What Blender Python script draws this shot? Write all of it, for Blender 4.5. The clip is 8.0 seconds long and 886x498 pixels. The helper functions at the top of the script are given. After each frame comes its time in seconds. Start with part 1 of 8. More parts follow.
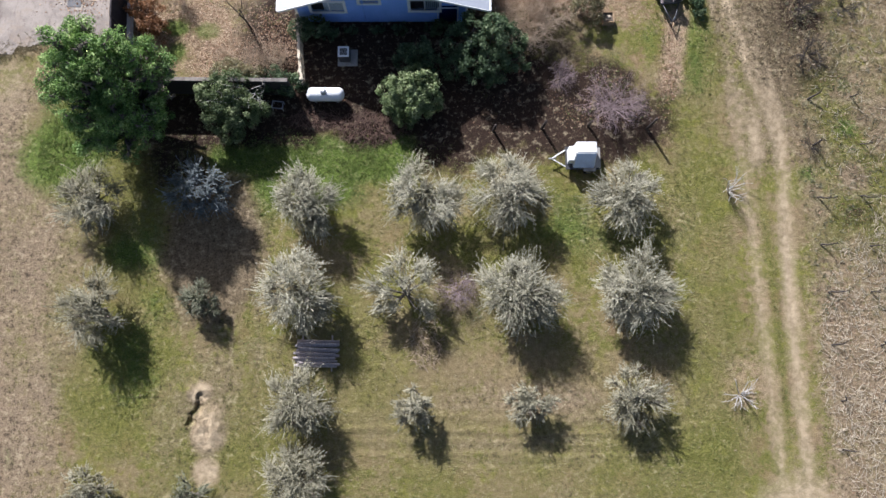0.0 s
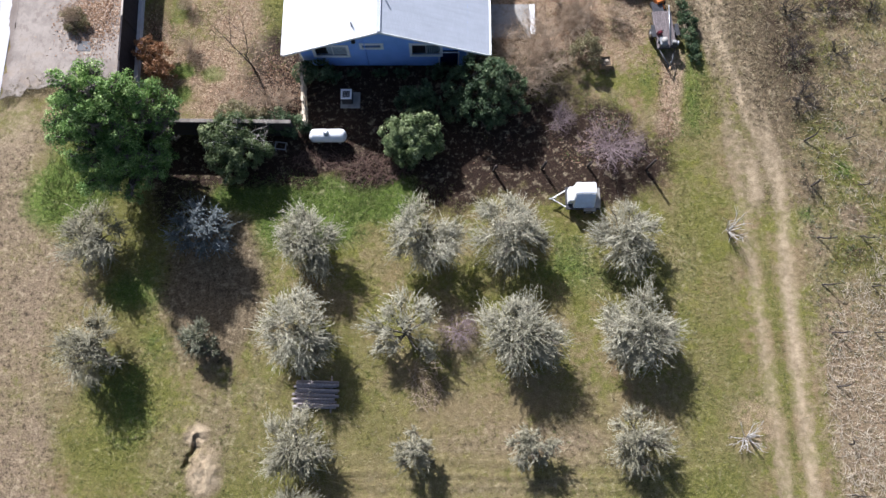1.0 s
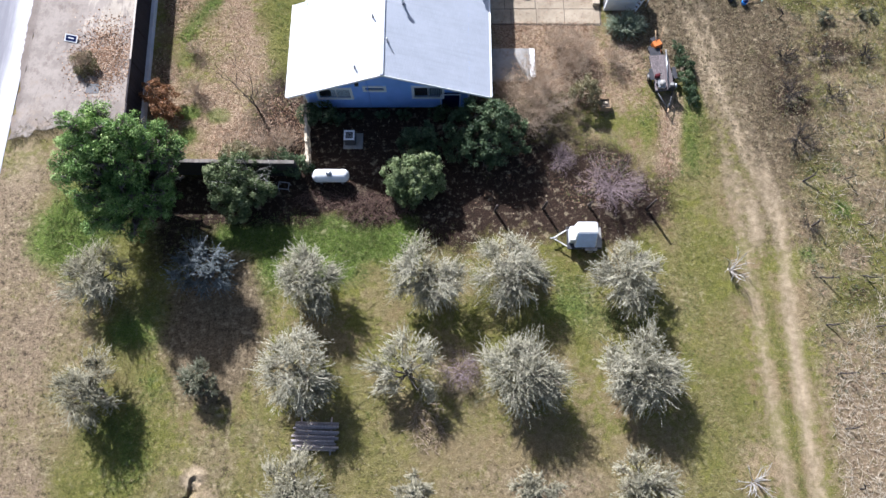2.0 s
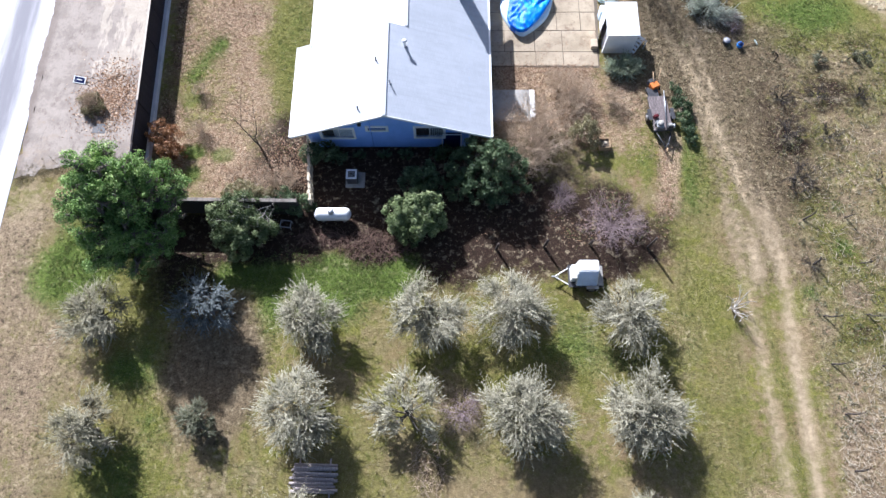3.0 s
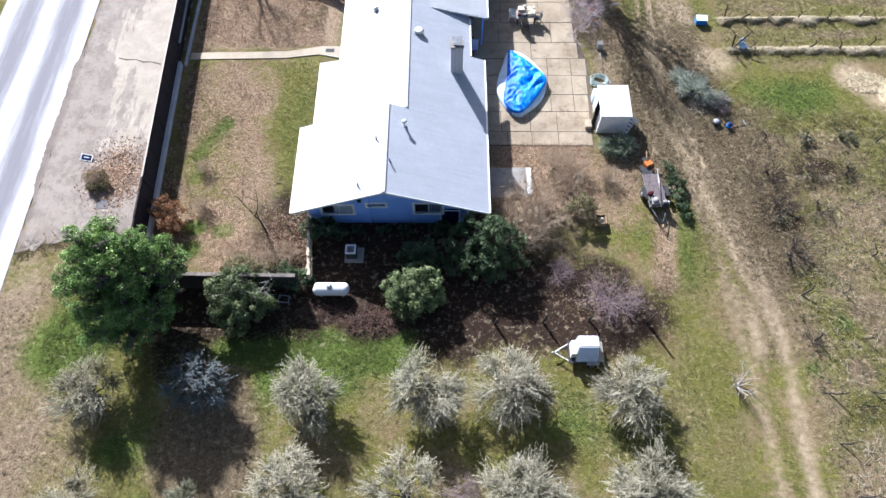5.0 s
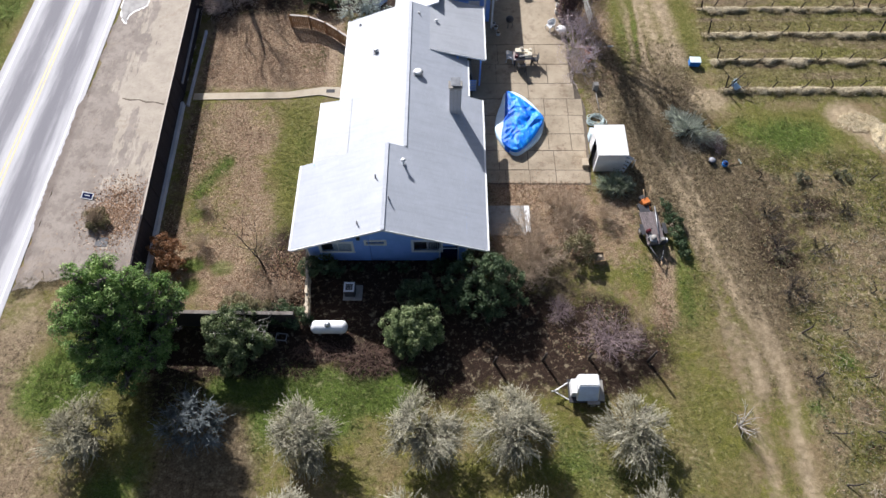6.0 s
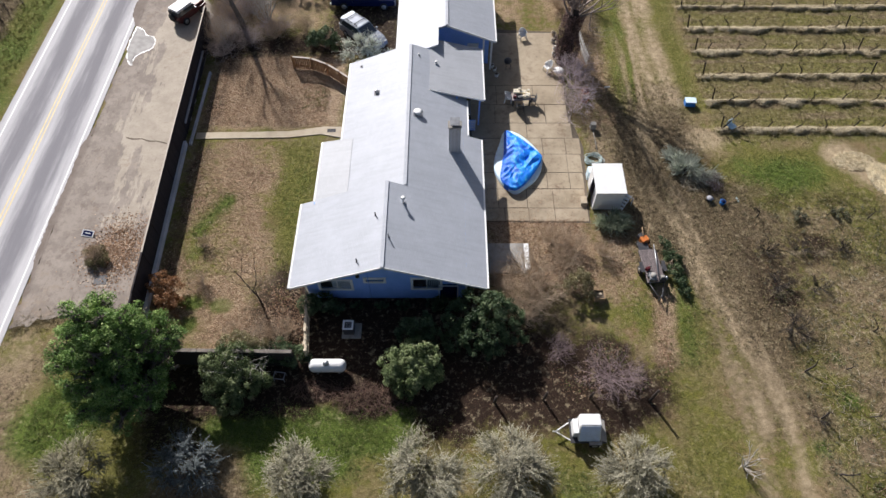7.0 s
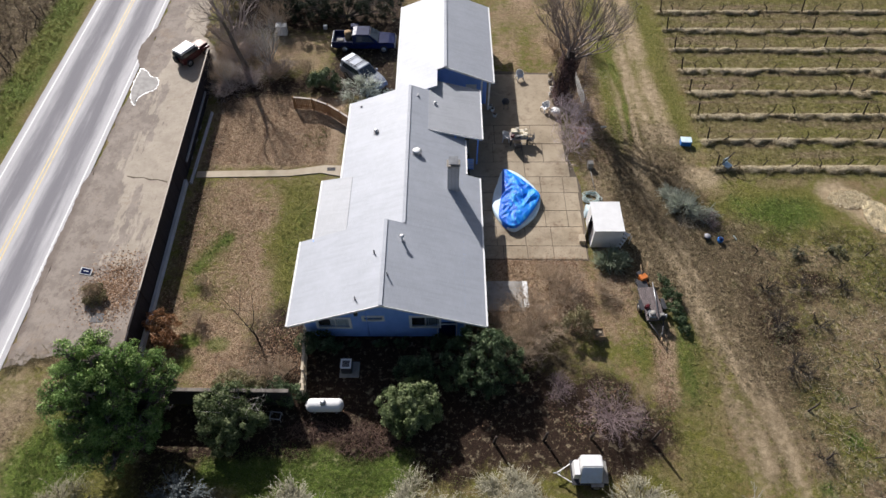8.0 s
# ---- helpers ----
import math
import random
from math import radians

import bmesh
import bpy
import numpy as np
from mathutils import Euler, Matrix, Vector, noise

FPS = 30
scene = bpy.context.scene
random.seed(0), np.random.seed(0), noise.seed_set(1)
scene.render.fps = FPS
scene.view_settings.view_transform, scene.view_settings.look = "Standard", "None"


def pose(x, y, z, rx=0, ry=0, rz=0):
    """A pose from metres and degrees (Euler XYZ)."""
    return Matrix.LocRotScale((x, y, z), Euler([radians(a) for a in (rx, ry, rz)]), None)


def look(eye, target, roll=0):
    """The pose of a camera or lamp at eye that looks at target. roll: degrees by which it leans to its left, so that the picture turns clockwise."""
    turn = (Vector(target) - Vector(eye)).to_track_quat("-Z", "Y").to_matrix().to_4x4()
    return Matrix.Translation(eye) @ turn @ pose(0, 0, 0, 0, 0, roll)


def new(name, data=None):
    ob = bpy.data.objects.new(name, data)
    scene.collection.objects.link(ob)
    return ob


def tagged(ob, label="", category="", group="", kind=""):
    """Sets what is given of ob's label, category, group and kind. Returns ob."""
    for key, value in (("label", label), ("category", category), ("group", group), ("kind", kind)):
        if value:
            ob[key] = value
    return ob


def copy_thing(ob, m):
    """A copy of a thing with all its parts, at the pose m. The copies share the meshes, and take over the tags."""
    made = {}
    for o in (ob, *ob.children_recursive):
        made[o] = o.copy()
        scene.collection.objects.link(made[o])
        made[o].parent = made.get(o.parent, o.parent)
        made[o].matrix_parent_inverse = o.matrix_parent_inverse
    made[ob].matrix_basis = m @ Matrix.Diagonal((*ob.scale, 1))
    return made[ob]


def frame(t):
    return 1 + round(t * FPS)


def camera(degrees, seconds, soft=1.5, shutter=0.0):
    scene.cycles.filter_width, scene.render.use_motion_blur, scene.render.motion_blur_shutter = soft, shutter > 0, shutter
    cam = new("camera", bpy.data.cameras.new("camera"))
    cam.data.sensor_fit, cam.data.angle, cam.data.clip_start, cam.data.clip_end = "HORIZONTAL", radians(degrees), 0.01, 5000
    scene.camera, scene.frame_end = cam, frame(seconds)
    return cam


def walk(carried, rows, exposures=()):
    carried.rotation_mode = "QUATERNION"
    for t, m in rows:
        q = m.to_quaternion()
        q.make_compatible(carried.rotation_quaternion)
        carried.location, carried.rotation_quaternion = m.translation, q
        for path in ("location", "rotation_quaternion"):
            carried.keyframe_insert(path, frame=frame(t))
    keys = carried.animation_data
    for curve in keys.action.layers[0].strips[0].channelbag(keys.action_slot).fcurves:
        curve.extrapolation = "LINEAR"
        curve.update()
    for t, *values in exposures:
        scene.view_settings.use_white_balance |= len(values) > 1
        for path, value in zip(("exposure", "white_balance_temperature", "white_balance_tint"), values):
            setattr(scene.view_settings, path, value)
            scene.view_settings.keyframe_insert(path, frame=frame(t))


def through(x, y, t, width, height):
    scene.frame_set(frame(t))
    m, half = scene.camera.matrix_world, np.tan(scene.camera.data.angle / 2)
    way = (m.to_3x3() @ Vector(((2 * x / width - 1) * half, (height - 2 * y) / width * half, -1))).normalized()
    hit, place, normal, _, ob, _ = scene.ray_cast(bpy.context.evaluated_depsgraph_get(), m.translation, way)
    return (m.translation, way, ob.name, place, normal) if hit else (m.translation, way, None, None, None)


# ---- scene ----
# ---- camera: a drone hovering at 36 m, tilting up ----
HOVER = 36.0
cam = camera(70.1, 8.0, soft=1.5)
PATH = [(0, 9.130, 0.096, -0.096),
        (0.5, 10.914, 0.121, -0.053),
        (1, 12.720, 0.153, -0.000),
        (1.5, 14.515, 0.219, 0.051),
        (3, 19.746, 0.373, 0.162),
        (3.5, 21.444, 0.413, 0.198),
        (4, 23.136, 0.381, 0.199),
        (4.5, 24.840, 0.296, 0.204),
        (6, 29.955, 0.133, 0.092),
        (6.5, 31.657, 0.110, 0.087),
        (7, 33.371, 0.090, 0.073),
        (7.5, 35.074, 0.070, 0.033),
        (8, 36.800, 0.000, 0.000)]
walk(cam, [(t, pose(0, 0, HOVER, rx, ry, rz)) for t, rx, ry, rz in PATH],
     exposures=[(0.0, 0.98, 5780, 14), (1.5, 1.1, 5700, 14), (3.0, 1.29, 5560, 14), (4.5, 1.30, 5540, 13.5), (6.0, 0.7, 6050, 13),
                (7.0, 0.46, 6280, 13), (8.0, 0.35, 6320, 13)])

# ---- light ----
SUN_WAY = Vector((0.72, -1.39, -1.0)).normalized()
world = bpy.data.worlds.new("world")
scene.world = world
world.use_nodes = True
wn = world.node_tree
sky = wn.nodes.new("ShaderNodeTexSky")
sky.sky_type = 'NISHITA'
sky.sun_disc = False
sky.dust_density = 3.0
sky.sun_elevation = radians(32.6)
sky.sun_rotation = radians(-27.4)
wn.nodes["Background"].inputs[1].default_value = 0.051
wn.links.new(sky.outputs[0], wn.nodes["Background"].inputs[0])
sun_data = bpy.data.lights.new("sun", 'SUN')
sun_data.energy = 5.0
sun_data.angle = radians(1.0)
sun_data.color = (1.0, 0.96, 0.91)
sun = new("sun", sun_data)
sun.matrix_world = look(-SUN_WAY * 80, (0, 0, 0))

# ---- small tools ----


def part(name, bm, material, parent=None, label="", smooth=False):
    """Link a bmesh as one mesh object, under a parent if there is one."""
    me = bpy.data.meshes.new(name)
    bm.to_mesh(me)
    bm.free()
    if smooth:
        me.polygons.foreach_set("use_smooth", [True] * len(me.polygons))
    me.materials.append(material)
    ob = new(name, me)
    if parent is not None:
        ob.parent = parent
    if label:
        tagged(ob, label)
    return ob


def raw(name, verts, loops, starts, totals, material, parent=None, smooth=False):
    """A mesh object straight from numpy arrays."""
    me = bpy.data.meshes.new(name)
    me.vertices.add(len(verts))
    me.vertices.foreach_set("co", np.asarray(verts, np.float32).ravel())
    me.loops.add(len(loops))
    me.loops.foreach_set("vertex_index", np.asarray(loops, np.int32))
    me.polygons.add(len(starts))
    me.polygons.foreach_set("loop_start", np.asarray(starts, np.int32))
    me.polygons.foreach_set("loop_total", np.asarray(totals, np.int32))
    if smooth:
        me.polygons.foreach_set("use_smooth", np.ones(len(starts), bool))
    me.update(calc_edges=True)
    me.materials.append(material)
    ob = new(name, me)
    if parent is not None:
        ob.parent = parent
    return ob


def quads(name, verts, material, parent=None, tone=None):
    """Separate four-cornered faces: verts is n x 4 x 3. tone: a number for each face, 0 to 1."""
    n = len(verts)
    ob = raw(name, verts.reshape(-1, 3), np.arange(4 * n), np.arange(n) * 4, np.full(n, 4), material, parent)
    if tone is not None:
        a = ob.data.attributes.new("tone", 'FLOAT', 'POINT')
        a.data.foreach_set("value", np.repeat(np.asarray(tone, np.float32), 4))
    return ob


def thing(name, m, label, category, group="", kind=""):
    ob = new(name)
    ob.empty_display_size = 0.2
    ob.matrix_world = m
    return tagged(ob, label, category, group, kind)


def box(bm, x0, y0, z0, x1, y1, z1, m=None, bevel=0.0):
    made = bmesh.ops.create_cube(bm, size=1.0)["verts"]
    t = Matrix.Translation(((x0 + x1) / 2, (y0 + y1) / 2, (z0 + z1) / 2)) @ Matrix.Diagonal((abs(x1 - x0), abs(y1 - y0), abs(z1 - z0), 1))
    bmesh.ops.transform(bm, matrix=(m @ t) if m else t, verts=made)
    if bevel:
        edges = {e for v in made for e in v.link_edges}
        bmesh.ops.bevel(bm, geom=list(edges), offset=bevel, segments=1, affect='EDGES')
    return made


def boxed(name, dims, material, parent=None, label="", bevel=0.0, m=None):
    bm = bmesh.new()
    box(bm, *dims, m, bevel)
    return part(name, bm, material, parent, label)


def rod(bm, a, b, r0, r1=None, n=8, caps=True):
    r1 = r0 if r1 is None else r1
    a, b = Vector(a), Vector(b)
    d = b - a
    turn = d.to_track_quat('Z', 'Y').to_matrix().to_4x4()
    bmesh.ops.create_cone(bm, cap_ends=caps, segments=n, radius1=r0, radius2=r1, depth=d.length,
                          matrix=Matrix.Translation((a + b) / 2) @ turn)


def rodded(name, a, b, r0, material, parent=None, label="", r1=None, n=8):
    bm = bmesh.new()
    rod(bm, a, b, r0, r1, n)
    return part(name, bm, material, parent, label, smooth=n > 6)


def prism(bm, pts, h, m=None):
    """A slab under a flat outline: pts (x, y, z) on top, h thick."""
    top = [bm.verts.new(p) for p in pts]
    low = [bm.verts.new((p[0], p[1], p[2] - h)) for p in pts]
    bm.faces.new(top)
    bm.faces.new(low[::-1])
    n = len(pts)
    for i in range(n):
        bm.faces.new((top[i], low[i], low[(i + 1) % n], top[(i + 1) % n]))
    bmesh.ops.recalc_face_normals(bm, faces=bm.faces[:])
    if m:
        bmesh.ops.transform(bm, matrix=m, verts=top + low)


def tube_path(bm, pts, r, n=6):
    for a, b in zip(pts[:-1], pts[1:]):
        rod(bm, a, b, r, r, n)


def vnoise(x, y, scale, seed=0):
    """Smooth value noise in 0..1 on arrays."""
    g = np.random.default_rng(seed).random((256, 256))
    u, v = x / scale, y / scale
    i, j = np.floor(u).astype(int), np.floor(v).astype(int)
    a, b = u - i, v - j
    a, b = a * a * (3 - 2 * a), b * b * (3 - 2 * b)
    i0, i1, j0, j1 = i % 256, (i + 1) % 256, j % 256, (j + 1) % 256
    return (g[i0, j0] * (1 - a) + g[i1, j0] * a) * (1 - b) + (g[i0, j1] * (1 - a) + g[i1, j1] * a) * b


def fnoise(x, y, scale, seed=0):
    return (vnoise(x, y, scale, seed) * 4 + vnoise(x, y, scale / 2.1, seed + 1) * 2 + vnoise(x, y, scale / 4.3, seed + 2)) / 7

# ---- materials ----
class Nodes:
    """A short way to write a node material."""

    def __init__(self, name):
        self.mat = bpy.data.materials.new(name)
        self.mat.use_nodes = True
        self.t = self.mat.node_tree
        self.bsdf = self.t.nodes["Principled BSDF"]
        self.place = self.t.nodes.new("ShaderNodeTexCoord").outputs["Object"]

    def link(self, a, b):
        self.t.links.new(a, b)

    def put(self, socket, value):
        if hasattr(value, "links"):
            self.link(value, socket)
        else:
            socket.default_value = value

    def noise(self, scale, detail=4.0, rough=0.6, place=None, stretch=None):
        n = self.t.nodes.new("ShaderNodeTexNoise")
        n.inputs["Scale"].default_value = scale
        n.inputs["Detail"].default_value = detail
        n.inputs["Roughness"].default_value = rough
        p = place or self.place
        if stretch:
            m = self.t.nodes.new("ShaderNodeMapping")
            m.inputs["Scale"].default_value = stretch
            self.link(p, m.inputs[0])
            p = m.outputs[0]
        self.link(p, n.inputs["Vector"])
        return n.outputs["Fac"]

    def cells(self, scale, out="Distance", feature='F1'):
        n = self.t.nodes.new("ShaderNodeTexVoronoi")
        n.feature = feature
        n.inputs["Scale"].default_value = scale
        self.link(self.place, n.inputs["Vector"])
        return n.outputs[out]

    def math(self, op, a, b=0.0):
        n = self.t.nodes.new("ShaderNodeMath")
        n.operation = op
        self.put(n.inputs[0], a)
        self.put(n.inputs[1], b)
        return n.outputs[0]

    def step(self, value, lo, hi, a=0.0, b=1.0):
        n = self.t.nodes.new("ShaderNodeMapRange")
        n.interpolation_type = 'SMOOTHSTEP'
        self.put(n.inputs[0], value)
        for i, v in enumerate((lo, hi, a, b)):
            n.inputs[i + 1].default_value = v
        return n.outputs[0]

    def mix(self, fac, a, b, kind='MIX'):
        n = self.t.nodes.new("ShaderNodeMix")
        n.data_type = 'RGBA'
        n.blend_type = kind
        self.put(n.inputs[0], fac)
        for s, v in ((n.inputs[6], a), (n.inputs[7], b)):
            self.put(s, v if hasattr(v, "links") else (*v, 1.0))
        return n.outputs[2]

    def attr(self, name):
        n = self.t.nodes.new("ShaderNodeAttribute")
        n.attribute_name = name
        return n.outputs["Fac"]

    def island(self):
        return self.t.nodes.new("ShaderNodeNewGeometry").outputs["Random Per Island"]

    def each(self):
        return self.t.nodes.new("ShaderNodeObjectInfo").outputs["Random"]

    def done(self, colour, rough=0.8, metal=0.0, bump=None, strength=0.3, dist=0.02, spec=None):
        self.put(self.bsdf.inputs["Base Color"], colour if hasattr(colour, "links") else (*colour, 1.0))
        self.put(self.bsdf.inputs["Roughness"], rough)
        self.bsdf.inputs["Metallic"].default_value = metal
        if spec is not None:
            self.bsdf.inputs["Specular IOR Level"].default_value = spec
        if bump is not None:
            b = self.t.nodes.new("ShaderNodeBump")
            b.inputs["Strength"].default_value = strength
            b.inputs["Distance"].default_value = dist
            self.link(bump, b.inputs["Height"])
            self.link(b.outputs[0], self.bsdf.inputs["Normal"])
        return self.mat


def plain(name, colour, rough=0.6, metal=0.0, vary=0.25, scale=3.0, bump=0.0, spec=None):
    """A surface with stains and grain at two scales."""
    n = Nodes(name)
    big, small = n.noise(scale, 5), n.noise(scale * 14, 3)
    dark = tuple(c * (1 - vary) for c in colour)
    light = tuple(min(1.0, c * (1 + vary * 0.7)) for c in colour)
    c = n.mix(n.step(big, 0.3, 0.7), dark, light)
    c = n.mix(n.step(small, 0.45, 0.75, 0.0, 0.35), c, dark)
    return n.done(c, n.step(big, 0.2, 0.8, rough - 0.08, min(1.0, rough + 0.1)), metal, small if bump else None, bump, 0.01, spec)


def leafy(name, tones, rough=0.55, through=0.25, toned=False):
    """Leaves: every leaf takes its own tone."""
    n = Nodes(name)
    r = n.island()
    if toned:
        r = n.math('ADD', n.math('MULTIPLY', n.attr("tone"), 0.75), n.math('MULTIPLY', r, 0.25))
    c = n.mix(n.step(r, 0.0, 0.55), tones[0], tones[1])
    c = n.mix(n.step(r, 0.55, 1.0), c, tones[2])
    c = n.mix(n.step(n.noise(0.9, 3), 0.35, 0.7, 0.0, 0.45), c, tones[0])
    m = n.done(c, rough, spec=0.3 if rough < 0.7 else 0.12)
    out = n.t.nodes["Material Output"]
    tr = n.t.nodes.new("ShaderNodeBsdfTranslucent")
    n.link(c, tr.inputs[0])
    mix = n.t.nodes.new("ShaderNodeMixShader")
    mix.inputs[0].default_value = through
    n.link(n.bsdf.outputs[0], mix.inputs[1])
    n.link(tr.outputs[0], mix.inputs[2])
    n.link(mix.outputs[0], out.inputs[0])
    return m


def ground_material():
    n = Nodes("earth_and_grass")
    fine, mid, wide = n.noise(9.0, 6, 0.7), n.noise(2.2, 5, 0.65), n.noise(0.35, 4)
    speck = n.noise(26.0, 3, 0.6)
    clod = n.cells(7.0)
    soil = n.mix(n.step(fine, 0.3, 0.7), (0.165, 0.118, 0.073), (0.36, 0.272, 0.178))
    soil = n.mix(n.step(clod, 0.1, 0.45, 0.55, 0.0), soil, (0.075, 0.055, 0.042))
    dry = n.mix(n.step(speck, 0.35, 0.65), (0.175, 0.133, 0.066), (0.29, 0.224, 0.118))
    grass = n.mix(n.step(speck, 0.35, 0.65), (0.098, 0.1, 0.022), (0.208, 0.199, 0.05))
    lush = n.mix(n.step(speck, 0.35, 0.68), (0.06, 0.095, 0.016), (0.195, 0.26, 0.052))
    sand = n.mix(n.step(mid, 0.3, 0.7), (0.30, 0.23, 0.145), (0.50, 0.395, 0.255))
    sand = n.mix(n.step(speck, 0.5, 0.8, 0.0, 0.4), sand, (0.2, 0.15, 0.1))
    leaf = n.mix(n.step(speck, 0.4, 0.62), (0.175, 0.112, 0.066), (0.57, 0.425, 0.28))
    # Mulch tone, pushed towards black for ground lying in shade.
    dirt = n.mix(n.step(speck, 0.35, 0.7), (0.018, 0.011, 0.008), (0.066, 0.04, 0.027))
    earth = n.mix(n.step(fine, 0.3, 0.72), (0.07, 0.052, 0.031), (0.235, 0.176, 0.104))
    c = n.mix(n.step(n.math('ADD', mid, n.math('MULTIPLY', wide, 1.5)), 1.08, 1.42), grass, dry)
    c = n.mix(n.step(n.math('ADD', fine, n.math('MULTIPLY', mid, 0.6)), 0.86, 1.05, 0.0, 0.6), c, soil)

    def layer(c, name, tone, soft=0.35, top=1.0):
        f = n.math('ADD', n.attr(name), n.math('MULTIPLY', n.math('SUBTRACT', n.math('ADD', fine, mid), 1.0), 0.9))
        return n.mix(n.step(f, 0.5 - soft, 0.5 + soft, 0.0, top), c, tone)
    hue = n.noise(0.55, 5, 0.65)
    c = n.mix(n.step(hue, 0.52, 0.66, 0.0, 0.55), c, n.mix(n.step(speck, 0.35, 0.65), (0.17, 0.105, 0.055), (0.32, 0.21, 0.12)))
    c = n.mix(n.step(hue, 0.32, 0.46, 0.5, 0.0), c, n.mix(n.step(speck, 0.35, 0.65), (0.14, 0.135, 0.022), (0.29, 0.27, 0.05)))
    c = layer(c, "dry", dry, 0.35, 0.75)
    c = layer(c, "soil", soil)
    c = layer(c, "earth", earth)
    c = layer(c, "green", grass)
    c = layer(c, "lush", lush)
    c = layer(c, "leaf", leaf)
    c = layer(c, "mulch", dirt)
    c = layer(c, "straw", n.mix(n.step(speck, 0.35, 0.65), (0.3, 0.245, 0.155), (0.62, 0.535, 0.37)), 0.3)
    # clumps and hollows a hand to a foot across
    clump = n.noise(3.4, 8, 0.78)
    broken = n.step(n.math('ADD', n.attr("soil"), n.attr("earth")), 0.1, 0.7, 0.42, 0.85)
    c = n.mix(n.math('MULTIPLY', n.step(clump, 0.36, 0.5, 1.0, 0.0), broken), c, n.mix(0.66, c, (0.02, 0.016, 0.01)))
    c = n.mix(n.step(clump, 0.53, 0.64, 0.0, 0.42), c, n.mix(0.6, c, (0.53, 0.44, 0.27)))
    # trodden and littered ground breaks up into patches of light and dark
    patch = n.noise(1.7, 6, 0.72)
    loose = n.math('ADD', n.math('ADD', n.attr("soil"), n.attr("earth")), n.math('ADD', n.math('MULTIPLY', n.attr("leaf"), 0.45), n.math('MULTIPLY', n.attr("mulch"), 0.6)))
    loose = n.step(loose, 0.1, 0.7, 0.12, 1.0)
    c = n.mix(n.math('MULTIPLY', n.step(patch, 0.36, 0.46, 0.62, 0.0), loose), c, n.mix(0.7, c, (0.03, 0.022, 0.013)))
    c = n.mix(n.math('MULTIPLY', n.step(patch, 0.54, 0.64, 0.0, 0.5), loose), c, n.mix(0.5, c, (0.62, 0.52, 0.34)))
    f = n.math('ADD', n.attr("sand"), n.math('MULTIPLY', n.math('SUBTRACT', n.math('ADD', fine, mid), 1.0), 0.25))
    c = n.mix(n.step(f, 0.1, 0.9), c, sand)
    h = n.math('ADD', n.math('MULTIPLY', fine, 0.6), n.math('ADD', speck, n.math('MULTIPLY', clump, 1.6)))
    return n.done(c, 0.95, bump=h, strength=0.8, dist=0.09, spec=0.15)


def road_material():
    n = Nodes("worn_asphalt")
    x = n.t.nodes.new("ShaderNodeSeparateXYZ")
    n.link(n.place, x.inputs[0])
    lane = n.math('MULTIPLY', n.math('ADD', x.outputs[0], 31.2), 2 * math.pi / 3.24)
    wear = n.math('MULTIPLY', n.math('COSINE', lane), 0.5)
    streak = n.noise(1.0, 4, 0.6, stretch=(2.2, 0.12, 1))
    f = n.math('ADD', n.math('MULTIPLY', wear, 0.66), n.math('ADD', n.math('MULTIPLY', streak, 0.85), n.math('MULTIPLY', n.math('SUBTRACT', n.noise(0.9, 6, 0.7, stretch=(1.4, 0.25, 1)), 0.42), 0.55)))
    c = n.mix(n.step(f, 0.13, 0.9), (0.23, 0.224, 0.24), (0.565, 0.555, 0.562))
    c = n.mix(n.step(n.noise(30, 3), 0.4, 0.8, 0, 0.3), c, (0.12, 0.12, 0.13))
    return n.done(c, 0.9, bump=n.noise(60, 2), strength=0.2, spec=0.2)


def concrete(name, dark, light, scale=0.5, stain=(0.16, 0.12, 0.08), amount=0.6):
    n = Nodes(name)
    c = n.mix(n.step(n.noise(scale, 6, 0.65), 0.3, 0.7), dark, light)
    c = n.mix(n.step(n.noise(scale * 2.7, 6, 0.7), 0.5, 0.72, 0, amount), c, stain)
    c = n.mix(n.step(n.noise(25, 4), 0.5, 0.8, 0, 0.35), c, tuple(v * 0.7 for v in dark))
    c = n.mix(n.step(n.noise(scale * 9, 6, 0.7), 0.52, 0.7, 0, amount * 0.6), c, stain)
    tint = n.each()
    c = n.mix(n.step(tint, 0, 1, 0, 0.3), c, tuple(v * 0.75 for v in light))
    return n.done(c, 0.9, bump=n.noise(18, 4), strength=0.25, spec=0.25)


def roof_material(name, base):
    n = Nodes(name)
    b = n.t.nodes.new("ShaderNodeTexBrick")
    b.inputs["Scale"].default_value = 1.0
    b.inputs["Brick Width"].default_value = 0.16
    b.inputs["Row Height"].default_value = 0.32
    b.inputs["Mortar Size"].default_value = 0.008
    b.inputs["Color1"].default_value = (*[v * 1.02 for v in base], 1)
    b.inputs["Color2"].default_value = (*[v * 0.96 for v in base], 1)
    b.inputs["Mortar"].default_value = (*[v * 0.86 for v in base], 1)
    n.link(n.place, b.inputs["Vector"])
    c = n.mix(n.step(n.noise(1.0, 5, 0.6, stretch=(0.35, 3.5, 1)), 0.38, 0.72, 0, 0.45), b.outputs["Color"], tuple(v * 0.78 for v in base))
    c = n.mix(n.step(n.noise(0.5, 4), 0.4, 0.7, 0, 0.4), c, tuple(min(1, v * 1.15) for v in base))
    return n.done(c, 0.58, bump=b.outputs["Fac"], strength=0.3, dist=0.012, spec=0.46)


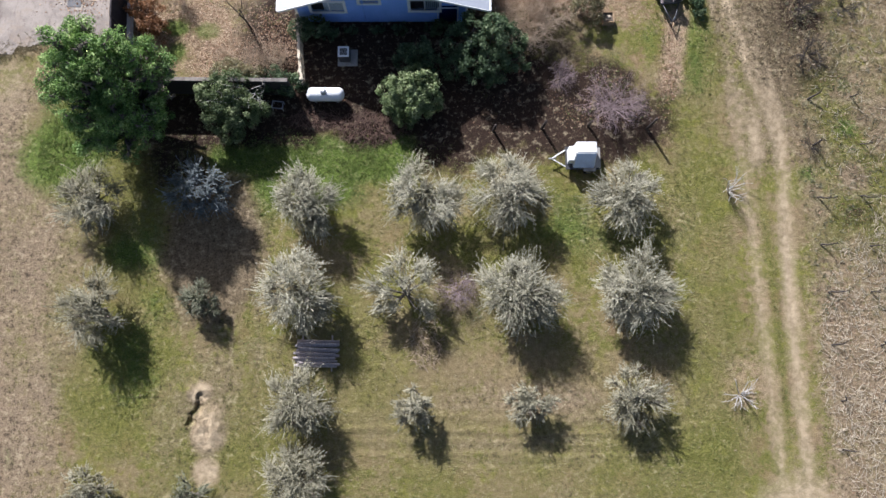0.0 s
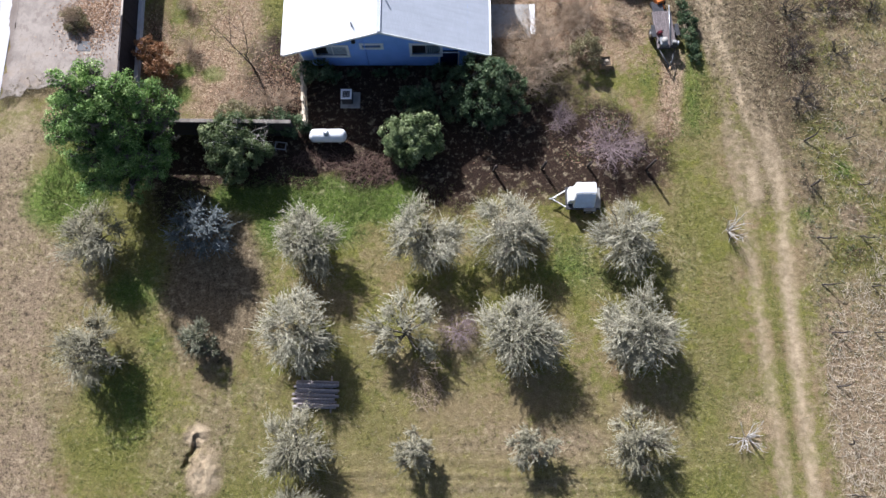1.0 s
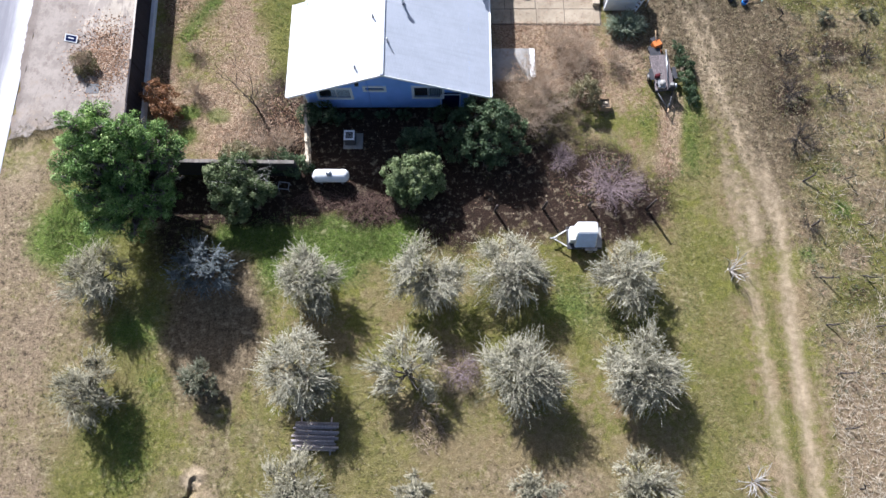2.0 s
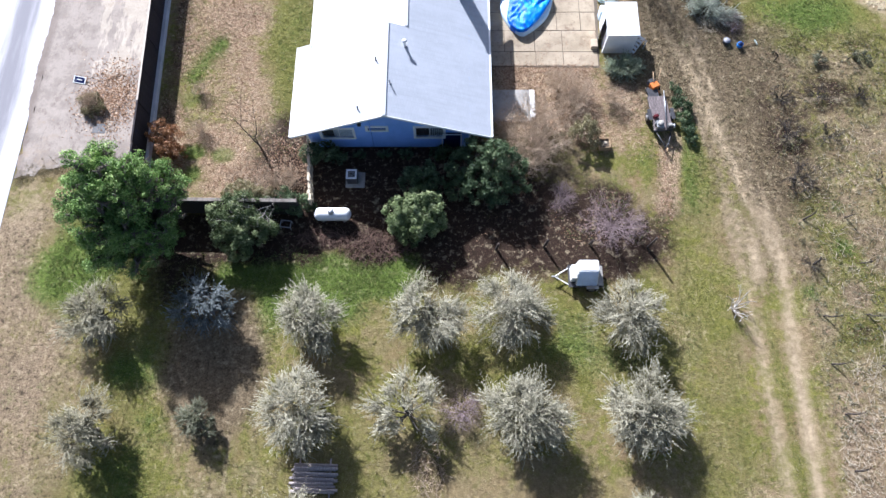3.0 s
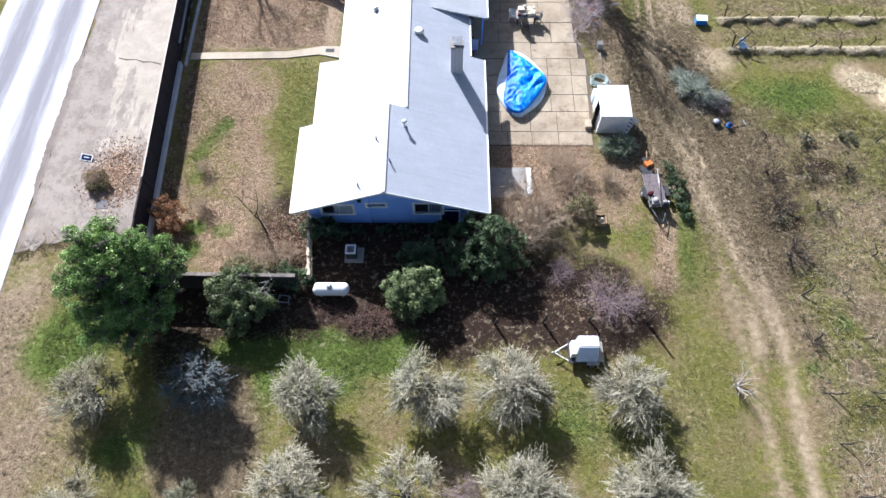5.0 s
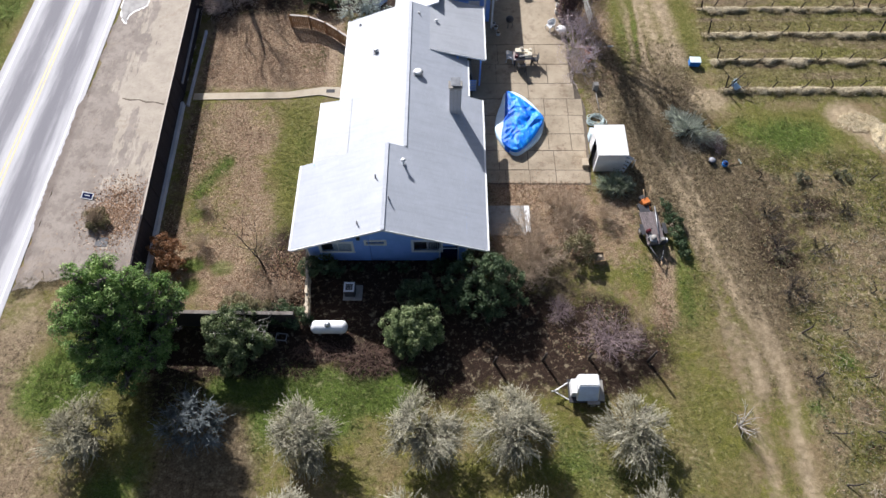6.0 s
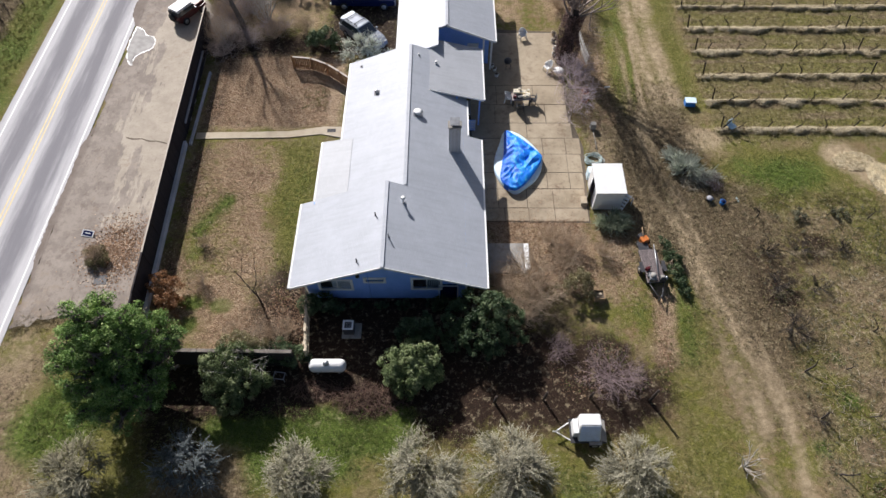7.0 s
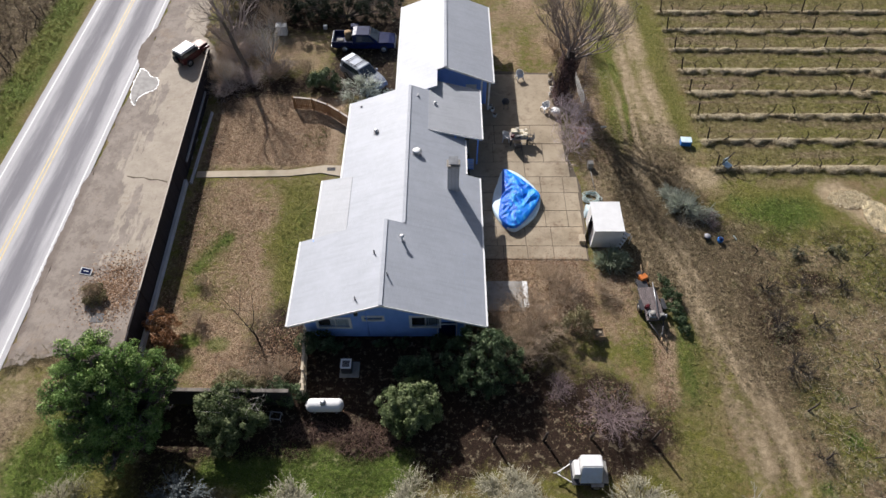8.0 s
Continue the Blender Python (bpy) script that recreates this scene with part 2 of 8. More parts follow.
def wood_material(name, dark, light, along=(1, 1, 9)):
    n = Nodes(name)
    g = n.noise(4.0, 6, 0.65, stretch=along)
    c = n.mix(n.step(g, 0.3, 0.7), dark, light)
    c = n.mix(n.step(n.each(), 0, 1, 0, 0.45), c, dark)
    return n.done(c, 0.85, bump=g, strength=0.3, spec=0.2)


def blue_siding():
    n = Nodes("blue_painted_siding")
    x = n.t.nodes.new("ShaderNodeSeparateXYZ")
    n.link(n.place, x.inputs[0])
    groove = n.math('FRACT', n.math('MULTIPLY', n.math('ADD', x.outputs[0], x.outputs[1]), 1 / 0.305))
    edge = n.step(n.math('ABSOLUTE', n.math('SUBTRACT', groove, 0.5)), 0.0, 0.05)
    c = n.mix(n.step(n.noise(1.2, 5), 0.3, 0.7), (0.22, 0.40, 0.84), (0.27, 0.46, 0.92))
    return n.done(c, 0.6, bump=edge, strength=0.6, dist=0.012)


def tarp_material():
    """Creased plastic sheet: deep blue, with light on the crease ridges painted paler."""
    n = Nodes("blue_tarpaulin")
    fold = n.noise(0.8, 3, 0.6, stretch=(1.5, 0.45, 1))
    crease = n.noise(2.6, 5, 0.65, stretch=(1.3, 0.7, 1))
    x = n.t.nodes.new("ShaderNodeSeparateXYZ")
    n.link(n.place, x.inputs[0])
    crease_light = n.step(n.math('ADD', x.outputs[0], n.math('MULTIPLY', fold, 0.8)), -0.45, 0.15, 0.15, 1.0)
    c = n.mix(n.step(fold, 0.40, 0.56), (0.0, 0.115, 0.66), (0.0, 0.20, 0.85))
    c = n.mix(n.math('MULTIPLY', crease_light, n.step(crease, 0.46, 0.58, 0, 0.75)), c, (0.03, 0.42, 0.90))
    c = n.mix(n.math('MULTIPLY', crease_light, n.step(crease, 0.60, 0.68, 0, 0.6)), c, (0.38, 0.74, 0.95))
    return n.done(c, 0.42, bump=crease, strength=0.9, dist=0.12, spec=0.4)


M_GROUND = ground_material()
M_ROAD = road_material()
M_LINE_WHITE = plain("white_road_paint", (0.78, 0.78, 0.76), 0.7, vary=0.12, scale=2.0)
M_LINE_YELLOW = plain("yellow_road_paint", (0.74, 0.6, 0.3), 0.7, vary=0.15, scale=2.0)


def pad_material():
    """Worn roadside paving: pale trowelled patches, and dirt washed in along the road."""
    n = Nodes("roadside_concrete")
    x = n.t.nodes.new("ShaderNodeSeparateXYZ")
    n.link(n.place, x.inputs[0])
    wide, mid, fine = n.noise(0.16, 5, 0.6), n.noise(0.7, 6, 0.7), n.noise(6.0, 5, 0.7)
    run = n.noise(1.0, 5, 0.65, stretch=(1.1, 0.22, 1))
    c = n.mix(n.step(mid, 0.3, 0.7), (0.36, 0.313, 0.255), (0.46, 0.404, 0.332))
    side = n.math('ADD', n.step(x.outputs[0], -27.6, -22.6, 0.72, -0.2), n.math('MULTIPLY', n.math('SUBTRACT', n.math('ADD', wide, run), 1.0), 2.0))
    side = n.math('ADD', side, n.step(x.outputs[1], 24.0, 36.0, 0.55, 0.0))
    c = n.mix(n.step(side, 0.1, 0.22, 0.0, 0.8), c, n.mix(n.step(mid, 0.42, 0.56), (0.215, 0.184, 0.162), (0.29, 0.25, 0.218)))
    crust = n.noise(1.6, 7, 0.75, stretch=(1.2, 0.6, 1))
    c = n.mix(n.math('MULTIPLY', n.step(crust, 0.53, 0.62, 0.0, 0.35), n.step(side, 0.05, 0.3)), c, (0.39, 0.335, 0.285))
    c = n.mix(n.math('MULTIPLY', n.step(crust, 0.38, 0.46, 0.45, 0.0), n.step(side, 0.2, 0.5)), c, (0.15, 0.115, 0.095))
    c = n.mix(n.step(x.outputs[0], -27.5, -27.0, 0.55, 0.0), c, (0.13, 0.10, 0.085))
    c = n.mix(n.step(fine, 0.52, 0.75, 0, 0.45), c, (0.2, 0.155, 0.115))
    c = n.mix(n.step(n.noise(0.33, 7, 0.75), 0.55, 0.66, 0, 0.5), c, (0.28, 0.215, 0.155))
    return n.done(c, 0.92, bump=fine, strength=0.3, spec=0.2)


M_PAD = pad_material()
M_SLAB = concrete("patio_concrete", (0.265, 0.215, 0.148), (0.45, 0.375, 0.272), 0.35, (0.16, 0.11, 0.075), 0.85)
M_LEDGE = concrete("pale_ledge", (0.27, 0.27, 0.29), (0.40, 0.40, 0.43), 0.6)
M_KERB = concrete("pale_kerb", (0.46, 0.455, 0.47), (0.62, 0.61, 0.63), 0.6, (0.3, 0.28, 0.26), 0.4)
M_JOINT = plain("joint_soil", (0.12, 0.095, 0.068), 0.95)
M_SHADE_BLOCK = concrete("shade_dark_block", (0.03, 0.027, 0.025), (0.065, 0.058, 0.054), 0.7, (0.03, 0.03, 0.025))
M_CHIPS = plain("pale_straw", (0.74, 0.64, 0.44), 0.9, vary=0.15, scale=2)
M_OLD_DECK = wood_material("old_deck_boards", (0.10, 0.085, 0.085), (0.24, 0.20, 0.195), along=(9, 1, 1))
M_HOSE = plain("pale_green_hose", (0.42, 0.5, 0.48), 0.6, vary=0.15)
M_DULL_SHRUB = leafy("dull_olive_leaves", ((0.13, 0.115, 0.05), (0.28, 0.245, 0.125), (0.48, 0.43, 0.26)))
M_NEW_WOOD = wood_material("orange_stained_wood", (0.22, 0.11, 0.045), (0.42, 0.24, 0.11))
# Pale wood with the sunlit look of rail tops put into its colour.
M_SUNLIT_CAP = wood_material("sunlit_pale_rail", (0.46, 0.40, 0.34), (0.62, 0.56, 0.48), along=(9, 1, 1))
M_CUT = leafy("cut_olive_leaves", ((0.33, 0.36, 0.29), (0.56, 0.59, 0.50), (0.76, 0.78, 0.69)), through=0.45, toned=True)
M_COPING = concrete("dirty_coping", (0.13, 0.115, 0.10), (0.27, 0.24, 0.21), 0.8, (0.08, 0.06, 0.05), 0.9)
M_OLIVE_DULL = leafy("dull_olive_tree_leaves", ((0.19, 0.175, 0.115), (0.35, 0.33, 0.235), (0.53, 0.495, 0.375)), rough=0.75, through=0.36, toned=True)
M_CREAM = plain("cream_card", (0.74, 0.66, 0.5), 0.8, vary=0.15)
M_SKY_FACE = plain("sky_tinted_white", (0.6, 0.72, 0.94), 0.35, vary=0.08)
M_WALK = concrete("footpath_concrete", (0.40, 0.33, 0.24), (0.52, 0.45, 0.34), 0.6, (0.3, 0.22, 0.14), 0.4)
M_BLOCK = concrete("grey_wall_concrete", (0.25, 0.24, 0.22), (0.40, 0.38, 0.35), 0.6)
M_ROOF = roof_material("pale_grey_shingles", (0.395, 0.418, 0.46))
# Slightly darker, greyer shingles for the flatter porch and patio roofs.
M_ROOF_GREYER = roof_material("greyer_shingles", (0.38, 0.395, 0.42))
M_BLUE = blue_siding()
M_WHITE = plain("white_paint", (0.78, 0.78, 0.77), 0.5, vary=0.08)
M_WHITE_METAL = plain("white_enamel", (0.80, 0.80, 0.79), 0.35, vary=0.06, scale=1.5)
M_FENCE = wood_material("dark_stained_boards", (0.022, 0.018, 0.02), (0.05, 0.042, 0.045))
M_RAW_WOOD = wood_material("raw_wood", (0.24, 0.16, 0.09), (0.46, 0.33, 0.20))
M_PALE_WOOD = wood_material("sun_bleached_pickets", (0.46, 0.38, 0.27), (0.72, 0.63, 0.48))
M_GREY_WOOD = wood_material("weathered_grey_wood", (0.27, 0.23, 0.22), (0.54, 0.48, 0.46), along=(9, 1, 1))
M_BARK = plain("grey_bark", (0.15, 0.125, 0.10), 0.9, vary=0.4, scale=5, bump=0.6)
M_DARK_BARK = plain("dark_bark", (0.05, 0.038, 0.032), 0.9, vary=0.4, scale=5, bump=0.6)
M_VINE = plain("vine_bark", (0.05, 0.04, 0.033), 0.9, vary=0.4, scale=5)
M_PALE_BARK = plain("bleached_branches", (0.46, 0.43, 0.39), 0.9, vary=0.25, scale=4)
M_TWIG = plain("bare_twigs", (0.47, 0.365, 0.26), 0.9, vary=0.3, scale=2)
M_GREY_TWIG = plain("grey_twigs", (0.25, 0.205, 0.185), 0.9, vary=0.35, scale=2)
M_HAZE_TWIG = plain("pale_grey_twigs", (0.42, 0.355, 0.33), 0.9, vary=0.35, scale=2)
M_LILAC_TWIG = plain("pale_lilac_twigs", (0.56, 0.47, 0.48), 0.9, vary=0.3, scale=2)
M_MAUVE_TWIG = plain("mauve_twigs", (0.31, 0.235, 0.235), 0.9, vary=0.3, scale=2)
M_STRAW = plain("dry_canes", (0.52, 0.45, 0.34), 0.9, vary=0.3, scale=2)
M_OLIVE = leafy("olive_leaves", ((0.205, 0.195, 0.135), (0.40, 0.38, 0.285), (0.62, 0.585, 0.46)), rough=0.75, through=0.36, toned=True)
# Bluer, darker copy of the olive leaves, with the larger tree's shade painted in.
M_SHADE_OLIVE = leafy("shaded_olive_leaves", ((0.075, 0.09, 0.09), (0.19, 0.215, 0.215), (0.40, 0.43, 0.43)), rough=0.75, through=0.3, toned=True)
M_SPIKY = leafy("spiky_grey_leaves", ((0.17, 0.2, 0.13), (0.34, 0.39, 0.28), (0.56, 0.60, 0.47)), through=0.3, toned=True)
M_DARK_OLIVE = leafy("dark_olive_leaves", ((0.075, 0.08, 0.045), (0.16, 0.165, 0.10), (0.30, 0.29, 0.20)))
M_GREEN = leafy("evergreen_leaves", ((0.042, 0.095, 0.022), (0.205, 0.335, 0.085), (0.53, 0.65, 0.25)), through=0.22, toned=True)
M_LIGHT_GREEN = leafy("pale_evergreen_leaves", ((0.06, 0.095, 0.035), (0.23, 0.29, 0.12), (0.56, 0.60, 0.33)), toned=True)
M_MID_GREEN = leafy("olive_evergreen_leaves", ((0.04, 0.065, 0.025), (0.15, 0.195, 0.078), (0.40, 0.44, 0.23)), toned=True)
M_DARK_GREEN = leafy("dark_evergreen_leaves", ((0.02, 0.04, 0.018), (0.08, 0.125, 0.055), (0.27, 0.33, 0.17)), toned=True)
M_IVY = leafy("dead_ivy", ((0.06, 0.036, 0.032), (0.15, 0.09, 0.08), (0.30, 0.2, 0.18)))
M_ORANGE = leafy("rusty_leaves", ((0.15, 0.07, 0.03), (0.30, 0.15, 0.066), (0.46, 0.26, 0.13)))
M_LITTER = leafy("fallen_leaves", ((0.15, 0.085, 0.048), (0.36, 0.225, 0.14), (0.62, 0.48, 0.35)), 0.8, 0.1)
M_CLOD = leafy("earth_clods", ((0.04, 0.03, 0.022), (0.09, 0.07, 0.05), (0.2, 0.15, 0.10)), 0.9, 0.0)
M_BLADE = leafy("grass_blades", ((0.12, 0.132, 0.036), (0.19, 0.2, 0.065), (0.3, 0.285, 0.125)), 0.7)
M_LUSH = leafy("lush_weeds", ((0.06, 0.10, 0.02), (0.15, 0.2, 0.05), (0.27, 0.31, 0.1)), 0.6)
M_BRAMBLE = leafy("dry_bramble", ((0.10, 0.075, 0.05), (0.22, 0.17, 0.12), (0.38, 0.32, 0.24)), 0.8)
M_DRY = leafy("dry_grass", ((0.20, 0.16, 0.09), (0.32, 0.27, 0.16), (0.46, 0.40, 0.26)), 0.8)
M_GLASS = plain("tinted_car_glass", (0.035, 0.045, 0.06), 0.06, vary=0.1, spec=0.8)


def clear_glass():
    n = Nodes("window_glass")
    n.done((0.9, 0.95, 0.97), 0.02)
    n.bsdf.inputs["Transmission Weight"].default_value = 1.0
    n.bsdf.inputs["IOR"].default_value = 1.3
    return n.mat


M_WINDOW = clear_glass()
M_PALE_INFILL = plain("pale_blind_reflection", (0.55, 0.60, 0.68), 0.9, vary=0.1)
M_BRUSH = plain("reddish_brushwood", (0.15, 0.092, 0.068), 0.9, vary=0.3, scale=2)
M_SHADE_GREEN = leafy("shade_dark_leaves", ((0.008, 0.014, 0.007), (0.018, 0.03, 0.014), (0.045, 0.06, 0.03)))
M_STEEL = plain("galvanised_steel", (0.42, 0.43, 0.44), 0.4, 0.8, 0.2)
M_BLACK = plain("black_rubber", (0.02, 0.02, 0.022), 0.75, vary=0.2)
M_DARK_METAL = plain("dark_painted_metal", (0.045, 0.045, 0.05), 0.5, vary=0.3)
M_PINK = plain("faded_pink_paint", (0.5, 0.3, 0.25), 0.5, vary=0.2)
M_RED = plain("dark_red_paint", (0.085, 0.009, 0.013), 0.35, vary=0.2)
M_NAVY = plain("navy_car_paint", (0.005, 0.013, 0.062), 0.4, vary=0.15, spec=0.16)
M_SILVER = plain("silver_car_paint", (0.27, 0.30, 0.35), 0.35, 0.3, 0.08)
M_ORANGE_PAINT = plain("orange_machine_paint", (0.55, 0.16, 0.03), 0.5, vary=0.2)
M_BLUE_PLASTIC = plain("blue_plastic", (0.03, 0.22, 0.68), 0.4, vary=0.12)
M_TARP = tarp_material()
M_TARP_PALE = plain("pale_blue_vinyl", (0.66, 0.82, 0.90), 0.4, vary=0.1)
M_BRICK = plain("chimney_brick", (0.56, 0.565, 0.59), 0.9, vary=0.3, scale=4, bump=0.4)
M_MORTAR = plain("mortar", (0.46, 0.45, 0.44), 0.95)
M_MUD = plain("dried_mud", (0.42, 0.405, 0.385), 0.95, vary=0.2, scale=1.5, spec=0.1)

# ---- the ground: one sheet out to the horizon ----
def axis(lo, hi, step):
    core = np.arange(lo, hi + step / 2, step)
    far = np.array([2, 5, 10, 20, 45, 100, 220, 500, 1100, 2200.0])
    return np.concatenate([lo - far[::-1], core, hi + far])


def blob(x, y, cx, cy, rx, ry, soft=0.4):
    """1 inside an ellipse, falling to 0 over its edge."""
    d = np.sqrt(((x - cx) / rx) ** 2 + ((y - cy) / ry) ** 2)
    return np.clip((1 + soft - d) / (2 * soft), 0, 1)


def band(x, y, pts, width, soft):
    """1 along a line of points, falling to 0 past width."""
    best = np.full(x.shape, 1e9)
    for (ax, ay), (bx, by) in zip(pts[:-1], pts[1:]):
        dx, dy = bx - ax, by - ay
        t = np.clip(((x - ax) * dx + (y - ay) * dy) / (dx * dx + dy * dy), 0, 1)
        best = np.minimum(best, np.hypot(x - ax - t * dx, y - ay - t * dy))
    return np.clip((width + soft - best) / (2 * soft), 0, 1)


def inside(x, y, x0, x1, y0, y1, soft=0.5):
    fx = np.clip((np.minimum(x - x0, x1 - x) + soft) / (2 * soft), 0, 1)
    fy = np.clip((np.minimum(y - y0, y1 - y) + soft) / (2 * soft), 0, 1)
    return fx * fy


VINE_Y0, VINE_STEP = 34.9, 3.04
LOW_ROWS = [26.45 - 2.91 * i for i in range(14)]
RUT_L = [(18.6, -30), (18.5, -7), (18.1, 0.5), (17.9, 6), (17.65, 11), (17.4, 14), (17.35, 17.4), (17.0, 20.2), (16.6, 22.3), (16.15, 24.6), (15.4, 27.5), (14.9, 30), (14.9, 33)]
RUT_R = [(20.0, -30), (19.9, -7), (19.75, 0.5), (19.75, 6), (19.95, 10), (20.0, 12.4), (19.85, 14.4), (19.4, 16.3), (18.7, 18.6), (18.05, 21.4), (17.4, 24.1), (16.7, 27), (16.1, 29.7), (16.1, 33)]
TRACK = [(18.9, 12), (18.5, 16.5), (17.5, 21.5), (16.5, 25.5), (15.6, 29.5), (15.6, 33), (16.2, 38), (16.6, 47), (17.2, 60)]
TRACK_Y = np.array([-60, -7, 6, 12, 16.5, 21.5, 25.5, 29.5, 33, 38, 47, 60, 120.0])
TRACK_X = np.array([19.3, 19.2, 18.8, 18.8, 18.5, 17.5, 16.5, 15.6, 15.6, 16.2, 16.6, 17.2, 17.2])
FAR_L = [(17.3, 38), (16.6, 45), (16.2, 60), (16, 90)]
FAR_R = [(18.4, 38), (18.1, 45), (17.9, 60), (17.8, 90)]


def ground_layers(x, y):
    n1, n2 = fnoise(x, y, 6.0, 11), fnoise(x, y, 2.0, 21)
    w = {}
    # wheel-worn streaks that follow the track
    u = x - np.interp(y, TRACK_Y, TRACK_X)
    streak = fnoise(u * 4.0, y * 0.45, 1.6, 61)
    xw = x + 5.0 * (n1 - 0.5) + 2.0 * (n2 - 0.5)
    orchard = inside(x, y, -60, 16.5, -60, 12.5, 1.0)
    w["green"] = np.clip(0.42 * orchard + (n1 - 0.5) * 1.1, 0, 1) * (y < 14)
    w["green"] = np.maximum(w["green"], 0.8 * blob(x, y, -19.0, -1.5, 3.6, 4.5))
    w["green"] = np.maximum(w["green"], 0.62 * inside(x, y, 13.0, 17.0, -3, 22, 0.8) * (0.3 + n1))
    w["green"] = np.maximum(w["green"], 1.0 * inside(x, y, -12.6, -9.3, 19.5, 33.5, 0.9) * (0.5 + 0.8 * n1))
    w["green"] = np.maximum(w["green"], 0.9 * blob(x, y, 26, 31, 5.5, 2.0))
    w["green"] = np.maximum(w["green"], 0.8 * inside(x, y, 13.0, 21.0, 36.5, 70, 1.2) * (0.4 + 0.8 * n1))
    w["green"] = np.maximum(w["green"], 0.85 * inside(x, y, -39.0, -35.2, -60, 120, 0.8))
    w["green"] = np.maximum(w["green"], 0.7 * band(x, y, [(18.9, -30), (18.9, -7), (18.9, 0.5), (18.7, 6), (18.4, 9)], 0.35, 0.35))
    w["green"] = np.maximum(w["green"], 0.8 * blob(x, y, -22.8, 12.3, 2.2, 3.0, 0.6) * (0.5 + n2))
    w["green"] = np.maximum(w["green"], 1.0 * inside(x, y, 21.5, 70, 5, 29, 1.5) * np.clip(n2 * 1.8 + n1 - 0.85, 0, 1))
    w["green"] = np.maximum(w["green"], 0.75 * inside(x, y, -18.5, -12, 17, 33, 1.0) * np.clip(n1 * 1.5 - 0.35, 0, 1))
    w["green"] = np.maximum(w["green"], 0.75 * inside(x, y, -27.2, -23.6, 3, 15, 1.0) * (0.2 + n2))
    w["dry"] = np.clip(0.72 * blob(x, y, 2, -3.0, 14, 5.5, 0.6) + (n2 - 0.5) * 0.7, 0, 1) * (y < 3) + 0.2 * inside(x, y, -24, -20.5, -8, 9, 1) + 0.45 * inside(x, y, 20.8, 60, -30, 9, 3)
    w["soil"] = np.clip(0.9 * inside(xw, y, -30, -20.6, -12, 16, 1.8) * (0.45 + 0.7 * n2) * (1 - blob(x, y, -22.6, 12.4, 2.0, 3.0, 0.5)) + 0.75 * inside(x, y, 20.8, 70, -40, 28, 0.9) * (0.35 + n1)
                        + 0.9 * blob(x, y, -13.5, -3.5, 2.6, 4.0) * (0.3 + n2) + 0.45 * inside(x, y, 2.5, 11.5, 11.5, 18.5, 1.5) * (0.25 + 0.8 * n2) + 0.9 * blob(x, y, 0.6, 3.4, 1.6, 1.5)
                        + 0.7 * blob(x, y, -13.5, 5.0, 3.6, 2.6) * (0.4 + n2) + 0.7 * inside(x, y, 10.6, 13.5, 22, 36, 0.8), 0, 1)
    w["earth"] = np.clip(0.95 * inside(x, y, 12.5, 19.5, 22.5, 40, 1.2) * (0.55 + 0.7 * n1) + 0.9 * blob(x, y, 21.5, 22.5, 2.5, 6.5, 0.6) * (0.4 + n1) + 0.62 * inside(x, y, 20.4, 60, 9, 28.5, 2.0) * (0.2 + n1) + 0.6 * band(x, y, TRACK, 2.0, 1.0) * (0.4 + streak) * np.clip((38.5 - y) / 2, 0, 1)
                         + 0.4 * inside(x, y, 20.9, 80, 33.5, 70, 0.5) + 0.5 * inside(x, y, 10.4, 13.5, 40, 62, 0.6) + 0.75 * inside(x, y, -60, -38.6, -60, 120, 0.6), 0, 1)
    w["lush"] = np.clip(np.maximum.reduce([
        1.3 * band(x, y, [(-12.8, 11.2), (-9.5, 11.3), (-6.0, 10.7), (-2.7, 11.2)], 1.1, 0.9), 0.9 * blob(x, y, -10.7, 8.6, 1.0, 2.2, 0.6), 0.8 * blob(x, y, -6.6, 9.0, 2.2, 1.2, 0.6), 0.75 * blob(x, y, -18.2, 5.6, 1.6, 1.2, 0.6), 0.45 * blob(x, y, -16.1, 2.9, 1.3, 1.6, 0.7), 0.4 * blob(x, y, -11.5, 3.2, 1.4, 2.2, 0.7), 1.0 * blob(x, y, -22.4, 11.9, 2.0, 2.6, 0.6),
        0.5 * blob(x, y, -17.3, -0.2, 1.9, 2.0, 0.8), 0.9 * band(x, y, [(-17.2, 25.2), (-15.4, 28.0)], 0.55, 0.7), 0.22 * inside(x, y, -12.2, -9.5, 20, 33, 0.8), 0.55 * inside(x, y, -39.0, -35.4, -60, 120, 0.8), 0.35 * inside(x, y, 14, 16.3, 38, 52, 0.8), 0.5 * blob(x, y, -10.0, 38.5, 1.6, 1.6, 0.7),
        0.5 * blob(x, y, 15.3, 18.8, 0.7, 3.2, 0.5), 0.4 * blob(x, y, 12.5, 17.5, 0.5, 2.6, 0.5), 0.35 * blob(x, y, 9.6, 17.6, 2.0, 1.1, 0.6), 0.25 * blob(x, y, 10.5, 15.2, 2.6, 2.0, 0.7), 0.5 * blob(x, y, 15.9, 20.0, 0.7, 3.6, 0.5), 0.85 * blob(x, y, 25.2, 30.4, 2.8, 1.4, 0.8),
        0.42 * blob(x, y, 6.5, 7.0, 2.4, 1.6, 0.8), 0.35 * blob(x, y, -10.0, 37.5, 1.6, 1.2, 0.7), 0.55 * blob(x, y, -16.5, 6.0, 2.2, 2.0, 0.5), 0.6 * blob(x, y, 24.1, 15.6, 0.7, 0.5, 0.6), 0.6 * blob(x, y, 24.0, 13.1, 0.8, 0.6, 0.6), 0.5 * blob(x, y, 21.3, 10.2, 0.6, 0.6, 0.6)]) + (n2 - 0.5) * 0.8, 0, 1)
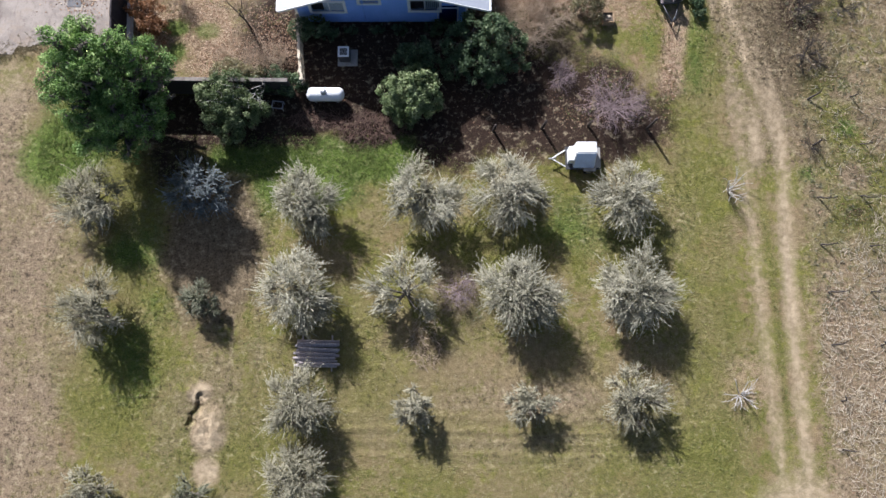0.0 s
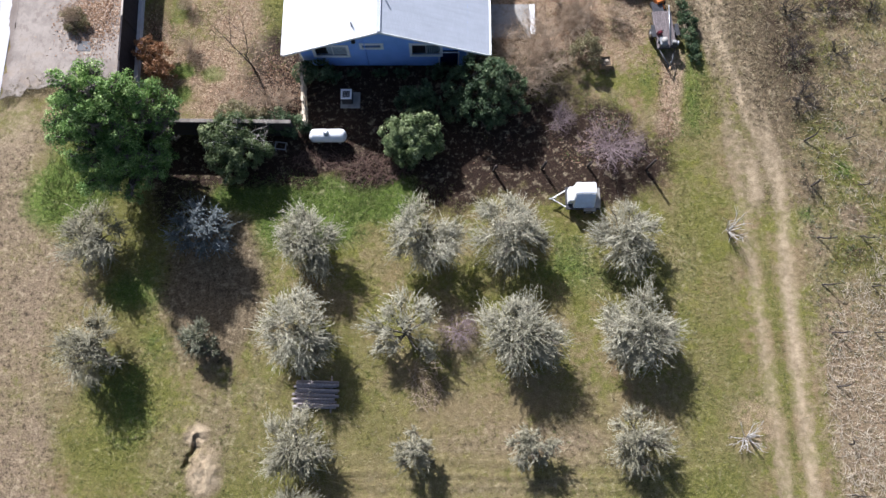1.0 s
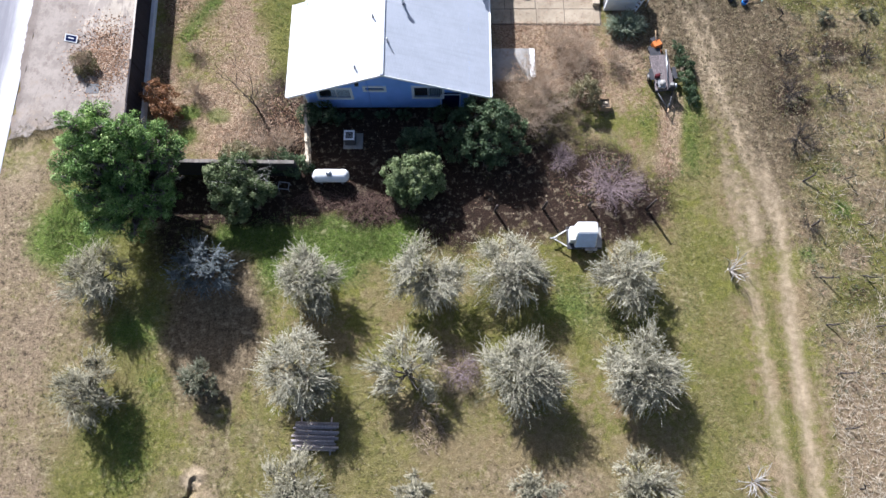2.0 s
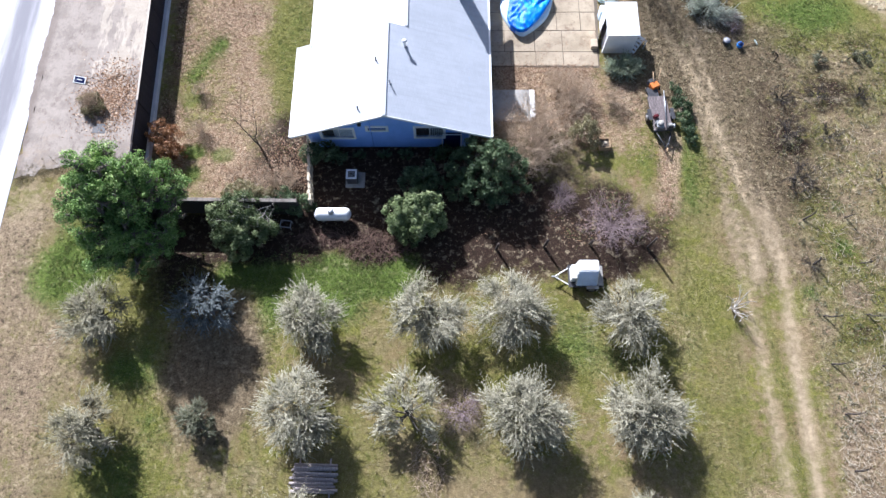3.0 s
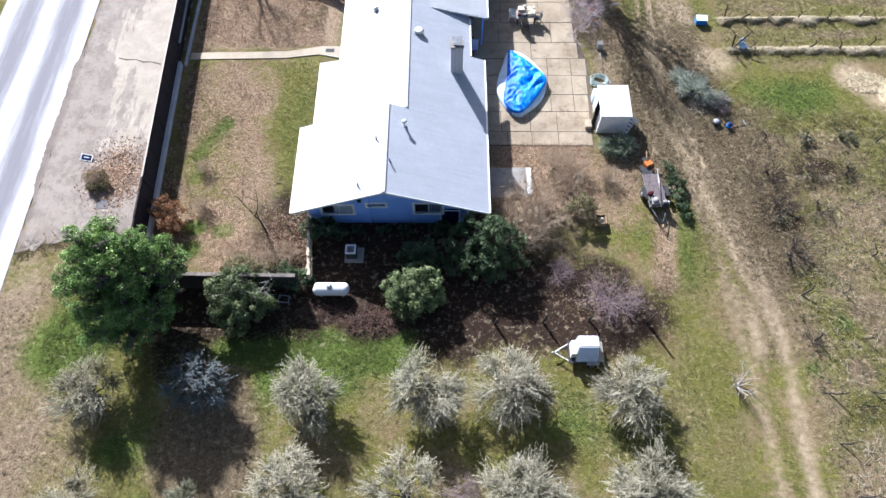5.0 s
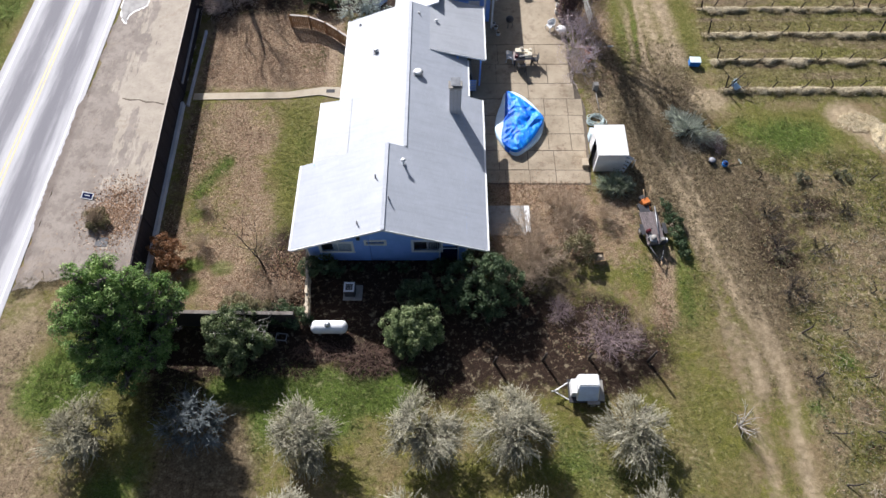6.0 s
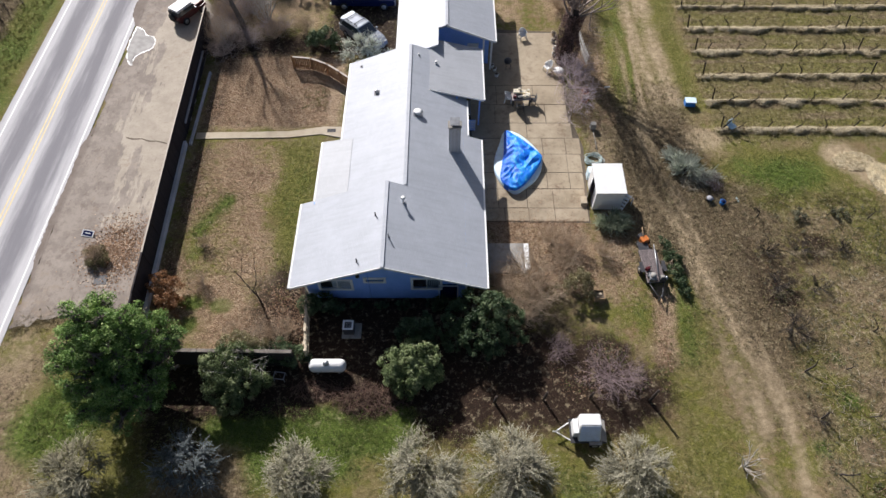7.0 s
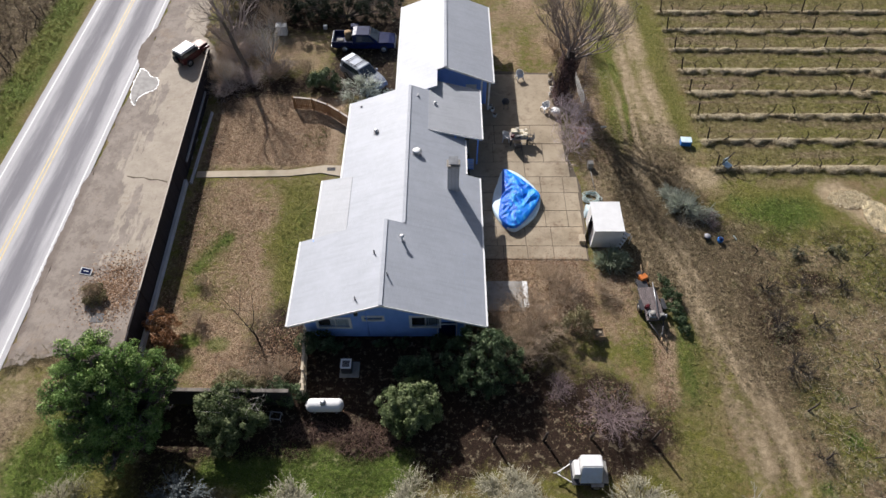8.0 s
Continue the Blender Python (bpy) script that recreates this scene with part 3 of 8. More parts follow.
    w["green"] = w["green"] * (1 - 0.7 * inside(xw, y, -30, -20.6, -14, 16, 1.6) * (1 - blob(x, y, -22.6, 12.4, 2.2, 3.0, 0.5)))
    w["lush"] = w["lush"] * (0.6 + 0.9 * n1)
    bare = blob(x, y, -13.2, 5.9, 2.9, 4.4, 0.35) * (0.75 + 0.5 * n2)
    w["earth"] = np.maximum(w["earth"], np.clip(1.1 * bare, 0, 1))
    w["green"] = w["green"] * (1 - np.clip(bare, 0, 1))
    w["lush"] = w["lush"] * (1 - np.clip(bare, 0, 1))
    yard = inside(x, y, -19.0, -12.3, 16.0, 34.0, 0.9)
    w["soil"] = np.maximum(w["soil"], 0.75 * blob(x, y, 6.5, -4.0, 8.5, 2.8, 0.6) * np.clip(0.2 + 1.5 * fnoise(x * 0.35, y * 2.0, 2.0, 81) - 0.3, 0, 1))
    w["soil"] = np.maximum(w["soil"], 0.8 * orchard * np.clip(n2 * 1.4 + n1 * 0.9 - 1.0, 0, 1))
    w["leaf"] = np.clip(0.7 * yard * (0.3 + 0.9 * n2) + 0.75 * inside(x, y, -11.6, -8.6, 15.8, 20.5, 0.6) + 1.0 * inside(x, y, -19.0, -8.0, 35.0, 43.5, 0.7) + 0.6 * inside(x, y, -20.0, -10.2, 46.4, 52.8, 1.2)
                        + 1.0 * band(x, y, [(14.5, 20.3), (14.2, 19.0), (13.6, 15.8)], 0.65, 0.5) + 0.55 * inside(x, y, 8.0, 13.0, 19.5, 25.0, 0.9) + 0.8 * inside(x, y, 2.8, 9.6, 20.5, 27.4, 0.8) + 0.35 * inside(x, y, 2.8, 10.0, 26.0, 29.5, 1.2) * n2
                        + 0.6 * inside(x, y, 10.6, 13.8, 35, 60, 0.8) + 0.65 * inside(x, y, 4.5, 10.4, 47.4, 62, 0.8) * (0.3 + n2) + 0.25 * blob(x, y, 9.5, 14.5, 3.5, 2.2) + 0.5 * blob(x, y, 17.0, -1.8, 1.8, 1.5)
                        + (n2 - 0.5) * 0.5, 0, 1) * (y > -4)
    tan_patch = blob(x, y, -12.8, 21.3, 2.4, 4.0, 0.5) * (0.4 + n2)
    w["green"] = w["green"] * (1 - 0.8 * np.clip(tan_patch, 0, 1) * (x < -11.6))
    w["leaf"] = np.clip(w["leaf"] + 0.35 * tan_patch, 0, 1)
    weedy = np.maximum.reduce([blob(x, y, -16.3, 19.5, 0.8, 0.55, 0.6), blob(x, y, -14.4, 19.3, 0.8, 0.6, 0.6), blob(x, y, -16.2, 17.9, 0.6, 0.7, 0.6), 0.9 * band(x, y, [(-17.1, 25.0), (-15.6, 27.8)], 0.5, 0.6), 0.7 * blob(x, y, -17.0, 23.6, 0.7, 1.0, 0.5)])
    weedy = np.clip(weedy * 1.8 * (0.1 + n2) - 0.15, 0, 0.8)
    w["leaf"] = w["leaf"] * (1 - weedy)
    w["lush"] = np.maximum(w["lush"], 0.85 * weedy)
    w["earth"] = np.maximum(w["earth"], 0.7 * inside(x, y, 2.8, 9.0, 17.4, 25.5, 1.0) * (0.2 + n1))
    yw = y + 3.0 * (n1 - 0.5) + 2.2 * (n2 - 0.5)
    # Dark mulch; shade of house, wall, tree and fence is painted in too.
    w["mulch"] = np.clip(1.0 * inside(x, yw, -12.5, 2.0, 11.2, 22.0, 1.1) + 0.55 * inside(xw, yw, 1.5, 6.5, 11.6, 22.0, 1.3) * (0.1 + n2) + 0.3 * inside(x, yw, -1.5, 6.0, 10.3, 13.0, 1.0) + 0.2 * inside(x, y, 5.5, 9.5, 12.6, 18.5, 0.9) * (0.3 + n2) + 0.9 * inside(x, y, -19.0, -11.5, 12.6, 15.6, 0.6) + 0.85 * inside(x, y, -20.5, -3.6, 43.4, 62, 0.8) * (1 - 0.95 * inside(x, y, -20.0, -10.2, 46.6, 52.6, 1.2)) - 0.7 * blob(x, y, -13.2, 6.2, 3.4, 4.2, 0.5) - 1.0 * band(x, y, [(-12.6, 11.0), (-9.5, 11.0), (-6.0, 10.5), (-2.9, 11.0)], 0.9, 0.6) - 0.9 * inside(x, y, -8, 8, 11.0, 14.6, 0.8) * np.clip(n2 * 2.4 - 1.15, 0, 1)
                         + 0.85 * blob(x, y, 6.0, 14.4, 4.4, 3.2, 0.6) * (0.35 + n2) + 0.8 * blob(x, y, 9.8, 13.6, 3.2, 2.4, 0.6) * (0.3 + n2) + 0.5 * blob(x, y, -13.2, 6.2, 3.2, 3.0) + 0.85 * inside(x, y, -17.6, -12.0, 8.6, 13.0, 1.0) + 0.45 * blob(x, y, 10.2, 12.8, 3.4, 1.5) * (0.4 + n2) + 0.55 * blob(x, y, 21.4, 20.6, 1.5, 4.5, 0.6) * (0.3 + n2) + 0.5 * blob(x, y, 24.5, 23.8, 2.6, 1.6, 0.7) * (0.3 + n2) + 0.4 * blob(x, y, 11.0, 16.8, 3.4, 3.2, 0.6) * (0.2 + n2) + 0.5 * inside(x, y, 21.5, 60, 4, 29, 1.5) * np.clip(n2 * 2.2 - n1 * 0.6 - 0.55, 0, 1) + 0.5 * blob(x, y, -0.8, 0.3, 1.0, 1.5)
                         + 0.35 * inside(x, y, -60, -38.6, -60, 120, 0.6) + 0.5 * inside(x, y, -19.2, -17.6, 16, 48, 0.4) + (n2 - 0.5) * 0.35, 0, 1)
    rough = 0.55 + 0.9 * (n2 - 0.35)
    w["sand"] = np.clip(np.maximum.reduce([
        0.8 * band(x, y, RUT_L, 0.3, 0.6) * (0.42 + 0.5 * rough + 0.3 * streak) * np.interp(y, (-8, 12, 20, 28), (1.1, 0.95, 0.65, 0.35)), band(x, y, RUT_R, 0.3, 0.55) * (0.3 + 0.5 * rough + 0.3 * streak) * np.interp(y, (-8, 13, 18, 24), (1.2, 1.2, 0.6, 0.3)), band(x, y, TRACK, 1.6, 1.2) * np.clip(streak * 2.2 - 0.65, 0, 1) * 0.8,
        band(x, y, [(19.4, 13.5), (18.9, 17.5), (17.6, 22.5), (16.6, 27)], 0.5, 0.9) * (0.15 + 0.45 * n2 + 0.35 * streak) * np.interp(y, (13, 17, 22, 27), (0.3, 1.0, 0.9, 0.5)),
        band(x, y, FAR_L, 0.5, 0.7) * rough * 1.2, band(x, y, FAR_R, 0.6, 0.8) * rough * 1.3, band(x, y, [(17.8, 36), (17.3, 45), (17.0, 90)], 1.0, 1.0) * 0.4 * rough,
        0.28 * np.clip(bare, 0, 1), 0.34 * tan_patch, 1.3 * blob(x, y, -13.0, -4.3, 0.75, 1.1, 0.7) * (0.3 + 1.2 * n2), 0.8 * blob(x, y, -13.0, -6.6, 0.7, 0.8), 0.8 * blob(x, y, -13.6, -2.3, 0.6, 0.6),
        1.5 * band(x, y, [(29.8, 32.2), (31.2, 31.0), (33.0, 29.0)], 1.0, 0.9) * (0.3 + 1.1 * n2), 0.7 * blob(x, y, 19.2, -9, 2.5, 2.5), 0.75 * blob(x, y, 19.8, 33.8, 2.0, 1.3) * (0.4 + n2),
        0.4 * inside(x, y, -27.8, -25.0, 14, 18.8, 0.8) * (0.4 + n2)]), 0, 1)
    w["straw"] = np.zeros_like(x)
    n3 = fnoise(x, y, 0.8, 71)
    for yk in [VINE_Y0 + VINE_STEP * k for k in range(12)] + LOW_ROWS:
        line = np.clip((0.42 + 0.5 * (n2 - 0.5) + 0.5 * (n3 - 0.5) - np.abs(y - yk + 0.1 + 0.5 * (n3 - 0.5) + 0.3 * (n2 - 0.5))) / 0.3, 0, 1) * np.clip((x - 20.6) / 0.8, 0, 1) * (x < 80)
        w["straw"] = np.maximum(w["straw"], line * (1.0 if yk > 30 else 0.35))
    w["dry"] = np.clip(w["dry"], 0, 1)
    w["earth"] = w["earth"] * (1 - w["straw"])
    w["soil"] = np.maximum(w["soil"], 0.9 * np.maximum(band(x, y, [(-10.5, -12), (-10.6, 3)], 0.1, 0.2), band(x, y, [(-12.1, -12), (-12.0, 2)], 0.1, 0.2)))
    # Dark band painted along each row's near side, as the mound's shade.
    for k in range(0, 12):
        yk = VINE_Y0 + VINE_STEP * k
        w["mulch"] = np.maximum(w["mulch"], np.clip((0.3 - np.abs(y - yk + 0.68)) / 0.25, 0, 1) * (x > 20.8) * (x < 80) * (n3 * 0.8 - 0.1))
    for key in ("green", "dry", "lush"):
        w[key] = w[key] * (1 - 0.9 * np.clip(w["sand"] * 1.3, 0, 1))
    field = inside(x, y, 20.9, 80, 33.5, 70, 0.5) * (1 - w["straw"])
    w["soil"] = np.maximum(w["soil"], 0.2 * field)
    lines = fnoise(x * 0.2, y * 2.2, 1.0, 91)
    w["green"] = np.maximum(w["green"], 0.62 * field * (0.25 + 1.1 * n1) * (0.4 + 1.2 * (1 - lines)))
    w["soil"] = np.maximum(w["soil"], field * np.clip(lines * 3.0 - 1.25, 0, 0.9))
    w["dry"] = np.maximum(w["dry"], field * np.clip(1.7 - lines * 2.4, 0, 0.8))
    return w


def build_ground():
    xs, ys = axis(-48, 58, 0.25), axis(-14, 66, 0.25)
    # finer round the dug hole
    xs = np.unique(np.round(np.concatenate([xs, np.arange(-15.2, -12.2, 0.0625)]), 4))
    ys = np.unique(np.round(np.concatenate([ys, np.arange(-5.6, -1.8, 0.0625), np.arange(33.5, 66, 0.125)]), 4))
    x, y = np.meshgrid(xs, ys)
    w = ground_layers(x, y)
    z = (fnoise(x, y, 1.6, 31) - 0.5) * 0.07
    hard = np.maximum.reduce([inside(x, y, -27.4, -20.2, 18.2, 200, 0.6), inside(x, y, -34.6, -27.9, -300, 200, 0.4), inside(x, y, -20, -18.6, 15.5, 50, 0.5), inside(x, y, -10, 11.5, 18.6, 62, 0.8), inside(x, y, -20, -7, 33.6, 35.6, 0.4)])
    z = z * (1 - hard) - 0.012 * hard
    z += 0.27 * w["straw"] * (0.35 + 1.1 * fnoise(x, y, 0.4, 41)) * (y > 33)
    z -= 0.05 * np.maximum(band(x, y, RUT_L, 0.3, 0.3), band(x, y, RUT_R, 0.3, 0.3))
    lumpy = fnoise(x, y, 0.45, 51) - 0.5
    side = (x + 14.0) - 0.42 * (y + 3.2) + 0.9 * lumpy
    hole = np.clip(0.5 + side * 6, 0, 1) * np.clip((0.62 - side) / 0.55, 0, 1) * np.clip((0.95 - np.abs(y + 3.25) + 0.6 * lumpy) * 4, 0, 1)
    z -= 0.3 * hole
    z += (0.2 + 0.3 * lumpy) * blob(x, y, -13.05, -4.2, 0.65, 1.0, 0.6) + 0.1 * blob(x, y, -13.9, -2.2, 0.8, 0.5, 0.6) * (1 + 3 * lumpy)
    z -= 0.04 * band(x, y, [(-10.5, -12), (-10.6, 3)], 0.08, 0.15) + 0.04 * band(x, y, [(-12.1, -12), (-12.0, 2)], 0.08, 0.15)
    for yk, hk in ((-3.7, 0.02), (-4.5, 0.045), (-5.1, 0.03), (-5.8, 0.05), (-6.6, 0.03)):
        z += hk * np.clip((0.28 - np.abs(y - yk - 0.012 * (x - 4) ** 2 * 0.25 - 0.12 * np.sin(x * 0.35 + yk))) / 0.28, 0, 1) * inside(x, y, -6, 14.5, -9, 0, 1.0)
    ny, nx = x.shape
    verts = np.stack([x, y, z], -1).reshape(-1, 3)
    i = (np.arange(ny - 1)[:, None] * nx + np.arange(nx - 1)[None, :]).ravel()
    loops = np.stack([i, i + 1, i + nx + 1, i + nx], 1).ravel()
    n = len(i)
    ob = raw("ground", verts, loops, np.arange(n) * 4, np.full(n, 4), M_GROUND, smooth=True)
    for key in ("green", "dry", "soil", "earth", "lush", "leaf", "mulch", "sand", "straw"):
        a = ob.data.attributes.new(key, 'FLOAT', 'POINT')
        a.data.foreach_set("value", w[key].astype(np.float32).ravel())
    tagged(ob, "uneven earth with patchy winter grass, leaf litter and dirt tracks", "ground", kind="structure")


build_ground()


# ---- road, roadside apron, patio, footpath ----
def flat(name, pts, z, thick, material, label="", category="", kind="structure", parent=None):
    bm = bmesh.new()
    prism(bm, [(px, py, z) for px, py in pts], thick)
    ob = part(name, bm, material, parent)
    return tagged(ob, label, category, kind=kind) if parent is None else ob


road = flat("road", [(-34.95, -160), (-27.55, -160), (-27.55, 400), (-34.95, 400)], 0.03, 0.2, M_ROAD, "two-lane grey asphalt road with dark worn wheel tracks", "road")
for x0, x1, mat, label in ((-34.46, -34.34, M_LINE_WHITE, "white edge line"), (-28.0, -27.88, M_LINE_WHITE, "white edge line"),
                           (-31.43, -31.33, M_LINE_YELLOW, "yellow centre line"), (-31.15, -31.05, M_LINE_YELLOW, "yellow centre line")):
    tagged(flat("road_line", [(x0, -160), (x1, -160), (x1, 400), (x0, 400)], 0.036, 0.01, mat, parent=road), label)


def ragged(pts, step, amount, seed):
    """An outline with its straight sides broken up."""
    r = random.Random(seed)
    out = []
    for (ax, ay), (bx, by) in zip(pts, pts[1:] + pts[:1]):
        n = max(1, int(math.hypot(bx - ax, by - ay) / step))
        out += [(ax + (bx - ax) * i / n + r.uniform(-amount, amount), ay + (by - ay) * i / n + r.uniform(-amount, amount)) for i in range(n)]
    return out


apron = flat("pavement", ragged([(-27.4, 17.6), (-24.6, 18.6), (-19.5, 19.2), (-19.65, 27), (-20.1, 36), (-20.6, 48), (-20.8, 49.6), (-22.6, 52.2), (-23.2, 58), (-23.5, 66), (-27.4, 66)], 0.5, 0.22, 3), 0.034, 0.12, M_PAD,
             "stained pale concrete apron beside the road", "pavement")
path = flat("footpath", [(-19.2, 33.85), (-12.0, 34.0), (-9.6, 34.35), (-7.6, 33.9), (-7.6, 35.1), (-9.4, 35.15), (-12.0, 34.65), (-19.2, 34.5)], 0.05, 0.1, M_WALK,
            "pale concrete footpath through the yard", "footpath")
for k, outline in enumerate(([(-27.3, 47.4), (-27.9, 48.3), (-28.2, 49.2), (-28.3, 50.6), (-28.05, 51.6), (-27.75, 53.0), (-27.3, 54.5)],
                             [(-27.3, 21.0), (-27.72, 23.0), (-27.8, 26.5), (-27.68, 30.0), (-27.78, 33.0), (-27.3, 35.5)])):
    tagged(flat("dirt_wash", ragged(outline, 0.22, 0.05, 30 + k), 0.039, 0.06, M_PAD, parent=apron), "thin dirt washed over the road's edge")
crack_line = [(-24.6, 34.0), (-24.0, 33.82), (-23.3, 33.86), (-22.7, 33.6), (-22.1, 33.62), (-21.3, 33.38)]
for i, ((ax, ay), (bx, by)) in enumerate(zip(crack_line[:-1], crack_line[1:])):
    w0, w1 = 0.045 + 0.03 * (i % 2), 0.045 + 0.03 * ((i + 1) % 2)
    flat("crack", [(ax, ay - w0), (bx, by - w1), (bx, by + w1), (ax, ay + w0)], 0.039, 0.01, M_JOINT, parent=apron)
boxed("drain_grate", (-9.1, 34.55, 0.045, -8.45, 34.9, 0.06), M_BLACK, path, "dark metal grate")

patio = flat("patio", [(2.0, 26.0), (10.25, 25.9), (10.6, 33.0), (10.0, 36.0), (9.9, 46.6), (2.0, 47.2)], 0.0, 0.12, M_JOINT, "worn concrete slab patio with dark joints", "patio")

# ---- the blue house ----
house = thing("house", pose(0, 0, 0), "single-storey blue wooden house with pale grey shingle roof", "house")
EAVE, PITCH = 2.5, 0.39
RIDGE_F, RIDGE_R = -3.63, -2.53
ROOF_T = 0.16


def wall(name, x0, y0, x1, y1, z0, z1, holes=(), gable=None, parent=house, material=None):
    """A wall 0.15 m thick from (x0, y0) to (x1, y1) with openings (along0, along1, low, high). gable: (along, z) of its peak."""
    length = math.hypot(x1 - x0, y1 - y0)
    turn = Matrix.Translation((x0, y0, 0)) @ Matrix.Rotation(math.atan2(y1 - y0, x1 - x0), 4, 'Z')
    bm = bmesh.new()
    us = sorted({0.0, length, *[h[0] for h in holes], *[h[1] for h in holes]})
    for a, b in zip(us[:-1], us[1:]):
        here = sorted([h for h in holes if h[0] <= a + 1e-6 and h[1] >= b - 1e-6], key=lambda h: h[2])
        z = z0
        for h in here:
            box(bm, a, 0, z, b, 0.15, h[2], turn)
            z = h[3]
        box(bm, a, 0, z, b, 0.15, z1, turn)
    if gable:
        u, top = gable
        a = [bm.verts.new(turn @ Vector(p)) for p in ((0, 0, z1), (length, 0, z1), (u, 0, top))]
        b = [bm.verts.new(turn @ Vector(p)) for p in ((0, 0.15, z1), (length, 0.15, z1), (u, 0.15, top))]
        bm.faces.new(a)
        bm.faces.new(b[::-1])
        for i in range(3):
            bm.faces.new((a[i], b[i], b[(i + 1) % 3], a[(i + 1) % 3]))
    bmesh.ops.remove_doubles(bm, verts=bm.verts[:], dist=0.001)
    bmesh.ops.recalc_face_normals(bm, faces=bm.faces[:])
    return part(name, bm, material or M_BLUE, parent)


def window(x0, x1, z0, z1, y, split=(0.5,), pale_infill=0.0, reflected=0.0):
    """A window in a wall facing -y: frame, sill, panes, blind."""
    w = new("window")
    w.parent = house
    t = 0.16
    for name, d in (("frame_side", (x0 - t, y - 0.06, z0 - t, x0, y + 0.10, z1 + t)), ("frame_side", (x1, y - 0.06, z0 - t, x1 + t, y + 0.10, z1 + t)),
                    ("frame_head", (x0, y - 0.06, z1, x1, y + 0.10, z1 + t)), ("sill", (x0, y - 0.07, z0 - t, x1, y + 0.10, z0))):
        boxed(name, d, M_WHITE, w)
    xs = [x0] + [x0 + (x1 - x0) * s for s in split] + [x1]
    for a, b in zip(xs[:-1], xs[1:]):
        boxed("pane", (a + 0.025, y + 0.03, z0 + 0.02, b - 0.025, y + 0.04, z1 - 0.02), M_WINDOW, w)
    for s in split:
        boxed("mullion", (x0 + (x1 - x0) * s - 0.025, y, z0, x0 + (x1 - x0) * s + 0.025, y + 0.06, z1), M_WHITE, w)
    # Dark sheet placed behind the panes as the unlit room's darkness.
    boxed("backing", (x0, y + 0.11, z0, x1, y + 0.13, z1), M_DARK_METAL, w)
    # Pale sheet behind the glass paints in a reflection on the right side.
    if reflected:
        boxed("pale_infill", (x1 - (x1 - x0) * reflected, y + 0.05, z0 + 0.02, x1 - 0.02, y + 0.06, z1 - 0.02), M_PALE_INFILL, w, "pale sheet standing for a reflection")
    if pale_infill:
        n = 7
        for i in range(n):
            a = x0 + (x1 - x0) * (1 - pale_infill) + (x1 - x0) * pale_infill * i / n
            boxed("blind_slat", (a + 0.02, y + 0.045, z0 + 0.03, a + (x1 - x0) * pale_infill / n * 0.6, y + 0.05, z1 - 0.05), M_PALE_INFILL, w)
    return w


FRONT = 19.9
wx0, wx1 = -8.75, 1.35
zt = 2.6
win = ((-7.76, -5.86, 1.25, 2.24), (-4.86, -3.77, 2.15, 2.44), (-1.94, -0.27, 1.32, 2.44))
wall("wall", wx0, FRONT, wx1, FRONT, 0, zt, [(a - wx0, b - wx0, c, d) for a, b, c, d in win], gable=(RIDGE_F - wx0, EAVE + (2.63 - RIDGE_F) * PITCH - 0.26))
window(*win[0], FRONT, (0.55,), 0.0, 0.62)
window(*win[1], FRONT, ())
window(*win[2], FRONT, (0.5,), 0.48)
wall("wall", wx0, 25.5, wx0, FRONT + 0.15, 0, zt)
wall("wall", wx1, FRONT + 0.15, wx1, 34.9, 0, zt + 0.4)
wall("wall", -6.9, 39.0, -6.9, 25.5, 0, zt + 0.2)
wall("wall", wx0 + 0.15, 25.35, -6.75, 25.35, 0, zt + 0.3)
wall("wall", -6.75, 38.9, 1.0, 38.9, 0, zt, gable=(4.2, 4.2))
wall("wall", 1.0, 34.9, 1.0, 41.0, 0, 3.2)
wall("wall", -3.2, 51.8, -3.2, 39.2, 0, 2.8)
wall("wall", 3.5, 42.6, 3.5, 51.8, 0, 2.8)
wall("wall", -3.05, 42.5, 3.65, 42.5, 0, 2.8, gable=(3.25, 4.2))
wall("wall", 3.5, 51.8, -3.05, 51.8, 0, 2.8, gable=(3.3, 4.2))
for x, y0 in ((wx0, FRONT), (wx1, FRONT)):
    boxed("corner_trim", (x - 0.03, y0 - 0.03, 0, x + 0.09, y0 - 0.003, zt), M_WHITE, house)


def slope(name, x_low, z_low, x_high, z_high, y0, y1, material, y0_high=None, y1_high=None):
    """One roof plane, as a slab, from its eave to its ridge."""
    bm = bmesh.new()
    a, b = (y0 if y0_high is None else y0_high), (y1 if y1_high is None else y1_high)
    prism(bm, [(x_low, y0, z_low), (x_low, y1, z_low), (x_high, b, z_high), (x_high, a, z_high)], ROOF_T)
    return part(name, bm, material, house)


z_f = EAVE + (2.63 - RIDGE_F) * PITCH
z_r = EAVE + (2.63 - RIDGE_R) * PITCH
slope("roof", 2.63, EAVE, RIDGE_F, z_f, 19.22, 25.65, M_ROOF)
slope("roof", 2.63, EAVE, RIDGE_R, z_r, 25.65, 31.45, M_ROOF)
slope("roof", 1.65, EAVE + 0.98 * PITCH, RIDGE_R, z_r, 31.45, 39.45, M_ROOF)
slope("roof", -9.48, EAVE, RIDGE_F, z_f, 19.22, 25.65, M_ROOF)
slope("roof", -7.3, z_r - 0.39 * (RIDGE_R + 7.3), RIDGE_R, z_r, 25.65, 39.4, M_ROOF)
slope("porch_roof", -8.65, 2.56, -6.45, z_r + 0.39 * (-6.45 - RIDGE_R) + 0.03, 25.66, 31.15, M_ROOF_GREYER)
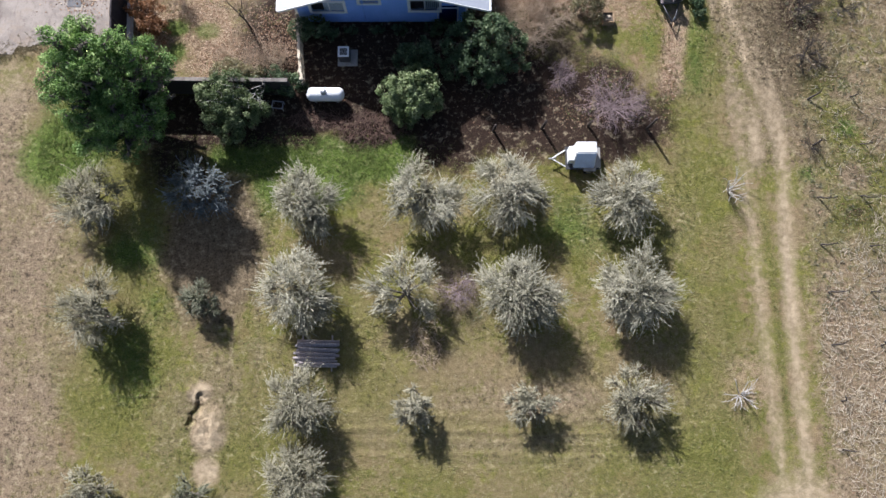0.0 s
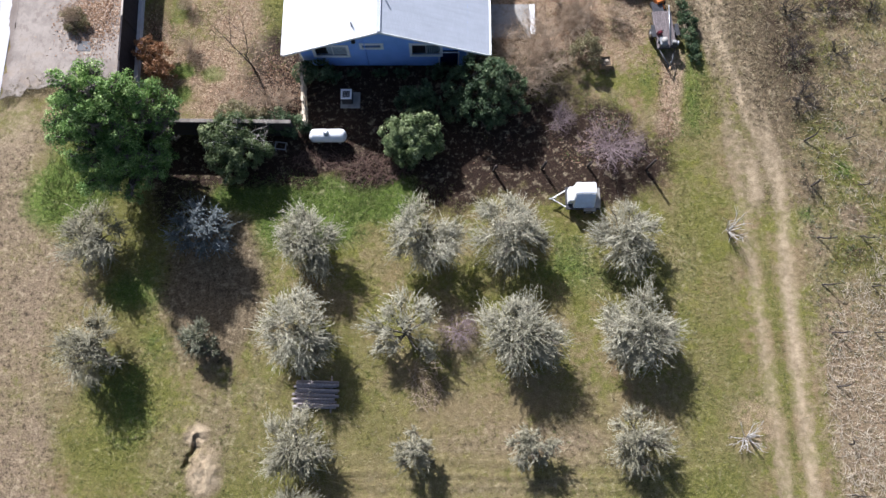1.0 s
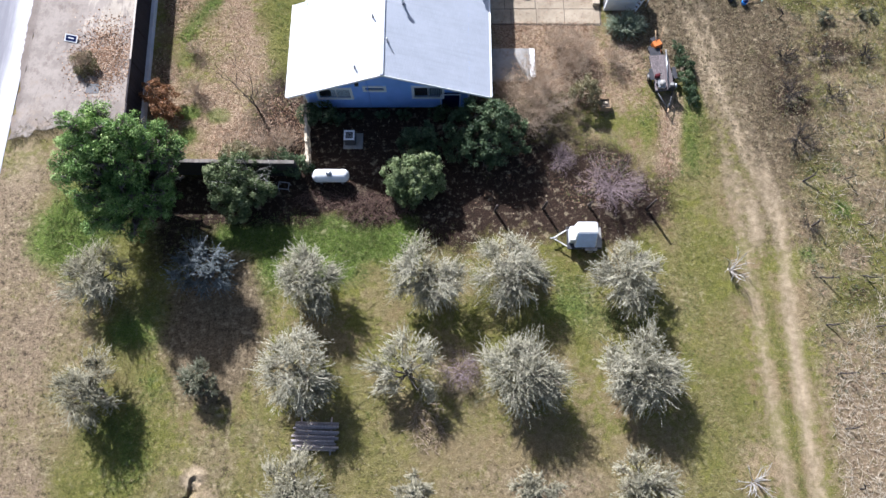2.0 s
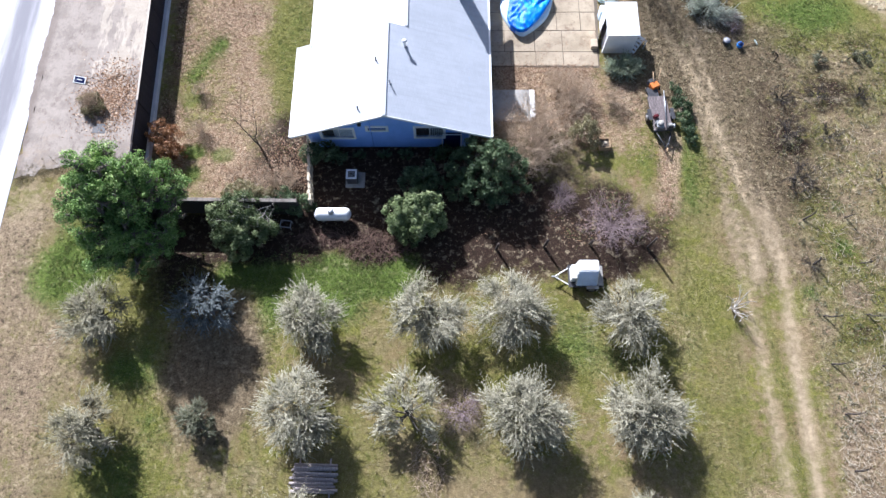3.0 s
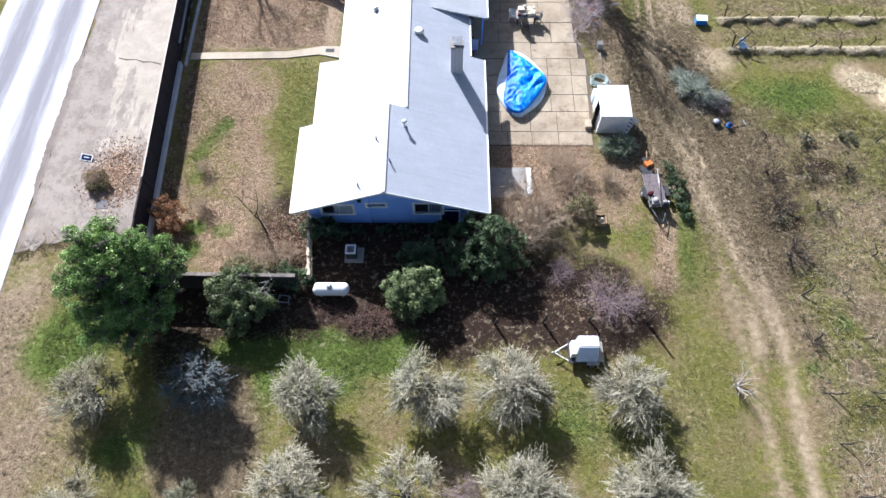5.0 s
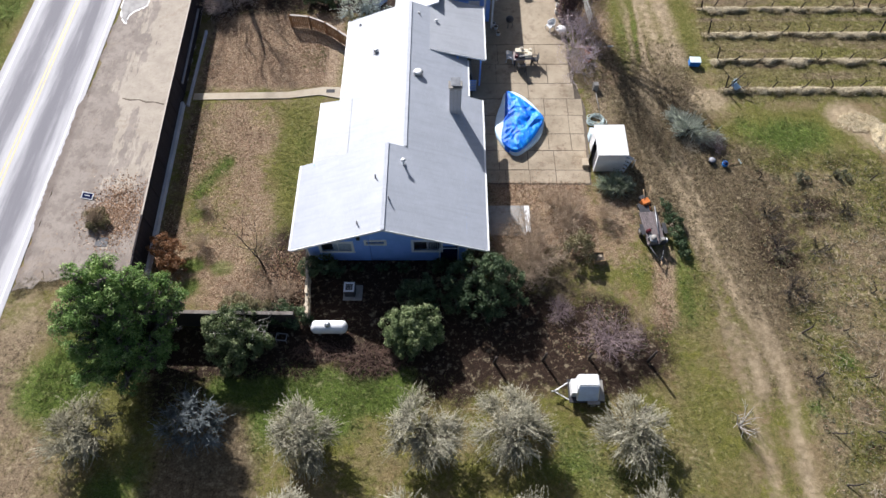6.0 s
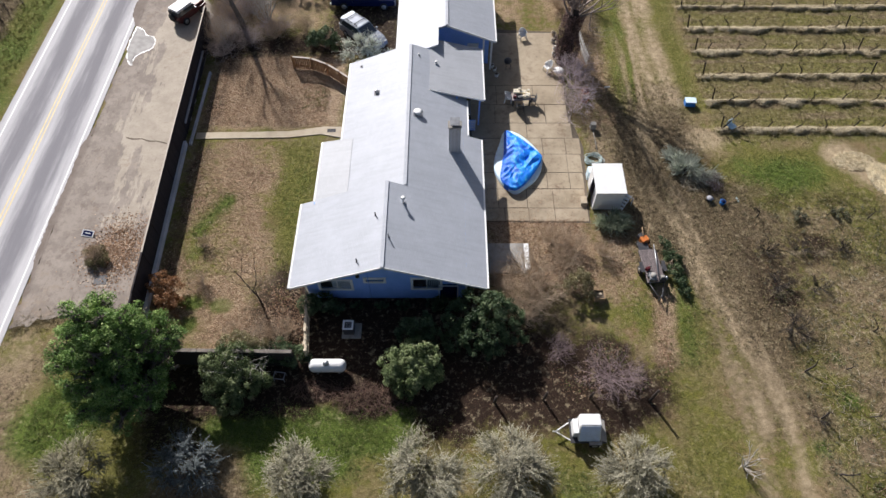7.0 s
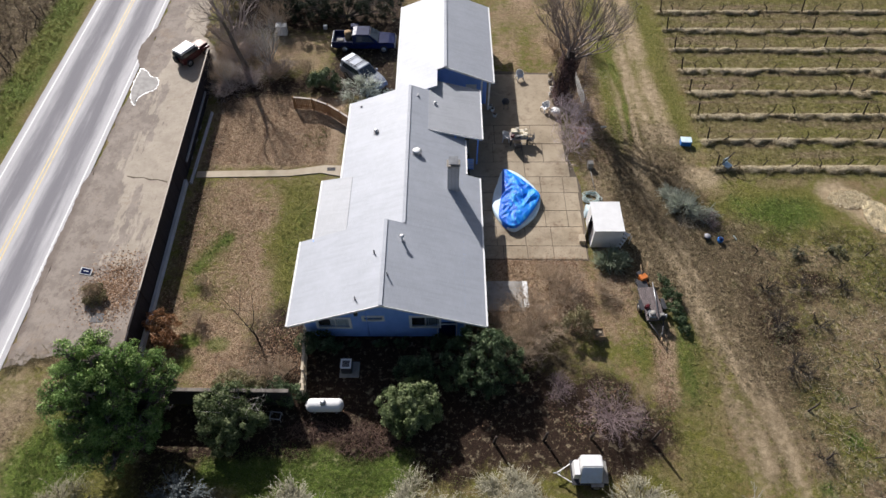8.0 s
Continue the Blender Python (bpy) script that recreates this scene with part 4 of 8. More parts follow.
slope("patio_roof", 2.93, 2.95, -1.08, EAVE + (2.63 + 1.08) * PITCH + 0.03, 35.05, 40.75, M_ROOF_GREYER)
z3 = 3.0
FAR_END = 52.3
slope("roof", 4.1, z3, 0.2, z3 + 3.9 * 0.4, 41.6, FAR_END, M_ROOF)
slope("roof", -3.72, z3, 0.2, z3 + 3.92 * 0.4, 41.6, FAR_END, M_ROOF)
slope("roof", -3.72, z3, -0.45, z3 + 3.27 * 0.4, 39.6, 41.6, M_ROOF)


def trim(name, a, b, w=0.05, h=0.16, material=None):
    """A straight board between two points."""
    bm = bmesh.new()
    a, b = Vector(a), Vector(b)
    d = b - a
    side = Vector((d.y, -d.x, 0)).normalized() * w / 2 if abs(d.x) + abs(d.y) > 1e-6 else Vector((w / 2, 0, 0))
    up = Vector((0, 0, h / 2))
    ring = [[p + side * s + up * u for s, u in ((-1, -1), (1, -1), (1, 1), (-1, 1))] for p in (a, b)]
    vs = [[bm.verts.new(p) for p in r] for r in ring]
    bm.faces.new(vs[0][::-1])
    bm.faces.new(vs[1])
    for i in range(4):
        bm.faces.new((vs[0][i], vs[0][(i + 1) % 4], vs[1][(i + 1) % 4], vs[1][i]))
    bmesh.ops.recalc_face_normals(bm, faces=bm.faces[:])
    return part(name, bm, material or M_WHITE, house)


# white barge boards and gutters
for xe, xr, zr in ((2.63, RIDGE_F, z_f), (-9.48, RIDGE_F, z_f)):
    trim("barge_board", (xe, 19.19, EAVE - 0.08), (xr, 19.19, zr - 0.08))
trim("barge_board", (4.1, 41.57, z3 - 0.08), (0.2, 41.57, z3 + 1.48))
trim("barge_board", (2.93, 35.02, 2.87), (-1.08, 35.02, 3.9), 0.05, 0.14)
for x, y0, y1, z in ((2.69, 19.2, 31.45, EAVE), (-9.54, 19.2, 25.65, EAVE), (-7.36, 31.3, 39.4, 2.65), (-8.7, 25.7, 31.15, 2.56), (4.16, 41.6, FAR_END, z3), (-3.78, 39.7, FAR_END, z3), (2.99, 35.05, 40.75, 2.95), (1.71, 31.5, 35.0, EAVE + 0.38)):
    trim("gutter", (x, y0, z - 0.06), (x, y1, z - 0.06), 0.11, 0.11, M_WHITE_METAL)
trim("ridge_cap", (RIDGE_F, 19.2, z_f + 0.01), (RIDGE_F, 25.65, z_f + 0.01), 0.22, 0.03, M_ROOF)
trim("ridge_cap", (RIDGE_R, 25.7, z_r + 0.01), (RIDGE_R, 39.4, z_r + 0.01), 0.22, 0.03, M_ROOF)
trim("ridge_cap", (0.2, 41.6, z3 + 1.58), (0.2, FAR_END, z3 + 1.58), 0.22, 0.03, M_ROOF)


def roof_z(x):
    return EAVE + (2.63 - x) * PITCH


# chimney with separate bricks and a hooded cap
chimney = new("chimney")
chimney.parent = house
tagged(chimney, "grey brick chimney with a dark metal hood")
cx, cy, cz = 0.7, 29.85, roof_z(0.7) - 0.35
CH = 5.6 - cz
boxed("core", (cx - 0.38, cy - 0.27, cz, cx + 0.38, cy + 0.27, cz + CH), M_MORTAR, chimney)
brick_bm = bmesh.new()
box(brick_bm, -0.115, -0.012, -0.05, 0.115, 0.012, 0.05, None, 0.006)
first_brick = part("brick", brick_bm, M_BRICK, chimney)
first_brick.location = (cx, cy - 0.278, cz + 0.4)
ROWS = int((CH - 0.2) / 0.115)
for row in range(ROWS):
    for side in range(4):
        count = 3 if side % 2 == 0 else 2
        for i in range(count):
            b = first_brick.copy()
            scene.collection.objects.link(b)
            z = cz + 0.15 + row * 0.115
            u = (i - (count - 1) / 2) * 0.25 + (0.02 if row % 2 else -0.02)
            if side % 2 == 0:
                b.location = (cx + u, cy + (-0.282 if side == 0 else 0.282), z)
            else:
                b.location = (cx + (-0.392 if side == 1 else 0.392), cy + u, z)
                b.rotation_euler = (0, 0, math.pi / 2)
first_brick.location = (cx + 0.02, cy - 0.282, cz + 0.15 + ROWS * 0.115)
boxed("cap", (cx - 0.46, cy - 0.35, cz + CH, cx + 0.46, cy + 0.35, cz + CH + 0.08), M_BLOCK, chimney, bevel=0.02)
boxed("flue", (cx - 0.2, cy - 0.18, cz + CH + 0.08, cx + 0.2, cy + 0.18, cz + CH + 0.26), M_DARK_METAL, chimney)
bm = bmesh.new()
prism(bm, [(cx - 0.32, cy - 0.3, cz + CH + 0.28), (cx + 0.32, cy - 0.3, cz + CH + 0.28), (cx + 0.32, cy + 0.3, cz + CH + 0.42), (cx - 0.32, cy + 0.3, cz + CH + 0.42)], 0.04)
part("hood", bm, M_STEEL, chimney)


def vent_pipe(x, y, z, r, h, cap, material):
    v = new("roof_vent")
    v.parent = house
    rodded("pipe", (x, y, z - 0.15), (x, y, z + h), r, material, v, n=10)
    boxed("flashing", (x - r * 1.7, y - r * 1.7, z - 0.03, x + r * 1.7, y + r * 1.7, z + 0.02), M_LEDGE, v,
          m=Matrix.Translation((x, y, z)) @ Matrix.Rotation(math.atan(PITCH) * (1 if x > RIDGE_R else -1), 4, 'Y') @ Matrix.Translation((-x, -y, -z)))
    if cap:
        rodded("cap", (x, y, z + h), (x, y, z + h + 0.07), cap, material, v, r1=cap * 0.5, n=12)


vent_pipe(-1.84, 32.3, roof_z(-1.84), 0.2, 0.18, 0.34, M_WHITE_METAL)
vent_pipe(-2.56, 24.2, roof_z(-2.56), 0.075, 0.5, 0.16, M_WHITE_METAL)
vent_pipe(-3.35, 21.4, roof_z(-3.35), 0.04, 0.35, 0, M_STEEL)
vent_pipe(-4.24, 23.1, 4.68, 0.04, 0.3, 0, M_DARK_METAL)
vent_pipe(-5.21, 20.0, 4.28, 0.04, 0.3, 0, M_DARK_METAL)
vent_pipe(-0.61, 38.0, 3.78, 0.09, 0.2, 0.14, M_WHITE_METAL)
vent_pipe(-1.9, 38.4, roof_z(-1.9), 0.05, 0.15, 0, M_WHITE_METAL)
vent_pipe(-4.96, 35.1, 3.57, 0.13, 0.2, 0.16, M_STEEL)
vent_pipe(-6.4, 38.6, 3.0, 0.06, 0.12, 0, M_STEEL)
# porch posts, door and steps under the patio roof
for y in (35.3, 40.4):
    boxed("porch_post", (2.6, y, 0, 2.72, y + 0.12, 2.75), M_BLUE, house)
boxed("door", (1.16, 36.6, 0.2, 1.2, 37.5, 2.2), M_WHITE, house)
boxed("step", (1.2, 36.3, 0, 2.1, 37.8, 0.18), M_BLOCK, house)
boxed("side_door", (1.9, 42.44, 0.1, 2.8, 42.49, 2.1), M_WHITE, house)
boxed("gable_post", (3.1, 41.7, 0, 3.25, 41.85, 2.95), M_WHITE, house)
boxed("gable_post", (3.75, 41.7, 0, 3.9, 41.85, 2.95), M_WHITE, house)
boxed("wall_lamp", (-5.42, 19.7, 2.82, -5.2, 19.895, 3.05), M_BLACK, house, "black outdoor wall lamp", bevel=0.03)
rodded("downpipe", (-4.72, 19.86, 0.1), (-4.72, 19.86, 3.3), 0.04, M_BLUE, house)
# white pipe frame against the front wall
for d in ((-0.36, 19.7, 0, -0.31, 19.75, 1.83), (0.83, 19.7, 0, 0.88, 19.75, 1.83), (-0.36, 19.7, 1.83, 0.88, 19.75, 1.88)):
    boxed("frame_bar", d, M_WHITE, house)
boxed("back_door", (-0.25, 19.86, 0.05, 0.8, 19.895, 1.8), M_NAVY, house, "dark blue back door")

# ---- plants ----
def tubes(name, segs, material, parent=None, sides=4):
    """Tapered limbs: segs is a list of (p0, p1, r0, r1)."""
    a = np.array([s[0] for s in segs], float)
    b = np.array([s[1] for s in segs], float)
    r0 = np.array([s[2] for s in segs])[:, None]
    r1 = np.array([s[3] for s in segs])[:, None]
    d = b - a
    d /= np.linalg.norm(d, axis=1)[:, None] + 1e-9
    ref = np.where(np.abs(d[:, 2:3]) > 0.9, np.array([[1.0, 0, 0]]), np.array([[0, 0, 1.0]]))
    u = np.cross(d, ref)
    u /= np.linalg.norm(u, axis=1)[:, None] + 1e-9
    v = np.cross(d, u)
    n = len(a)
    verts = np.zeros((n, 2, sides, 3))
    for k in range(sides):
        c, s = math.cos(2 * math.pi * k / sides), math.sin(2 * math.pi * k / sides)
        verts[:, 0, k] = a + (u * c + v * s) * r0
        verts[:, 1, k] = b + (u * c + v * s) * r1
    base = np.arange(n)[:, None] * (2 * sides)
    faces = [np.stack([base[:, 0] + k, base[:, 0] + (k + 1) % sides, base[:, 0] + sides + (k + 1) % sides, base[:, 0] + sides + k], 1) for k in range(sides)]
    loops = np.concatenate(faces, 1).ravel()
    m = n * sides
    return raw(name, verts.reshape(-1, 3), loops, np.arange(m) * 4, np.full(m, 4), material, parent, smooth=True)


def leaf_quads(p, d, length, width, r, face=None, wild=0.6):
    """Kite-shaped leaves at p pointing along d, their upper sides turned roughly to face."""
    n = len(p)
    f = r.normal(size=(n, 3)) if face is None else face + r.normal(0, wild, (n, 3))
    side = np.cross(d, f)
    side /= np.linalg.norm(side, axis=1)[:, None] + 1e-9
    length, width = np.broadcast_to(length, n)[:, None], np.broadcast_to(width, n)[:, None]
    mid = p + d * length * 0.45
    return np.stack([p, mid + side * width / 2, p + d * length, mid - side * width / 2], 1)


def unit(v):
    return v / (np.linalg.norm(v, axis=-1, keepdims=True) + 1e-9)


def limbs(r, start, way, length, radius, depth, spread=0.55, forks=3, lift=0.15, bend=0.18, shrink=0.68, taper=0.62):
    """Branches that fork again and again."""
    segs = []

    def grow(p, d, length, rad, level):
        steps = 3 if level > 0 else 2
        for i in range(steps):
            d = unit(d + r.normal(0, bend, 3) + np.array([0, 0, lift * 0.5]))
            q = p + d * length / steps
            ra, rb = rad * (1 - 0.35 * i / steps), rad * (1 - 0.35 * (i + 1) / steps)
            segs.append((p, q, ra, rb))
            p = q
            if level > 0 and i > 0:
                for _ in range(max(1, forks - 2) if i < steps - 1 else forks):
                    side = unit(d + r.normal(0, spread, 3) + np.array([0, 0, lift * 0.3]))
                    grow(p, side, length * shrink * r.uniform(0.75, 1.15), rb * taper, level - 1)
    grow(np.array(start, float), unit(np.array(way, float)), length, radius, depth)
    return segs


def spray_bush(seed, radius, height, material, sprays, label, name, category, group, lobes=None, floor=0.35):
    """Low grey-green growth: upswept sprays of narrow leaves over a short stem."""
    r = np.random.default_rng(seed)
    t = thing(name, pose(0, 0, 0), label, category, group)
    segs = []
    fork = np.array([0, 0, height * 0.16])
    segs.append((np.array([0, 0, -0.06]), fork, 0.17, 0.13))
    tubes("trunk", segs, M_BARK, t)
    lobes = lobes or [(r.uniform(-0.5, 0.5) * radius, r.uniform(-0.5, 0.5) * radius, r.uniform(0.4, 0.72) * height, r.uniform(0.42, 0.62) * radius) for _ in range(8)] + [(0, 0, 0.5 * height, 0.75 * radius)]
    lobes = np.array(lobes) * np.array([0.84, 0.84, 1.0, 0.9])
    sprays = int(sprays * 1.9)
    share = lobes[:, 3] ** 2
    pick = r.choice(len(lobes), sprays, p=share / share.sum())
    d = unit(r.normal(size=(sprays, 3)) + np.array([0, 0, 0.45]))
    reach = lobes[pick, 3] * r.uniform(0.25, 0.95, sprays) ** 0.5
    start = lobes[pick, :3] + d * reach[:, None] * np.array([1, 1, 0.8])
    start[:, 2] = np.maximum(start[:, 2], floor)
    start[:, 2] += r.uniform(0, 0.05, sprays)
    out = unit(start - np.array([0, 0, height * 0.2]))
    way = unit(out * 0.75 + np.array([0, 0, 0.3]) + r.normal(0, 0.38, (sprays, 3)))
    length = r.uniform(0.4, 0.95, sprays) * (radius / 2.0) ** 0.5
    k = 18
    tt = np.tile(np.linspace(0.0, 1, k), sprays)
    idx = np.repeat(np.arange(sprays), k)
    droop = np.array([0, 0, -0.2])
    p = start[idx] + way[idx] * (length[idx] * tt)[:, None] + droop * (tt ** 2 * length[idx])[:, None] + r.normal(0, 0.016, (len(idx), 3))
    ld = unit(way[idx] + r.normal(0, 0.24, (len(idx), 3)))
    q = leaf_quads(p, ld, r.uniform(0.09, 0.15, len(idx)), r.uniform(0.026, 0.042, len(idx)), r, out[idx] + np.array([-0.2, 0.4, 0.7]), 0.5)
    tone = np.clip(r.normal(0.5, 0.28, sprays), 0, 1)
    stem = leaf_quads(start - way * 0.12, way, length * 0.95, 0.05, r, out + np.array([0, 0.3, 0.8]), 0.3)
    quads("crown", np.concatenate([q, stem]), material, t, np.concatenate([tone[idx], np.clip(tone + 0.3, 0, 1)]))
    return t


def olive_tree(seed, radius, height, material, label, clumps_at=None, count=15, thin=1.0, squash=(1.0, 1.0), name="olive_tree", category="tree", group="olive trees in rows"):
    """Olive: short trunk, rising limbs, and a ragged crown of feathery clumps with gaps between them."""
    r = np.random.default_rng(seed)
    t = thing(name, pose(0, 0, 0), label, category, group)
    fork = np.array([r.normal(0, 0.05), r.normal(0, 0.05), height * 0.18])
    core = np.array([0, 0, height * 0.34])
    if clumps_at is None:
        clumps_at = []
        for i in range(count):
            up = 1 - 1.15 * (i + 0.5) / count
            a = i * 2.39996 + r.uniform(-0.35, 0.35)
            flat = math.sqrt(max(0.05, 1 - up * up))
            reach = r.uniform(0.5, 0.86) if i > 3 else r.uniform(0.25, 0.5)
            clumps_at.append((radius * reach * flat * math.cos(a) * squash[0], radius * reach * flat * math.sin(a) * squash[1],
                              height * (0.42 + 0.36 * up * r.uniform(0.75, 1.1)), radius * r.uniform(0.22, 0.4)))
        clumps_at.append((0, 0, height * 0.42, radius * 0.4))
    segs = [(np.array([0, 0, -0.06]), fork, 0.17, 0.13)]
    for x, y, z, q in clumps_at:
        end = np.array([x, y, z])
        mid = fork + (end - fork) * 0.5 + r.normal(0, 0.14, 3)
        segs += [(fork, mid, 0.065, 0.045), (mid, end, 0.045, 0.02)]
        for _ in range(3):
            segs += limbs(r, mid + (end - mid) * r.uniform(0.2, 0.9), unit(end - fork) + r.normal(0, 0.5, 3), q * 0.8, 0.022, 1, 0.5, 2, 0.2)
    tubes("trunk", segs, M_BARK, t)
    starts, ways, lengths, tones = [], [], [], []
    for x, y, z, q in clumps_at:
        c = np.array([x, y, z])
        out = unit(c - core + np.array([0, 0, 0.15]))
        n = int(thin * 125 * q ** 1.5) + 8
        lean = out * 0.7 + r.normal(0, 0.3, 3) + np.array([0, 0, 0.2])
        w = unit(lean + r.normal(0, 0.46, (n, 3)))
        p = c - out * q * 0.35 + r.normal(0, 0.3 * q, (n, 3))
        starts.append(p)
        ways.append(w)
        lengths.append(q * r.uniform(0.65, 1.35, n) * r.choice([0.8, 1.0, 1.25], n))
        tones.append(np.clip(r.normal(0.5 + r.uniform(-0.28, 0.28), 0.22, n), 0, 1))
    start, way, length, tone = np.concatenate(starts), np.concatenate(ways), np.concatenate(lengths), np.concatenate(tones)
    start[:, 2] = np.maximum(start[:, 2], 0.4)
    sprays = len(start)
    k = 16
    tt = np.tile(np.linspace(0.05, 1, k), sprays)
    idx = np.repeat(np.arange(sprays), k)
    sag = np.array([0, 0, -0.32]) + r.normal(0, 0.16, (sprays, 3))
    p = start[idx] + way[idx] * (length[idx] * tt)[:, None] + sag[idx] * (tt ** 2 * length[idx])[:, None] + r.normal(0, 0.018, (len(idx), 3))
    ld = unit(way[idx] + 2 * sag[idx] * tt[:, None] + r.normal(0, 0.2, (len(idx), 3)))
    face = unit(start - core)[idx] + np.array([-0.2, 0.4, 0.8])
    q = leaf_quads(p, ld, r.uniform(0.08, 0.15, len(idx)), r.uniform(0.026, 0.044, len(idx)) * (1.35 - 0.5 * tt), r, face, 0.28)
    # Sprays pale toward their tips; the crown's inner shade is painted at their bases.
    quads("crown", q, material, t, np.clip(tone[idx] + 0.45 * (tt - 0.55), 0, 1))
    return t


def leafy_shrub(name, seed, lobes, material, count, leaf, label, category, trunk=None, group="", bark=None, tuft=None, k=60):
    """Broad-leaved evergreen: crown of rounded clumps of many leaves."""
    r = np.random.default_rng(seed)
    t = thing(name, pose(0, 0, 0), label, category, group)
    lobes = np.array(lobes, float)
    lo = lobes[:, 2] - lobes[:, 3]
    segs = []
    th = trunk or 0.06
    top = max(0.25, lo.min() + 0.3)
    segs.append((np.array([0, 0, -0.06]), np.array([0, 0, top]), th, th * 0.85))
    for c in lobes:
        a, b = np.array([0, 0, top]), c[:3]
        m = (a + b) / 2 + r.normal(0, 0.12, 3)
        segs += [(a, m, th * 0.7, th * 0.45), (m, b, th * 0.45, th * 0.2)]
        for _ in range(5):
            segs.append((b, b + unit(r.normal(size=3)) * c[3] * 0.8, th * 0.2, th * 0.05))
    tubes("trunk", segs, bark or M_BARK, t, 6)
    # rounded tufts on each clump, leaves on each tuft
    share = lobes[:, 3] ** 2
    tufts = max(16, count // k)
    pick = r.choice(len(lobes), tufts, p=share / share.sum())
    d = unit(r.normal(size=(tufts, 3)) + np.array([0, 0, 0.3]))
    c = lobes[pick, :3] + d * (lobes[pick, 3] * r.uniform(0.78, 1.05, tufts))[:, None] * np.array([1, 1, 0.85])
    size = leaf * r.uniform(1.3, 2.4, tufts) if tuft is None else r.uniform(*tuft, tufts)
    c[:, 2] = np.maximum(c[:, 2], 0.25)
    idx = np.repeat(np.arange(tufts), k)
    e = unit(r.normal(size=(len(idx), 3)) + d[idx] * 0.6)
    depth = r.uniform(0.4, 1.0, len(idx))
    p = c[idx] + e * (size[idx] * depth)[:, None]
    # Tone climbs outward: young tips paler, inner shade of each tuft painted in.
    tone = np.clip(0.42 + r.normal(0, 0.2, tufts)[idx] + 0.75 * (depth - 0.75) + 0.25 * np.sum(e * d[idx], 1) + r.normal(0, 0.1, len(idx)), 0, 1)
    p[:, 2] = np.maximum(p[:, 2], 0.03)
    ld = unit(np.cross(e, r.normal(size=(len(idx), 3))) + e * 0.35)
    q = leaf_quads(p, ld, r.uniform(0.8, 1.3, len(idx)) * leaf, r.uniform(0.4, 0.65, len(idx)) * leaf, r, e, 0.35)
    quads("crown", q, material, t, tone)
    return t


def bare_plant(name, seed, stems, height, radius, depth, material, label, category, spread=0.6, lift=0.2, forks=3, up=1.0, group="", shrink=0.68, taper=0.62):
    """Leafless shrub or tree."""
    r = np.random.default_rng(seed)
    t = thing(name, pose(0, 0, 0), label, category, group)
    segs = []
    for i in range(stems):
        a = i * 2 * math.pi / stems + r.uniform(-0.5, 0.5)
        out = 0.0 if stems == 1 else r.uniform(0.4, 1.0)
        segs += limbs(r, (0.05 * math.cos(a), 0.05 * math.sin(a), -0.05), (math.cos(a) * out, math.sin(a) * out, up * r.uniform(0.6, 1.1)), height * r.uniform(0.8, 1.1), radius, depth, spread, forks, lift, shrink=shrink, taper=taper)
    tubes("woody_crown", segs, material, t, 3 if depth > 2 else 4)
    return t


def stand(ob, x, y, turn=0.0, s=1.0):
    ob.matrix_world = Matrix.Translation((x, y, 0)) @ Matrix.Rotation(radians(turn), 4, 'Z') @ Matrix.Diagonal((s, s, s, 1))
    return ob


GREY = "silvery-leaved olive tree standing in patchy grass"
BLUE_GREY = "blue-grey olive tree in the shade of a larger tree"
TWIN = [(-0.6, 1.5, 2.0, 0.75), (-0.9, 0.7, 2.5, 0.8), (-1.5, 0.1, 1.9, 0.75), (-0.7, -0.1, 2.7, 0.85), (-1.3, -0.9, 1.7, 0.7), (-0.3, -0.8, 2.1, 0.7), (0.2, -1.6, 1.6, 0.75), (0.9, -1.3, 1.9, 0.75),
        (1.5, -0.7, 2.0, 0.8), (1.9, -0.1, 1.7, 0.65), (1.2, 0.1, 2.2, 0.7), (0.2, 0.3, 1.8, 0.7), (0.3, -0.3, 1.5, 0.9)]
TALL = [(-0.2, 1.9, 1.9, 0.7), (0.5, 1.5, 2.3, 0.75), (-0.9, 1.2, 2.1, 0.75), (-1.5, 0.4, 1.9, 0.75), (-0.3, 0.6, 2.8, 0.9), (1.0, 0.6, 2.3, 0.8), (-1.4, -0.5, 1.7, 0.75), (-0.4, -0.5, 2.6, 0.85), (0.8, -0.4, 2.4, 0.8),
        (1.5, -0.4, 1.7, 0.7), (-0.8, -1.3, 1.6, 0.75), (0.3, -1.5, 1.8, 0.8), (1.2, -1.2, 1.6, 0.7), (0.1, -2.0, 1.2, 0.6), (0, 0, 1.6, 1.0)]
THIN = [(-0.3, 1.6, 2.0, 0.75), (0.7, 1.3, 2.1, 0.7), (1.2, 0.6, 1.8, 0.7), (-0.9, 0.9, 2.0, 0.65), (-1.8, 0.2, 1.5, 0.75), (-1.1, -0.2, 1.8, 0.6), (-1.5, -0.8, 1.3, 0.55), (-0.7, -1.0, 1.3, 0.5), (1.0, -0.7, 1.5, 0.55), (1.5, -1.3, 1.1, 0.4), (0.1, 0.4, 2.4, 0.7)]
LAYERED = [(-0.3, 1.3, 1.9, 0.6), (0.2, 0.8, 2.4, 0.6), (-0.9, 0.4, 2.0, 0.6), (0.9, 0.7, 2.1, 0.6), (-1.4, -0.4, 1.6, 0.6), (-0.4, -0.1, 2.6, 0.65), (0.6, -0.1, 2.4, 0.6), (1.4, -0.2, 1.8, 0.55), (-0.9, -0.9, 1.4, 0.55), (0.2, -1.0, 1.6, 0.6), (1.1, -0.9, 1.5, 0.55)]
